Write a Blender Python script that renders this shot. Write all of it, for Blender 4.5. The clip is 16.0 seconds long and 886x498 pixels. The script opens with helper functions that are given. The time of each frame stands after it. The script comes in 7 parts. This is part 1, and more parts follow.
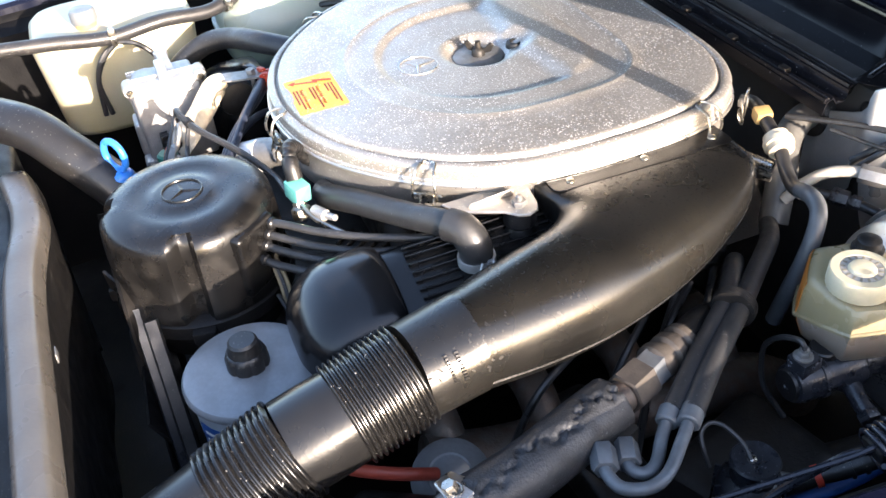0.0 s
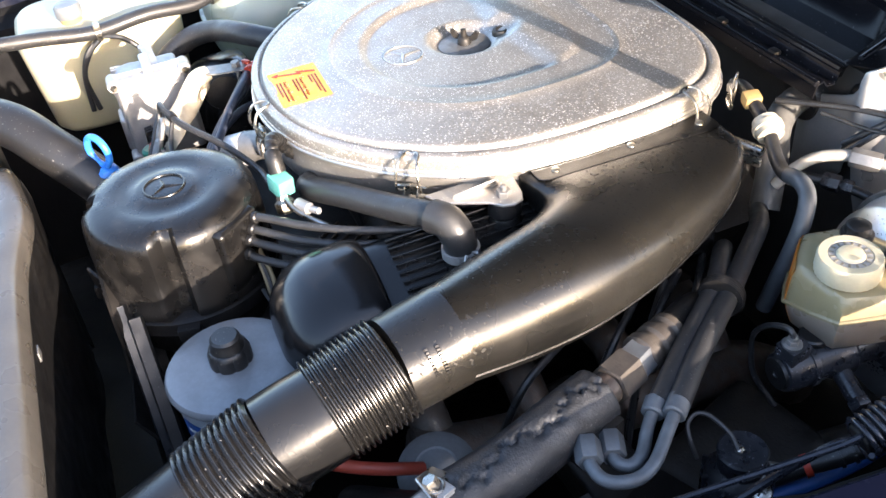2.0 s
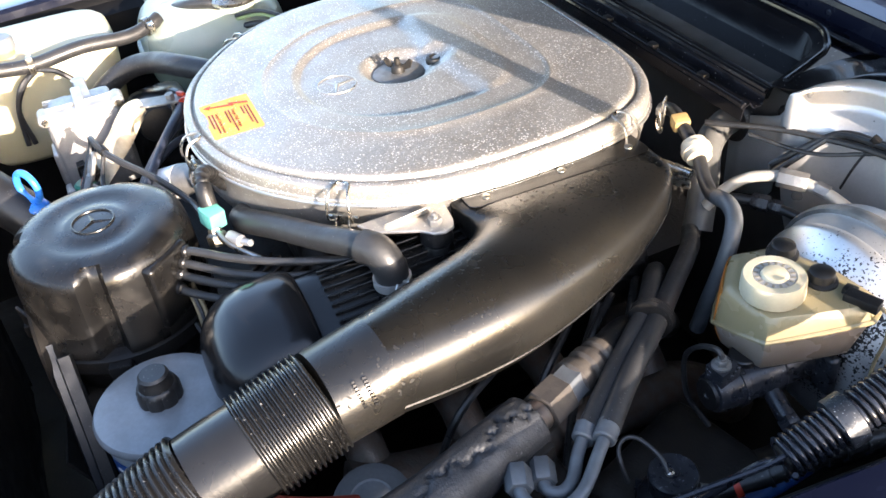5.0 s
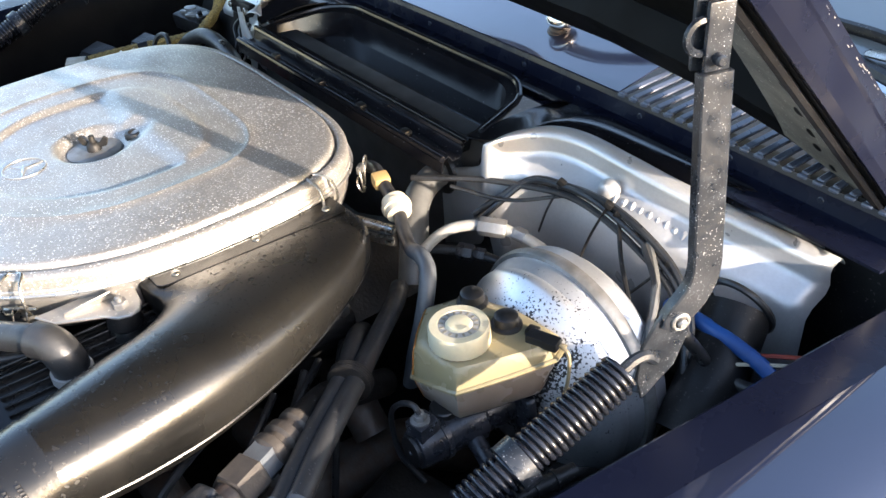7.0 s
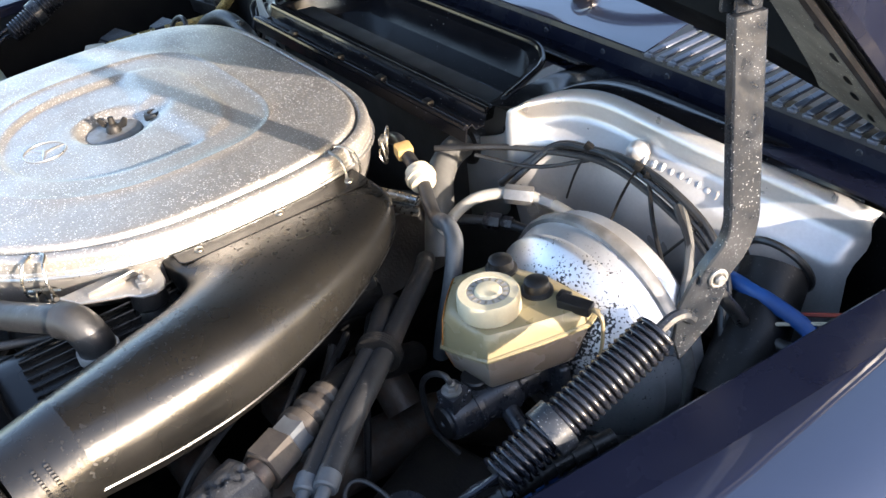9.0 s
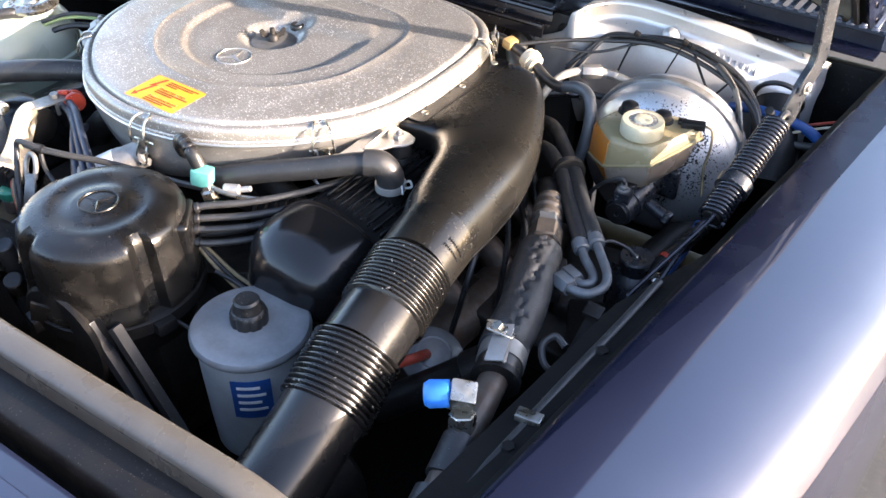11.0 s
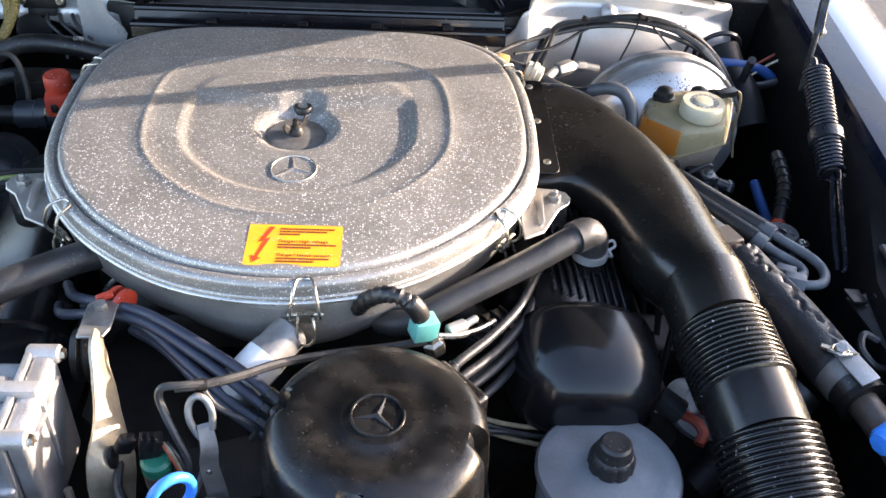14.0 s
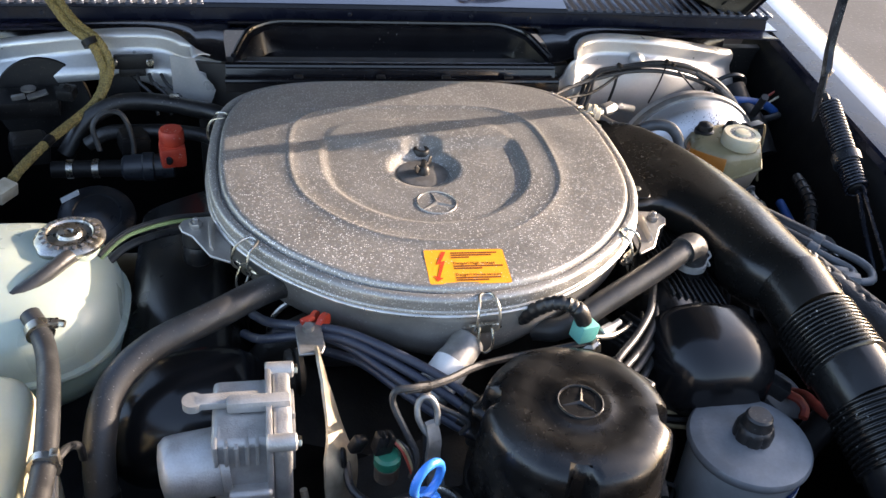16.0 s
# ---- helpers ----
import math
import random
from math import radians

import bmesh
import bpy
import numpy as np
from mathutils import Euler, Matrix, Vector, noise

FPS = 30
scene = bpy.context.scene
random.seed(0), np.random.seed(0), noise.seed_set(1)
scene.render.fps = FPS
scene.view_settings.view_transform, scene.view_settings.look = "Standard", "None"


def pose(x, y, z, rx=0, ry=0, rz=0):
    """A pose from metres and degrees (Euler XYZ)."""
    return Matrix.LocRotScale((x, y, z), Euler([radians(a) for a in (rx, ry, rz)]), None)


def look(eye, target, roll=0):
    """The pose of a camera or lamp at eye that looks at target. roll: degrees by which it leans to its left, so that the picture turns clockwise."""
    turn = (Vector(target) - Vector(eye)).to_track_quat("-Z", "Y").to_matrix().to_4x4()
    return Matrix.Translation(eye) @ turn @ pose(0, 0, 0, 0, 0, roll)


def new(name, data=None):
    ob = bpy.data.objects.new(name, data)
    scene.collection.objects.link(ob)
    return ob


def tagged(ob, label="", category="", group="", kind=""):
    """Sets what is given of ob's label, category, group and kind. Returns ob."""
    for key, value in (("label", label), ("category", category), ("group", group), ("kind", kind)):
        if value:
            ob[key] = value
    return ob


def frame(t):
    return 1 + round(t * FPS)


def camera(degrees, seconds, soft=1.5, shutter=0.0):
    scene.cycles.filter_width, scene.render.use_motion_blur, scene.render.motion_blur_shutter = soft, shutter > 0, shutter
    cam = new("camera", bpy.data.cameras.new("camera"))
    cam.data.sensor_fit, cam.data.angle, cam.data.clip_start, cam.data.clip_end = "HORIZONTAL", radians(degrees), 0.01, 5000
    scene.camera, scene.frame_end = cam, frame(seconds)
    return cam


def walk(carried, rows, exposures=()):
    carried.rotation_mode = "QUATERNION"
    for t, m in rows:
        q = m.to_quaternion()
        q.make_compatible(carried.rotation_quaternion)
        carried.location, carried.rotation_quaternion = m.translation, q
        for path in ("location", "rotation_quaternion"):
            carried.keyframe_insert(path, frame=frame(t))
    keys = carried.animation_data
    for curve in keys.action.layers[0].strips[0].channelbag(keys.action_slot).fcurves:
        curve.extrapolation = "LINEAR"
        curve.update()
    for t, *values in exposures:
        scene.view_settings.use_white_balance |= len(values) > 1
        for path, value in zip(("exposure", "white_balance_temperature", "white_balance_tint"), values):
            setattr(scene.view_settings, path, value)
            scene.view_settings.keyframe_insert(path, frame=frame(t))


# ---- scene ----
cam = camera(51.5, 16.0)
PATH = [
    (0, (0.998, -0.459, 1.42), (-0.498, 0.046, 0.193), -5.9),
    (0.5, (0.99, -0.451, 1.418), (-0.499, 0.042, 0.178), -6.1),
    (1, (0.986, -0.44, 1.413), (-0.503, 0.039, 0.166), -6.5),
    (1.5, (0.992, -0.436, 1.414), (-0.496, 0.045, 0.167), -6.8),
    (2, (0.997, -0.434, 1.413), (-0.492, 0.05, 0.169), -7.2),
    (2.5, (0.999, -0.439, 1.415), (-0.494, 0.046, 0.176), -7.2),
    (3, (0.998, -0.441, 1.413), (-0.494, 0.046, 0.173), -7.3),
    (5.5, (1.013, -0.376, 1.413), (-0.465, 0.266, 0.228), -6.3),
    (6, (1.024, -0.348, 1.409), (-0.424, 0.402, 0.252), -5.2),
    (6.5, (1.038, -0.321, 1.402), (-0.367, 0.515, 0.25), -4.8),
    (7, (1.058, -0.277, 1.395), (-0.298, 0.657, 0.26), -4.5),
    (7.5, (1.066, -0.245, 1.385), (-0.247, 0.755, 0.255), -4.4),
    (8, (1.063, -0.235, 1.38), (-0.234, 0.784, 0.249), -4.5),
    (8.5, (1.053, -0.247, 1.381), (-0.295, 0.71, 0.256), -5.7),
    (9, (1.052, -0.275, 1.368), (-0.327, 0.601, 0.215), -7.6),
    (9.5, (1.074, -0.431, 1.415), (-0.298, 0.487, 0.286), -6.1),
    (10, (1.072, -0.657, 1.464), (-0.211, 0.341, 0.299), -4.1),
    (12.5, (0.403, -1.043, 1.491), (0.202, 0.513, 0.251), 2.4),
    (13, (0.27, -0.995, 1.466), (0.161, 0.566, 0.22), 0.0),
    (13.5, (0.168, -0.96, 1.46), (0.229, 0.575, 0.18), 0.2),
    (14, (0.09, -0.956, 1.467), (0.235, 0.585, 0.2), 4.2),
    (14.5, (-0.032, -0.979, 1.495), (0.204, 0.58, 0.264), 7.2),
    (15, (-0.114, -1.002, 1.503), (0.186, 0.564, 0.295), 7.1),
    (15.5, (-0.152, -1.024, 1.502), (0.178, 0.542, 0.303), 6.4),
    (16, (-0.204, -1.054, 1.511), (0.168, 0.524, 0.341), 6.0),
]
EXPOSURES = [(0, 2.87, 6350, 18), (3, 2.84, 6350, 18), (5.5, 2.76, 6280, 16), (6.5, 2.6, 6250, 15), (8.5, 2.62, 6250, 15), (10, 2.7, 6400, 19), (12.5, 3.3, 6500, 20), (13.5, 3.0, 6550, 20), (15, 2.6, 6650, 20), (16, 2.38, 6700, 20)]
walk(cam, [(t, look(eye, target, roll)) for t, eye, target, roll in PATH], EXPOSURES)

# ---- world, sun ----
SUN = Vector((4.0, 1.0, 1.0)).normalized()
world = bpy.data.worlds.new("sky")
scene.world = world
world.use_nodes = True
wn = world.node_tree.nodes
sky = wn.new("ShaderNodeTexSky")
sky.sky_type = "NISHITA"
sky.sun_disc = False
sky.sun_elevation = math.asin(SUN.z)
sky.sun_rotation = math.atan2(SUN.x, SUN.y)
sky.dust_density = 1.6
world.node_tree.links.new(sky.outputs[0], wn["Background"].inputs[0])
wn["Background"].inputs[1].default_value = 0.15
lamp = bpy.data.lights.new("sun", "SUN")
lamp.energy = 2.9
lamp.angle = radians(0.5)
lamp.color = (1.0, 0.87, 0.70)
new("sun", lamp).matrix_world = look(SUN * 30, (0, 0, 0))

# ---- materials ----
def mat(name, col, rough=0.5, metal=0.0, col2=None, scale=30.0, mix=(0.35, 0.65), fine=0.15, bump=0.15, bscale=260.0,
        dust=0.0, dustcol=(0.55, 0.52, 0.47), dscale=330.0, coat=0.0, rvar=0.12, spec=0.5, trans=0.0, sss=0.0, stretch=(1, 1, 1), dots=0.0):
    """A worn surface: two colours in soft patches, fine grain, dust specks, relief."""
    m = bpy.data.materials.new(name)
    m.use_nodes = True
    nt = m.node_tree
    n, link = nt.nodes, nt.links.new
    b = n["Principled BSDF"]
    co = n.new("ShaderNodeTexCoord")
    mp = n.new("ShaderNodeMapping")
    mp.inputs["Scale"].default_value = stretch
    link(co.outputs["Object"], mp.inputs[0])

    def noisy(s, detail=3.0):
        t = n.new("ShaderNodeTexNoise")
        t.inputs["Scale"].default_value = s
        t.inputs["Detail"].default_value = detail
        link(mp.outputs[0], t.inputs["Vector"])
        return t.outputs["Fac"]

    def ramp(src, lo, hi, a=0.0, z=1.0):
        r = n.new("ShaderNodeMapRange")
        for i, v in zip((1, 2, 3, 4), (lo, hi, a, z)):
            r.inputs[i].default_value = v
        link(src, r.inputs[0])
        return r.outputs[0]

    def blend(f, a, c):
        x = n.new("ShaderNodeMix")
        x.data_type = "RGBA"
        for s, v in ((x.inputs[0], f), (x.inputs[6], a), (x.inputs[7], c)):
            if isinstance(v, (tuple, float, int)):
                s.default_value = (*v, 1) if isinstance(v, tuple) else v
            else:
                link(v, s)
        return x.outputs[2]

    big = noisy(scale, 4)
    grain = noisy(bscale, 2)
    c2 = col2 or tuple(v * 0.72 for v in col)
    c = blend(ramp(big, *mix), col, c2)
    c = blend(ramp(grain, 0.3, 0.7, 0, fine), c, tuple(v * 0.5 for v in col))
    rr = ramp(noisy(scale * 1.7, 3), 0.3, 0.7, max(rough - rvar, 0.03), min(rough + rvar, 1))
    if dust:
        if dots:
            # round splashes of uneven size, one for each cell
            v = n.new("ShaderNodeTexVoronoi")
            v.inputs["Scale"].default_value = dots
            link(mp.outputs[0], v.inputs["Vector"])
            sz = n.new("ShaderNodeSeparateColor")
            link(v.outputs["Color"], sz.inputs[0])
            gap = n.new("ShaderNodeMath")
            gap.operation = "MULTIPLY_ADD"
            gap.inputs[1].default_value = -0.42
            link(sz.outputs[0], gap.inputs[0])
            link(v.outputs["Distance"], gap.inputs[2])
            d = ramp(gap.outputs[0], 0.02, -0.06)
        else:
            d = ramp(noisy(dscale, 1), 0.70 - 0.1 * dust, 0.76 - 0.1 * dust)
        wide = ramp(noisy(scale * 0.5, 2), 0.35, 0.6, 0.55 if dots else 0.0)
        mul = n.new("ShaderNodeMath")
        mul.operation = "MULTIPLY"
        link(d, mul.inputs[0]); link(wide, mul.inputs[1])
        c = blend(mul.outputs[0], c, dustcol)
        mx = n.new("ShaderNodeMath")
        mx.operation = "MAXIMUM"
        sc = n.new("ShaderNodeMath")
        sc.operation = "MULTIPLY"; sc.inputs[1].default_value = 0.8
        link(mul.outputs[0], sc.inputs[0])
        link(rr, mx.inputs[0]); link(sc.outputs[0], mx.inputs[1])
        rr = mx.outputs[0]
        if metal:
            sub = n.new("ShaderNodeMath")
            sub.operation = "MULTIPLY_ADD"
            sub.inputs[1].default_value, sub.inputs[2].default_value = -metal, metal
            link(mul.outputs[0], sub.inputs[0])
            link(sub.outputs[0], b.inputs["Metallic"])
    link(c, b.inputs["Base Color"])
    link(rr, b.inputs["Roughness"])
    if not (dust and metal):
        b.inputs["Metallic"].default_value = metal
    b.inputs["Coat Weight"].default_value = coat
    b.inputs["Coat Roughness"].default_value = 0.04
    b.inputs["Specular IOR Level"].default_value = spec
    b.inputs["Transmission Weight"].default_value = trans
    if sss:
        b.inputs["Subsurface Weight"].default_value = sss
        b.inputs["Subsurface Radius"].default_value = (0.02, 0.015, 0.008)
        b.inputs["Subsurface Scale"].default_value = 0.6
    if bump:
        bp = n.new("ShaderNodeBump")
        bp.inputs["Strength"].default_value = bump
        bp.inputs["Distance"].default_value = 0.001
        link(grain, bp.inputs["Height"])
        link(bp.outputs[0], b.inputs["Normal"])
    return m


ALU = mat("dusty_aluminium", (0.402, 0.386, 0.357), 0.40, 0.58, (0.327, 0.313, 0.289), 14, dust=0.80, dustcol=(0.74, 0.725, 0.69), dots=430, bump=0.3, bscale=480, fine=0.5)
RIM = mat("rim_aluminium", (0.62, 0.61, 0.59), 0.36, 0.85, (0.48, 0.465, 0.44), 40)
HOUSING = mat("housing_silver", (0.46, 0.445, 0.415), 0.45, 0.7, (0.34, 0.315, 0.285), 18, dust=0.4)
CAST = mat("cast_silver", (0.46, 0.455, 0.45), 0.46, 0.6, (0.34, 0.33, 0.315), 40, bump=0.5, bscale=500)
STEEL = mat("plated_steel", (0.50, 0.485, 0.455), 0.30, 0.95, (0.32, 0.29, 0.23), 60)
GALV = mat("dull_zinc", (0.31, 0.305, 0.295), 0.5, 0.7, (0.20, 0.19, 0.175), 50, bump=0.3)
GOLD = mat("yellow_zinc", (0.46, 0.40, 0.30), 0.40, 0.5, (0.27, 0.23, 0.165), 45, bump=0.3)
CASTBLACK = mat("dusty_cast_black", (0.012, 0.013, 0.016), 0.32, 0, (0.024, 0.025, 0.030), 60, dust=0.05, dustcol=(0.30, 0.31, 0.34), dscale=420, bump=0.3)
SLATE = mat("slate_plastic", (0.016, 0.019, 0.024), 0.36, 0, (0.026, 0.028, 0.032), 30, bump=0.1)
RUST = mat("rusty_steel", (0.11, 0.10, 0.088), 0.5, 0.5, (0.10, 0.066, 0.05), 60, bump=0.5)
DUCT = mat("dusty_duct_plastic", (0.0062, 0.0060, 0.0056), 0.285, 0, (0.0140, 0.0130, 0.0110), 8, mix=(0.42, 0.72), bump=0.12, rvar=0.07, spec=0.45, dust=0.75, dustcol=(0.002, 0.002, 0.002), dscale=240)
PLASTIC = mat("black_plastic", (0.006, 0.006, 0.0062), 0.25, 0, (0.0115, 0.0112, 0.011), 11, bump=0.12, rvar=0.06, spec=0.4)
COVER = mat("cover_plastic", (0.0055, 0.0053, 0.0052), 0.29, 0, (0.0165, 0.0152, 0.0136), 22, mix=(0.50, 0.60), bump=0.12, rvar=0.09, fine=0.2, spec=0.45, dust=-0.15, dustcol=(0.10, 0.09, 0.08), dscale=420)
SATIN = mat("satin_black_lacquer", (0.006, 0.006, 0.0065), 0.19, 0, (0.009, 0.009, 0.0095), 20, bump=0.06, rvar=0.05, spec=0.4)
BELLOW = mat("bellows_rubber", (0.006, 0.006, 0.0062), 0.25, 0, (0.011, 0.0105, 0.01), 30, dust=-0.1, dustcol=(0.35, 0.34, 0.32), dscale=230)
RUBBER = mat("black_rubber", (0.009, 0.009, 0.0095), 0.40, 0, (0.015, 0.0145, 0.014), 25, dust=0.2, dustcol=(0.14, 0.13, 0.12), bump=0.2)
GREYRUB = mat("grey_rubber", (0.027, 0.027, 0.0275), 0.45, 0, (0.018, 0.018, 0.0185), 35, dust=0.05, dustcol=(0.16, 0.155, 0.15), dscale=420, bump=0.25)
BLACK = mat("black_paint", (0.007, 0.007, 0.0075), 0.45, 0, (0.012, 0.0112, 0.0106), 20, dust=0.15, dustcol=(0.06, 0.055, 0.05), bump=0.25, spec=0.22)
WELL = mat("deep_matt_black", (0.0045, 0.0045, 0.005), 0.7, 0, (0.007, 0.0068, 0.0066), 18, bump=0.3, spec=0.10)
GLOSS = mat("black_gloss", (0.005, 0.005, 0.0065), 0.16, 0, (0.008, 0.008, 0.010), 20, dust=-0.35, dustcol=(0.2, 0.19, 0.18), dscale=300, bump=0.04, rvar=0.06)
GRIME = mat("oily_metal", (0.012, 0.0115, 0.011), 0.5, 0.3, (0.028, 0.024, 0.020), 22, bump=0.6)
WIRE = mat("black_wire", (0.014, 0.014, 0.015), 0.38, 0, (0.03, 0.03, 0.03), 60)
LEAD = mat("blue_black_lead", (0.020, 0.026, 0.045), 0.42, 0, (0.035, 0.04, 0.055), 40, dust=0.2, dustcol=(0.15, 0.15, 0.16))
PAINT = mat("dark_blue_paint", (0.013, 0.0165, 0.038), 0.36, 0.4, (0.016, 0.020, 0.043), 6, fine=0.05, coat=1.0, bump=0.02, rvar=0.05)
PAINT.node_tree.nodes["Principled BSDF"].inputs["Coat IOR"].default_value = 1.75
# Body paint darkened for lips and flanges, in place of dark reflections.
DIMPAINT = mat("dimmed_blue_body_paint", (0.0048, 0.0060, 0.0140), 0.26, 0, (0.0060, 0.0075, 0.0165), 14, fine=0.1, bump=0.03, spec=0.18)
PAINTDUST = mat("dusty_blue_paint", (0.006, 0.009, 0.019), 0.46, 0.1, (0.010, 0.013, 0.022), 30, coat=0.15, bump=0.12, dust=0.1, dustcol=(0.14, 0.14, 0.15), dscale=420)
SILVER = mat("silver_paint", (0.54, 0.54, 0.535), 0.37, 0.52, (0.46, 0.455, 0.445), 12, dust=0.15, bump=0.05, coat=0.25)
BOOST = mat("booster_plating", (0.72, 0.725, 0.735), 0.40, 0.7, (0.60, 0.605, 0.615), 14, mix=(0.4, 0.7), bump=0.08)


def flaking(m, near, reach):
    """Old black paint that clings in flakes near a place on the plating (object metres)."""
    nt = m.node_tree
    n, link = nt.nodes, nt.links.new
    b = n["Principled BSDF"]
    co = n.new("ShaderNodeTexCoord")
    dist = n.new("ShaderNodeVectorMath")
    dist.operation = "DISTANCE"
    dist.inputs[1].default_value = near
    link(co.outputs["Object"], dist.inputs[0])
    edge = n.new("ShaderNodeMapRange")
    for i, v in zip((1, 2, 3, 4), (0.0, reach, 0.22, -0.22)):
        edge.inputs[i].default_value = v
    link(dist.outputs["Value"], edge.inputs[0])
    grit = n.new("ShaderNodeTexNoise")
    grit.inputs["Scale"].default_value = 330
    grit.inputs["Detail"].default_value = 3
    link(co.outputs["Object"], grit.inputs["Vector"])
    patch = n.new("ShaderNodeTexNoise")
    patch.inputs["Scale"].default_value = 34
    link(co.outputs["Object"], patch.inputs["Vector"])
    pm = n.new("ShaderNodeMath")
    pm.operation = "MULTIPLY_ADD"
    pm.inputs[1].default_value, pm.inputs[2].default_value = 0.5, -0.27
    link(patch.outputs["Fac"], pm.inputs[0])
    add = n.new("ShaderNodeMath")
    link(grit.outputs["Fac"], add.inputs[0])
    link(edge.outputs[0], add.inputs[1])
    add2 = n.new("ShaderNodeMath")
    link(add.outputs[0], add2.inputs[0])
    link(pm.outputs[0], add2.inputs[1])
    cutoff = n.new("ShaderNodeMapRange")
    cutoff.inputs[1].default_value, cutoff.inputs[2].default_value = 0.53, 0.56
    link(add2.outputs[0], cutoff.inputs[0])
    old = b.inputs["Base Color"].links[0].from_socket
    mx = n.new("ShaderNodeMix")
    mx.data_type = "RGBA"
    mx.inputs[7].default_value = (0.012, 0.012, 0.014, 1)
    link(cutoff.outputs[0], mx.inputs[0])
    link(old, mx.inputs[6])
    link(mx.outputs[2], b.inputs["Base Color"])
    mt = n.new("ShaderNodeMath")
    mt.operation = "MULTIPLY_ADD"
    mt.inputs[1].default_value, mt.inputs[2].default_value = -0.8, 0.8
    link(cutoff.outputs[0], mt.inputs[0])
    link(mt.outputs[0], b.inputs["Metallic"])


flaking(BOOST, (0.020, -0.085, 0.165), 0.115)
AMBER = mat("aged_polyethylene", (0.235, 0.196, 0.108), 0.30, 0, (0.27, 0.228, 0.135), 12, sss=0.2, bump=0.1, fine=0.05)
AMBERLOW = mat("clouded_polyethylene", (0.29, 0.235, 0.185), 0.34, 0, (0.24, 0.19, 0.145), 14, sss=0.15, bump=0.1, fine=0.06)
# Slat paint is lighter than the body, for sky mirrored in the slats.
SLAT = mat("sky_lightened_slat_paint", (0.085, 0.095, 0.125), 0.36, 0.2, (0.065, 0.075, 0.10), 30, coat=0.5, bump=0.05, fine=0.05)
AMBERCAP = mat("cap_polyethylene", (0.46, 0.425, 0.31), 0.42, 0, (0.40, 0.36, 0.25), 25, sss=0.25, bump=0.2)
LETTER = mat("faded_letters", (0.20, 0.18, 0.13), 0.6)
FLUID = mat("brown_brake_fluid_stain", (0.56, 0.17, 0.018), 0.34, 0, (0.50, 0.20, 0.05), 22, mix=(0.4, 0.65), sss=0.2)
PRINT = mat("grey_print", (0.20, 0.205, 0.21), 0.5, 0, (0.30, 0.29, 0.26), 200)
COOLANT = mat("tank_with_coolant", (0.29, 0.37, 0.33), 0.32, 0, (0.24, 0.31, 0.26), 9, sss=0.3, bump=0.08, fine=0.04)
MILK = mat("milky_polyethylene", (0.38, 0.425, 0.365), 0.32, 0, (0.33, 0.375, 0.31), 9, sss=0.35, bump=0.08, fine=0.04)
CREAM = mat("cream_polyethylene", (0.52, 0.50, 0.37), 0.4, 0, (0.45, 0.41, 0.26), 8, sss=0.3, bump=0.08, fine=0.05)
BLUEGREY = mat("blue_grey_paint", (0.195, 0.208, 0.222), 0.40, 0.2, (0.15, 0.158, 0.165), 30, fine=0.2)
CANISTER = mat("canister_silver", (0.50, 0.545, 0.56), 0.40, 0.2, (0.43, 0.465, 0.48), 20, mix=(0.45, 0.6), bump=0.1)
BLUEPL = mat("bright_blue_plastic", (0.03, 0.20, 0.72), 0.35, 0, (0.04, 0.24, 0.70), 60, bump=0.05)
BLUEHOSE = mat("blue_hose", (0.015, 0.075, 0.26), 0.45, 0, (0.012, 0.055, 0.20), 40)
TEAL = mat("teal_plastic", (0.085, 0.33, 0.29), 0.45, 0, (0.11, 0.36, 0.32), 80)
GREEN = mat("green_plastic", (0.01, 0.16, 0.10), 0.45)
RED = mat("red_plastic", (0.48, 0.05, 0.02), 0.5, 0, (0.36, 0.03, 0.015), 60, dust=0.2)
REDHOSE = mat("red_hose", (0.32, 0.05, 0.03), 0.5)
ORANGE = mat("orange_label", (0.88, 0.36, 0.02), 0.42, 0, (0.82, 0.31, 0.02), 30, dust=0.2, fine=0.05)
INK = mat("dark_brown_ink", (0.20, 0.05, 0.01), 0.6)
REDINK = mat("red_ink", (0.72, 0.05, 0.01), 0.55)
WHITE = mat("white_label", (0.70, 0.70, 0.68), 0.5, 0, (0.6, 0.6, 0.58), 40)
BARINK = mat("grey_ink", (0.08, 0.08, 0.085), 0.6)
TAN = mat("amber_plastic", (0.42, 0.29, 0.12), 0.45, 0, (0.36, 0.23, 0.09), 50)
WHITEPL = mat("off_white_plastic", (0.52, 0.47, 0.36), 0.45, 0, (0.40, 0.34, 0.24), 60)
YELLOWW = mat("yellow_wire", (0.27, 0.21, 0.115), 0.5, 0, (0.16, 0.125, 0.07), 80)
BRAID = mat("yellow_braid", (0.30, 0.22, 0.065), 0.7, 0, (0.12, 0.085, 0.03), 500, mix=(0.42, 0.6), bump=0.6, bscale=700)
GREENW = mat("green_yellow_wire", (0.32, 0.40, 0.16), 0.5)
FOAM = mat("cracked_foam", (0.014, 0.0148, 0.0162), 0.5, 0, (0.028, 0.0295, 0.032), 40, bump=0.6, bscale=420, dust=0.15, dustcol=(0.12, 0.12, 0.12), dscale=420)
ARM = mat("scuffed_black_paint", (0.013, 0.016, 0.021), 0.36, 0.2, (0.030, 0.034, 0.041), 50, mix=(0.5, 0.7), dust=0.25, dustcol=(0.42, 0.43, 0.45), dscale=720, bump=0.2)
SPRING = mat("blue_black_spring", (0.014, 0.016, 0.023), 0.22, 0.4, (0.024, 0.026, 0.034), 50)
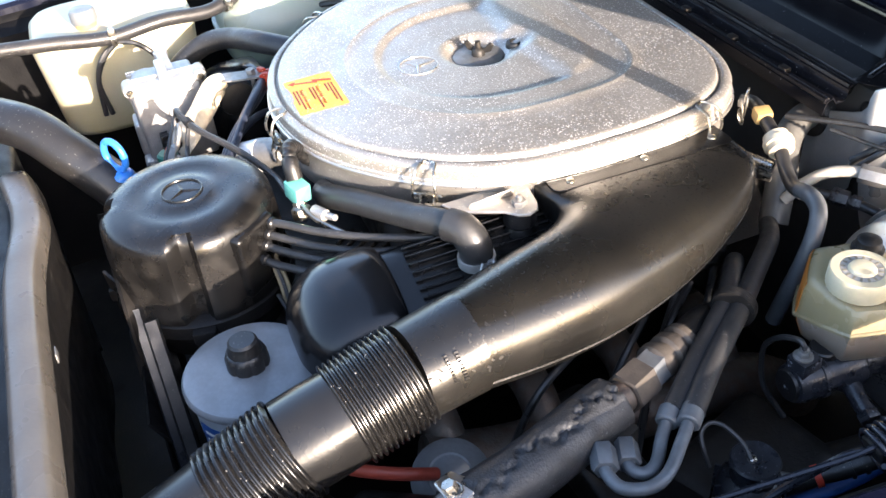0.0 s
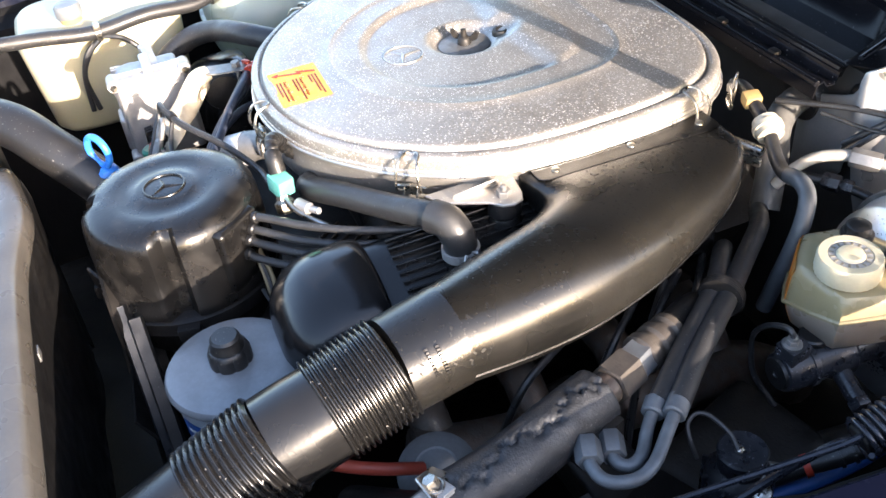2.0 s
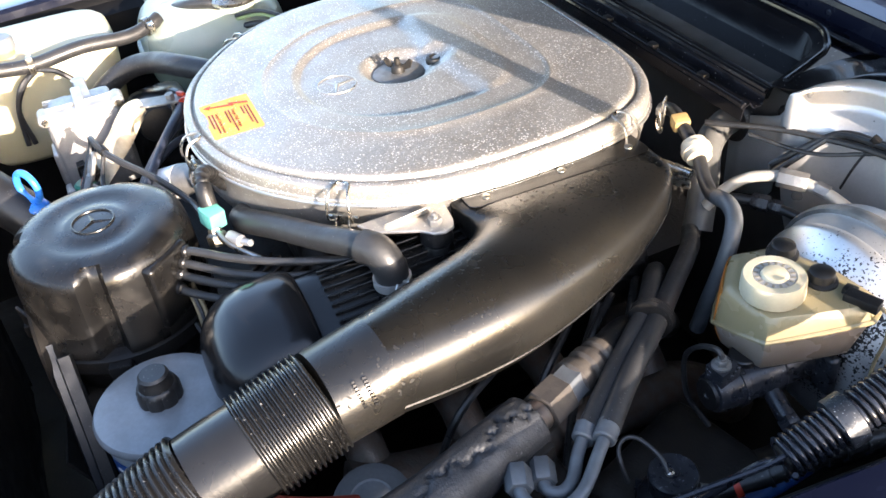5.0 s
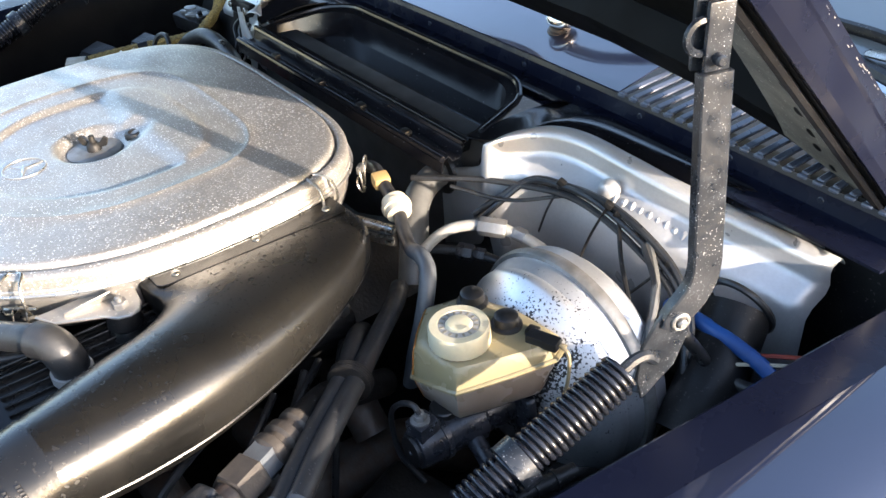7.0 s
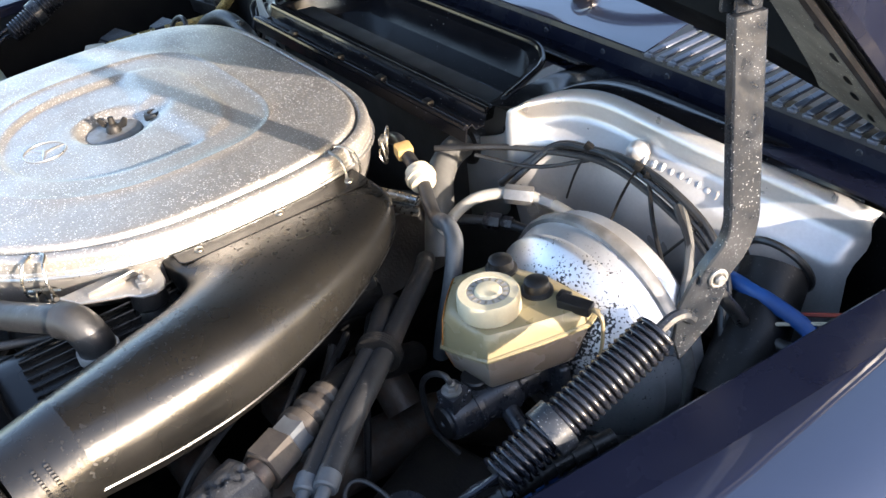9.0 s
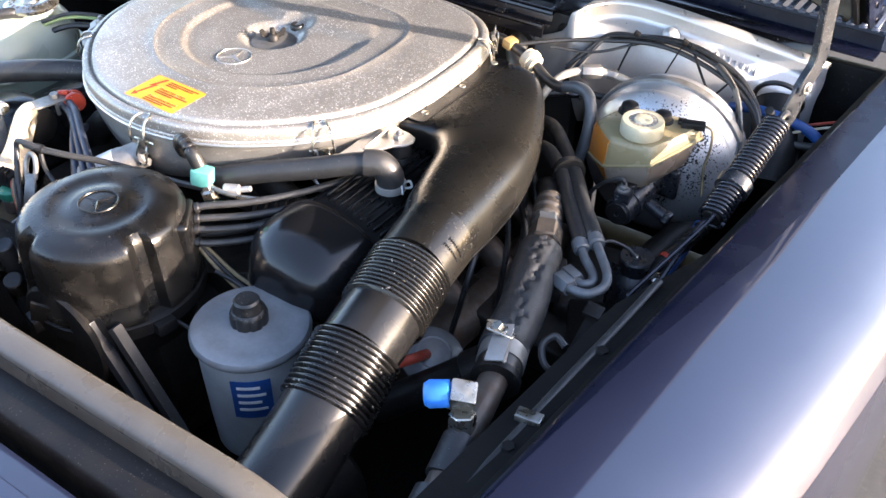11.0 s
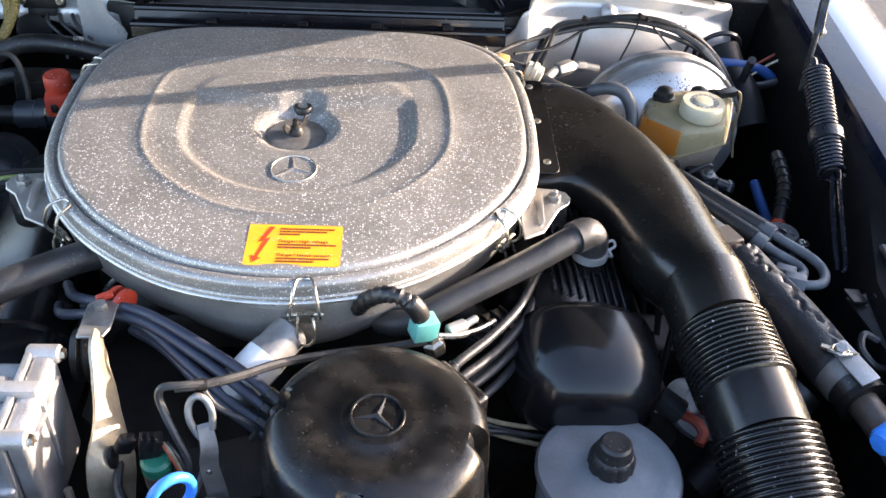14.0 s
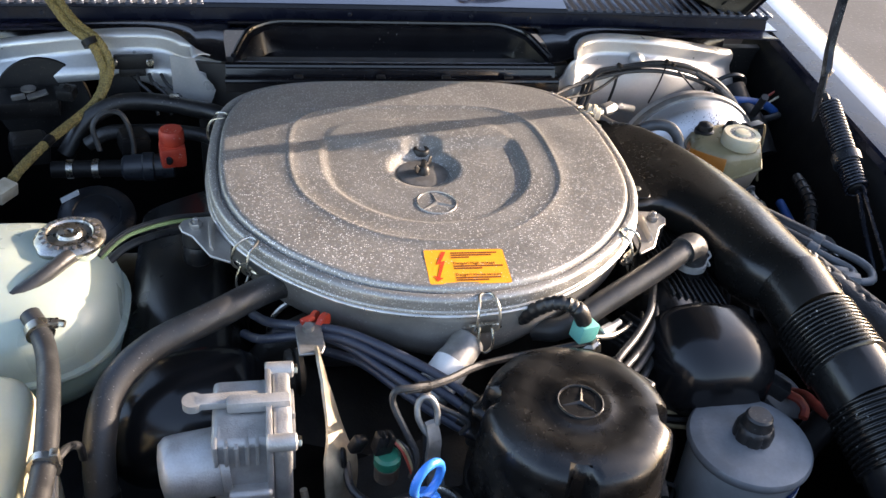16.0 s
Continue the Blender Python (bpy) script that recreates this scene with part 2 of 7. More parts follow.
CHROME = mat("chrome", (0.78, 0.78, 0.78), 0.1, 1.0, (0.6, 0.6, 0.6), 40, bump=0.03, rvar=0.04)
OXIDE = mat("oxidised_brass", (0.075, 0.062, 0.048), 0.55, 0.2, (0.045, 0.038, 0.033), 45, bump=0.35)
ZINC = mat("grey_zinc_pipe", (0.125, 0.138, 0.15), 0.5, 0.3, (0.09, 0.095, 0.10), 45, bump=0.25)
FIREWALL = mat("dusty_bulkhead_paint", (0.040, 0.038, 0.036), 0.55, 0, (0.026, 0.025, 0.024), 14, bump=0.15)
PIPEGREY = mat("grey_hose_rubber", (0.125, 0.122, 0.112), 0.42, 0, (0.09, 0.088, 0.082), 40, bump=0.15)
HOSEBLUE = mat("bluish_hose_rubber", (0.075, 0.083, 0.092), 0.42, 0, (0.055, 0.06, 0.066), 50, bump=0.15)
CREAMPIPE = mat("cream_painted_pipe", (0.42, 0.40, 0.35), 0.38, 0.1, (0.33, 0.31, 0.27), 50, bump=0.1)
PAVER = mat("red_paving_brick", (0.26, 0.115, 0.075), 0.8, 0, (0.20, 0.10, 0.07), 12, bump=0.4)
BOUNCE = mat("beige_for_bounced_light", (0.17, 0.155, 0.125), 0.7, 0, (0.09, 0.08, 0.066), 22, bump=0.3, dust=0.2)
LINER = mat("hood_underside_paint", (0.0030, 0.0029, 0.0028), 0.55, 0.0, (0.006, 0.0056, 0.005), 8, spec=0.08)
ASPHALT = mat("asphalt", (0.062, 0.060, 0.058), 0.85, 0, (0.045, 0.044, 0.043), 1.3, bump=0.9, bscale=60, dust=0.6, dustcol=(0.12, 0.115, 0.11), dscale=70)
SHROUD = mat("sunlit_shroud_plastic", (0.070, 0.063, 0.054), 0.32, 0, (0.092, 0.084, 0.072), 15, dust=0.1, dustcol=(0.1, 0.095, 0.085))
# Opaque pale base carries the sky reflection of the glass.
GLASS = mat("windscreen_glass", (0.15, 0.17, 0.168), 0.04, 0, (0.17, 0.19, 0.188), 5, bump=0, fine=0, coat=1.0, rvar=0.02)

# ---- geometry helpers ----
OFF = {}


def thing(name, label, category, at=(0, 0, 0), group="", kind=""):
    ob = new(name)
    ob.location = at
    ob.empty_display_size = 0.02
    OFF[ob] = Vector(at)
    return tagged(ob, label, category, group, kind)


def solid(name, geo, material, parent=None, label="", sharp=38):
    """One mesh object from (verts, faces) in world metres, under a thing or a part."""
    vs, fs = geo
    vs = np.asarray(vs, float)
    off = OFF[parent] if parent else Vector(((vs[:, 0].min() + vs[:, 0].max()) / 2, (vs[:, 1].min() + vs[:, 1].max()) / 2, vs[:, 2].min()))
    me = bpy.data.meshes.new(name)
    me.from_pydata([tuple(v) for v in vs - np.array(off)], [], [list(f) for f in fs])
    bm = bmesh.new()
    bm.from_mesh(me)
    bmesh.ops.recalc_face_normals(bm, faces=bm.faces)
    bm.to_mesh(me)
    bm.free()
    me.polygons.foreach_set("use_smooth", [True] * len(me.polygons))
    me.set_sharp_from_angle(angle=radians(sharp))
    me.materials.append(material)
    ob = new(name, me)
    if parent:
        ob.parent = parent
    else:
        ob.location = off
    OFF[ob] = off
    if label:
        ob["label"] = label
    return ob


def single(name, geo, material, label, category, group="", kind="", sharp=38):
    return tagged(solid(name, geo, material, None, label, sharp), label, category, group, kind)


def join(*gs):
    vs, fs, n = [], [], 0
    for v, f in gs:
        v = [tuple(p) for p in v]
        vs += v
        fs += [[i + n for i in q] for q in f]
        n += len(v)
    return vs, fs


def place(geo, m):
    return [tuple(m @ Vector(p)) for p in geo[0]], geo[1]


def mirror_x(geo):
    return [(-p[0], p[1], p[2]) for p in geo[0]], [list(reversed(f)) for f in geo[1]]


def axes(d):
    """A turn that takes z to the way d."""
    return Vector(d).to_track_quat("Z", "Y").to_matrix().to_4x4()


def between(a, b):
    return Matrix.Translation(a) @ axes(Vector(b) - Vector(a))


def box(c, size, turn=(0, 0, 0), bevel=0.002, seg=2):
    bm = bmesh.new()
    bmesh.ops.create_cube(bm, size=1, matrix=Matrix.Diagonal((*size, 1)))
    if bevel:
        bmesh.ops.bevel(bm, geom=bm.edges[:], offset=min(bevel, min(size) * 0.45), segments=seg, affect="EDGES", profile=0.6)
    m = pose(*c, *turn)
    g = [tuple(m @ v.co) for v in bm.verts], [[v.index for v in f.verts] for f in bm.faces]
    bm.free()
    return g


def lathe(prof, m=None, n=32, shape=None):
    """Turn (radius, height) pairs round z; closed at both ends. shape(angle) scales the radius."""
    vs, fs = [], []
    for r, h in prof:
        for k in range(n):
            a = 2 * math.pi * k / n
            s = shape(a, h) if shape else 1
            vs.append((r * s * math.cos(a), r * s * math.sin(a), h))
    for j in range(len(prof) - 1):
        for k in range(n):
            l = (k + 1) % n
            fs.append([j * n + k, j * n + l, (j + 1) * n + l, (j + 1) * n + k])
    for j, rev in ((0, True), (len(prof) - 1, False)):
        if prof[j][0] > 1e-6:
            f = [j * n + k for k in range(n)]
            fs.append(f[::-1] if rev else f)
    g = (vs, fs)
    return place(g, m) if m else g


def rod(a, b, r, n=16, r2=None, bevel=0.0015):
    L = (Vector(b) - Vector(a)).length
    r2 = r if r2 is None else r2
    e = min(bevel, r * 0.4, L * 0.3)
    return lathe([(r - e, 0), (r, e), (r2, L - e), (r2 - e, L)], between(a, b), n)


def smooth_path(pts, step=6, closed=False):
    P = [Vector(p) for p in pts]
    n = len(P)
    out = []
    for i in range(n if closed else n - 1):
        p1, p2 = P[i], P[(i + 1) % n]
        p0 = P[i - 1] if closed or i > 0 else p1 * 2 - p2
        p3 = P[(i + 2) % n] if closed or i + 2 < n else p2 * 2 - p1
        for k in range(step):
            t = k / step
            out.append(0.5 * (2 * p1 + (p2 - p0) * t + (2 * p0 - 5 * p1 + 4 * p2 - p3) * t * t + (3 * p1 - p0 - 3 * p2 + p3) * t ** 3))
    if not closed:
        out.append(P[-1])
    return out


def tube(pts, r, n=10, step=6, closed=False, smooth=True, rfun=None, flat=1.0):
    """A round hose along the points. rfun(u) scales its radius along it; flat squeezes it."""
    P = smooth_path(pts, step, closed) if smooth else [Vector(p) for p in pts]
    N = len(P)
    vs, fs = [], []
    up = None
    for i, p in enumerate(P):
        d = (P[(i + 1) % N] - P[i - 1]) if closed else (P[min(i + 1, N - 1)] - P[max(i - 1, 0)])
        d.normalize()
        if up is None:
            up = Vector((0, 0, 1)) if abs(d.z) < 0.9 else Vector((1, 0, 0))
        s = d.cross(up).normalized()
        up = s.cross(d).normalized()
        rr = r * (rfun(i / (N - 1)) if rfun else 1)
        for k in range(n):
            a = 2 * math.pi * k / n
            vs.append(p + s * math.cos(a) * rr + up * math.sin(a) * rr * flat)
    for i in range(N if closed else N - 1):
        j = (i + 1) % N
        for k in range(n):
            l = (k + 1) % n
            fs.append([i * n + k, i * n + l, j * n + l, j * n + k])
    if not closed:
        fs.append(list(range(n))[::-1])
        fs.append([(N - 1) * n + k for k in range(n)])
    return vs, fs


def loft(secs, closed=True, first=True):
    n = len(secs[0])
    vs = [p for s in secs for p in s]
    fs = []
    for i in range(len(secs) - 1):
        for k in range(n if closed else n - 1):
            l = (k + 1) % n
            fs.append([i * n + k, i * n + l, (i + 1) * n + l, (i + 1) * n + k])
    if closed:
        if first:
            fs.append(list(range(n))[::-1])
        fs.append([(len(secs) - 1) * n + k for k in range(n)])
    return vs, fs


def prism(outline, m, thick, bevel=0.001):
    """A flat plate from a 2D outline, in the xy plane of m, thick along its z."""
    bm = bmesh.new()
    f = bm.faces.new([bm.verts.new((x, y, 0)) for x, y in outline])
    r = bmesh.ops.extrude_face_region(bm, geom=[f])
    bmesh.ops.translate(bm, vec=(0, 0, thick), verts=[v for v in r["geom"] if isinstance(v, bmesh.types.BMVert)])
    if bevel:
        bmesh.ops.bevel(bm, geom=[e for e in bm.edges if e.calc_face_angle(0) > 0.7], offset=bevel, segments=1, affect="EDGES")
    bm.verts.index_update()
    g = [tuple(m @ v.co) for v in bm.verts], [[v.index for v in q.verts] for q in bm.faces]
    bm.free()
    return g


def sheet(rows, thick):
    """A sheet through rows of points, with thickness."""
    h, w = len(rows), len(rows[0])
    P = [[Vector(p) for p in r] for r in rows]
    back = []
    for i in range(h):
        for j in range(w):
            du = P[i][min(j + 1, w - 1)] - P[i][max(j - 1, 0)]
            dv = P[min(i + 1, h - 1)][j] - P[max(i - 1, 0)][j]
            nn = du.cross(dv)
            nn = nn.normalized() if nn.length > 1e-9 else Vector((0, 0, 1))
            back.append(P[i][j] - nn * thick)
    vs = [p for r in P for p in r] + back
    o = h * w
    fs = []
    for i in range(h - 1):
        for j in range(w - 1):
            a, b, c, d = i * w + j, i * w + j + 1, (i + 1) * w + j + 1, (i + 1) * w + j
            fs += [[a, b, c, d], [d + o, c + o, b + o, a + o]]
    rim = [j for j in range(w)] + [i * w + w - 1 for i in range(1, h)] + [(h - 1) * w + j for j in range(w - 2, -1, -1)] + [i * w for i in range(h - 2, 0, -1)]
    for k in range(len(rim)):
        a, b = rim[k], rim[(k + 1) % len(rim)]
        fs.append([b, a, a + o, b + o])
    return vs, fs


def hexagon(a, b, r):
    L = (Vector(b) - Vector(a)).length
    e = min(0.0015, L * 0.2)
    return lathe([(r * 0.9, 0), (r, e), (r, L - e), (r * 0.9, L)], between(a, b), 6)


def ring(c, axis, r, w, n=28, k=8):
    m = Matrix.Translation(c) @ axes(axis)
    return tube([tuple(m @ Vector((r * math.cos(2 * math.pi * i / n), r * math.sin(2 * math.pi * i / n), 0))) for i in range(n)], w, k, 1, True, False)


def band(c, axis, r, h, t=0.0015, n=28):
    """A flat hose band."""
    m = Matrix.Translation(c) @ axes(axis)
    return lathe([(r, -h / 2), (r + t, -h / 2), (r + t, h / 2), (r, h / 2)], m, n)


def words(name, text, m, size, material, parent):
    cu = bpy.data.curves.new(name, "FONT")
    cu.body, cu.size, cu.extrude = text, size, 0.0001
    tmp = bpy.data.objects.new(name, cu)
    scene.collection.objects.link(tmp)
    bpy.context.view_layer.update()
    me = bpy.data.meshes.new_from_object(tmp.evaluated_get(bpy.context.evaluated_depsgraph_get()))
    bpy.data.objects.remove(tmp)
    me.transform(Matrix.Translation(-OFF[parent]) @ m)
    me.materials.clear()
    me.materials.append(material)
    ob = new(name, me)
    ob.parent = parent
    OFF[ob] = OFF[parent]
    return ob


def emblem(name, c, r, mtl, parent, tilt=0.0, label="", h=0.0016):
    """A raised ring with three tapering bars."""
    gs = [ring(c, (0, 0, 1), r, h)]
    for k in range(3):
        a = radians(90 + 120 * k + tilt)
        d, s = Vector((math.cos(a), math.sin(a), 0)), Vector((-math.sin(a), math.cos(a), 0))
        C = Vector(c)
        tip, w = C + d * r, r * 0.14
        p, q, top = C + s * w - d * w * 0.5, C - s * w - d * w * 0.5, C + Vector((0, 0, h * 1.4))
        lo = Vector((0, 0, -h))
        vs = [p + lo, q + lo, tip + lo, p, q, tip, top]
        gs.append((vs, [[0, 1, 2], [3, 6, 5], [6, 4, 5], [4, 6, 3], [0, 3, 4, 1], [1, 4, 5, 2], [2, 5, 3, 0]]))
    return solid(name, join(*gs), mtl, parent, label)

# ---- the bay's setting ----
S = "structure"


def fender_edge(y):
    return 0.721 + 0.096 * y


# ground, one sheet
single("ground", sheet([[(x, y, -0.0) for x in (-300, -3, 0, 3, 300)] for y in (-300, -3, 0, 3, 300)], 0.3), ASPHALT, "grey weathered asphalt with fine cracks", "ground", kind=S)

# floor of the bay and the dark walls round it
single("bay_floor", box((0, -0.12, 0.36), (1.36, 1.25, 0.03), bevel=0.004), BLACK, "black dirty undertray below the engine", "floor pan", kind=S)
wall = thing("firewall", "black painted bulkhead behind the engine", "bulkhead", (0, 0.4, 0.4), kind=S)
solid("centre_wall", box((0, 0.345, 0.615), (0.62, 0.03, 0.50), bevel=0.004), FIREWALL, wall, "dusty grey-black wall")
for s in (1, -1):
    solid("outer_wall", box((s * 0.54, 0.50, 0.605), (0.46, 0.02, 0.45), bevel=0.003), BLACK, wall)
    solid("return_wall", box((s * 0.3005, 0.42, 0.60), (0.018, 0.116, 0.42), bevel=0.003), BLACK, wall)
for s, n in ((1, "inner_fender"), (-1, "inner_fender")):
    rows = []
    for dx, z in ((0.006, 0.842), (-0.010, 0.834), (-0.014, 0.828), (-0.055, 0.82), (-0.06, 0.80), (-0.075, 0.60), (-0.13, 0.40)):
        # the ledge is wide by the headlamp and narrow beside the springs
        rows.append([(s * (fender_edge(y) + (dx if dx > -0.02 else dx + 0.036 * min(1.0, max(0.0, (y + 0.22) / 0.14)))), y, z) for y in (-0.85, -0.5, -0.22, -0.15, -0.08, 0.1, 0.3, 0.56)])
    single(n, sheet(rows, 0.003 * -s), WELL, "black painted inner wing with a stepped ledge", "inner wing", kind=S)

# front wings: skin, inner lip and gutter
WING_Y = (-0.95, -0.75, -0.5, -0.3, -0.1, 0.1, 0.3, 0.5, 0.9, 1.6)


def wing(s, lab):
    ob = thing("front_wing", lab, "car wing", (s * 0.85, -0.1, 0.3), "front wings")

    def rows(prof):
        out = []
        for dx, z in prof:
            r = []
            for y in WING_Y:
                k = 0.9 + 0.35 * min(1.0, max(0.0, (0.28 - y) / 0.6))
                w = min(dx, 0.0507) + max(0.0, dx - 0.0507) * k
                w -= 0.043 * min(1.0, max(0.0, dx - 0.004) / 0.046) * min(1.0, max(0.0, (-0.02 - y) / 0.38))
                r.append((s * (fender_edge(y) + w - 0.03 * max(0, -y - 0.5)), y, z - 0.03 * max(0, -y - 0.45)))
            out.append(r)
        return out
    solid("inner_lip", sheet(rows(((-0.002, 0.838), (0.0, 0.855), (0.004, 0.859), (0.020, 0.860), (0.0505, 0.8605))), 0.002 * -s), DIMPAINT, ob, "flat painted lip with a bolted edge")
    solid("top_skin", sheet(rows(((0.0507, 0.8604), (0.057, 0.8610), (0.070, 0.8614), (0.09, 0.8605), (0.115, 0.857), (0.14, 0.850), (0.165, 0.838), (0.185, 0.822), (0.198, 0.80))), 0.002 * -s), PAINT, ob, "smooth painted upper skin")
    solid("side_skin", sheet(rows(((0.1981, 0.7995), (0.208, 0.74), (0.214, 0.66), (0.21, 0.45), (0.195, 0.25))), 0.002 * -s), PAINT, ob)


wing(1, "dark blue painted front wing mirroring the sky")
wing(-1, "dark blue painted front wing beyond the tanks")

# cowl: flange, painted panel with two slatted grilles
cowl = thing("cowl_panel", "dark blue scuttle panel with slatted air grilles", "scuttle panel", (0, 0.5, 0.88), kind=S)
flange = [[(x, y + 0.02 * (x / 0.75) ** 2 * -1, z) for x in np.linspace(-0.74, 0.74, 15)] for y, z in ((0.440, 0.876), (0.488, 0.868), (0.496, 0.872), (0.500, 0.892), (0.4955, 0.8955), (0.4975, 0.8995))]
solid("flange", sheet(flange, -0.003), DIMPAINT, cowl, "scuffed painted front flange")
mid = [[(x, y - 0.02 * (x / 0.75) ** 2, z) for x in np.linspace(-0.30, 0.345, 9)] for y, z in ((0.4970, 0.8998), (0.53, 0.905), (0.59, 0.914), (0.67, 0.927), (0.77, 0.943))]
solid("centre_panel", sheet(mid, -0.002), PAINT, cowl, "smooth glossy centre panel")
for s, x0, x1 in ((1, 0.345, 0.795), (-1, -0.795, -0.30)):
    for y0, y1 in ((0.582, 0.775),):
        solid("grille_surround", sheet([[(x, y0 + (y1 - y0) * u - (0.02 + 0.15 * u) * (x / 0.75) ** 2, 0.9045 + 0.030 * u) for x in np.linspace(x0, x1, 9)] for u in (0, 0.3, 0.65, 1)], -0.002), PAINT, cowl)
    # Black plate gives the gaps between the slats their shade.
    solid("grille_shade_plate", box(((x0 + x1) / 2 - s * 0.035, 0.540, 0.850), (x1 - x0 - 0.07, 0.085, 0.006)), WELL, cowl, "black plate standing in for shade below the grille")
slat = None
for x0, x1 in ((0.352, 0.742), (-0.748, -0.306)):
    k = int((x1 - x0) / 0.0185)
    for i in range(k + 1):
        x = x0 + (x1 - x0) * i / k
        dy = -0.02 * (x / 0.75) ** 2
        if slat is None:
            slat = solid("slat", join(box((x, 0.5425 + dy, 0.9015), (0.0085, 0.090, 0.005), (0, 10, 0), 0.0015, 1), box((x, 0.4965 + dy, 0.8995), (0.0125, 0.007, 0.005), (0, 0, 0), 0.0015, 1)), SLAT, cowl)
            base = (x, dy)
        else:
            o = slat.copy()
            scene.collection.objects.link(o)
            o.parent = cowl
            o.location = (x - base[0], dy - base[1], 0)
for x in (-0.56, -0.319, -0.051, 0.168, 0.275, 0.383, 0.52, 0.637):
    solid("bolt", rod((x, 0.500 - 0.02 * (x / 0.75) ** 2, 0.882), (x, 0.4945 - 0.02 * (x / 0.75) ** 2, 0.882), 0.005, 8), PAINTDUST, cowl)

for s in (1, -1):
    solid("end_panel", sheet([[(s * x, y, 0.866 + 0.02 * max(0.0, y - 0.56)) for x in (0.69, 0.73, 0.772)] for y in (0.485, 0.56, 0.66, 0.80)], -0.002), PAINT, cowl, "painted corner beside the wing")

# dark plenum basin with its rubber-edged rim
plen = thing("plenum_basin", "glossy black air intake basin below the windscreen", "intake basin", (0, 0.38, 0.8), kind=S)


def dee(w, y0, y1, z0, z1, rx=0.06, n=28, cx=0.012):
    """Outline of the opening: square in front, round at the back corners."""
    pts = []
    for k in range(n):
        u = k / (n - 1)
        x = -w + 2 * w * u
        e = max(0.0, (abs(x) - (w - rx)) / rx)
        f = 1 - (1 - math.sqrt(max(0.0, 1 - e * e)))
        pts.append((x + cx, y0 + (y1 - y0) * (0.12 + 0.88 * f), z0 + (z1 - z0) * (0.12 + 0.88 * f)))
    return [(-w + cx, y0, z0)] + pts + [(w + cx, y0, z0)]


rim_o, rim_i = dee(0.262, 0.312, 0.442, 0.876, 0.889, 0.085), dee(0.250, 0.318, 0.430, 0.872, 0.883, 0.08)
fl = [(p[0] * 0.96, min(p[1], 0.425), 0.846) for p in rim_i]
solid("basin", loft([[(p[0], p[1], p[2]) for p in q] for q in (rim_o, [(p[0], p[1], p[2] + 0.003) for p in rim_i], fl)], True, False), GLOSS, plen, sharp=30)
solid("rim", tube([(p[0], p[1] + 0.004, p[2] + 0.001) for p in rim_o[1:-1]], 0.0042, 8, 2), GLOSS, plen, "glossy rolled rim")
solid("apron", sheet([[(x, y - 0.02 * (x / 0.75) ** 2, z) for x in np.linspace(-0.26, 0.285, 13)] for y, z in ((0.444, 0.887), (0.452, 0.886), (0.470, 0.876), (0.489, 0.8675))], 0.002), GLOSS, plen, "gloss black strip behind the basin")
solid("tray", sheet([[(x, y, z) for x in np.linspace(-0.262, 0.275, 9)] for y, z in ((0.268, 0.846), (0.272, 0.862), (0.281, 0.866), (0.287, 0.858), (0.298, 0.858), (0.303, 0.872), (0.312, 0.876))], 0.002), GLOSS, plen, "blue-black drip tray")
for y, z, r in ((0.2725, 0.8635, 0.0042), (0.305, 0.8735, 0.0045)):
    solid("rail", tube([(x, y, z) for x in np.linspace(-0.262, 0.274, 9)], r, 8, 2), GLOSS, plen, "rolled blue-black rail")
for x in (-0.15, -0.02, 0.086, 0.19):
    solid("clip", box((x, 0.279, 0.867), (0.014, 0.010, 0.006), bevel=0.002), RUBBER, plen)

# silver panels beside the bulkhead
EDGE = ((0.312, 0.312, 0.884), (0.322, 0.345, 0.889), (0.345, 0.378, 0.891), (0.385, 0.394, 0.891), (0.45, 0.396, 0.888), (0.515, 0.405, 0.878), (0.6, 0.435, 0.855), (0.677, 0.467, 0.831))
edge = smooth_path(EDGE, 4)


# the right panel sweeps down to the heater hose in one curve
SWEEP = [Vector(p) for p in ((0.205, 0.3235, 0.800), (0.228, 0.3225, 0.812), (0.250, 0.3215, 0.822), (0.270, 0.3200, 0.831), (0.288, 0.3185, 0.841), (0.297, 0.3170, 0.853), (0.300, 0.3150, 0.867), (0.305, 0.3130, 0.878))]


def silver_panel(s, lab):
    ob = thing("bulkhead_panel", lab, "body panel", (s * 0.5, 0.38, 0.7), "bulkhead panels", S)
    rows = []
    low = ((-0.044, -0.10), (-0.05, -0.20)) if s > 0 else ((-0.043, -0.060), (-0.030, -0.064))
    pre = SWEEP if s > 0 else []
    for k, (dy, dz) in enumerate(((0.012, -0.006), (0.006, 0.002), (0.0, 0.003), (-0.010, 0.0), (-0.012, -0.006), (-0.008, -0.022), (-0.014, -0.032), (-0.034, -0.040), (-0.042, -0.05)) + low):
        r = [(p.x, p.y - 0.0006 * k + (0.004 if k == 0 else 0), p.z + dz * 0.55) for p in pre]
        for i, p in enumerate(edge):
            u = i / (len(edge) - 1)
            lean = min(1.0, u / 0.22)
            fall = dz * (0.55 + 0.45 * lean)
            if s > 0:
                r.append((p.x, p.y + dy * lean - (1 - lean) * 0.0006 * k, p.z + fall))
            else:
                if k > 8:
                    fall -= (k - 8) * 0.045 * max(0.0, 1 - u / 0.5)
                r.append((-p.x + 0.05 * (1 - lean) * (k / 10) * 1.4, p.y + dy * lean + (1 - lean) * 0.004 * min(k, 8), p.z + fall))
        rows.append(r)
    solid("panel", sheet(rows, 0.0015 * s), SILVER, ob, sharp=100)
    return ob


pr = silver_panel(1, "silver painted bulkhead panel with pressed ribs")
pl = silver_panel(-1, "silver painted bulkhead panel with a dark wheel-like opening")

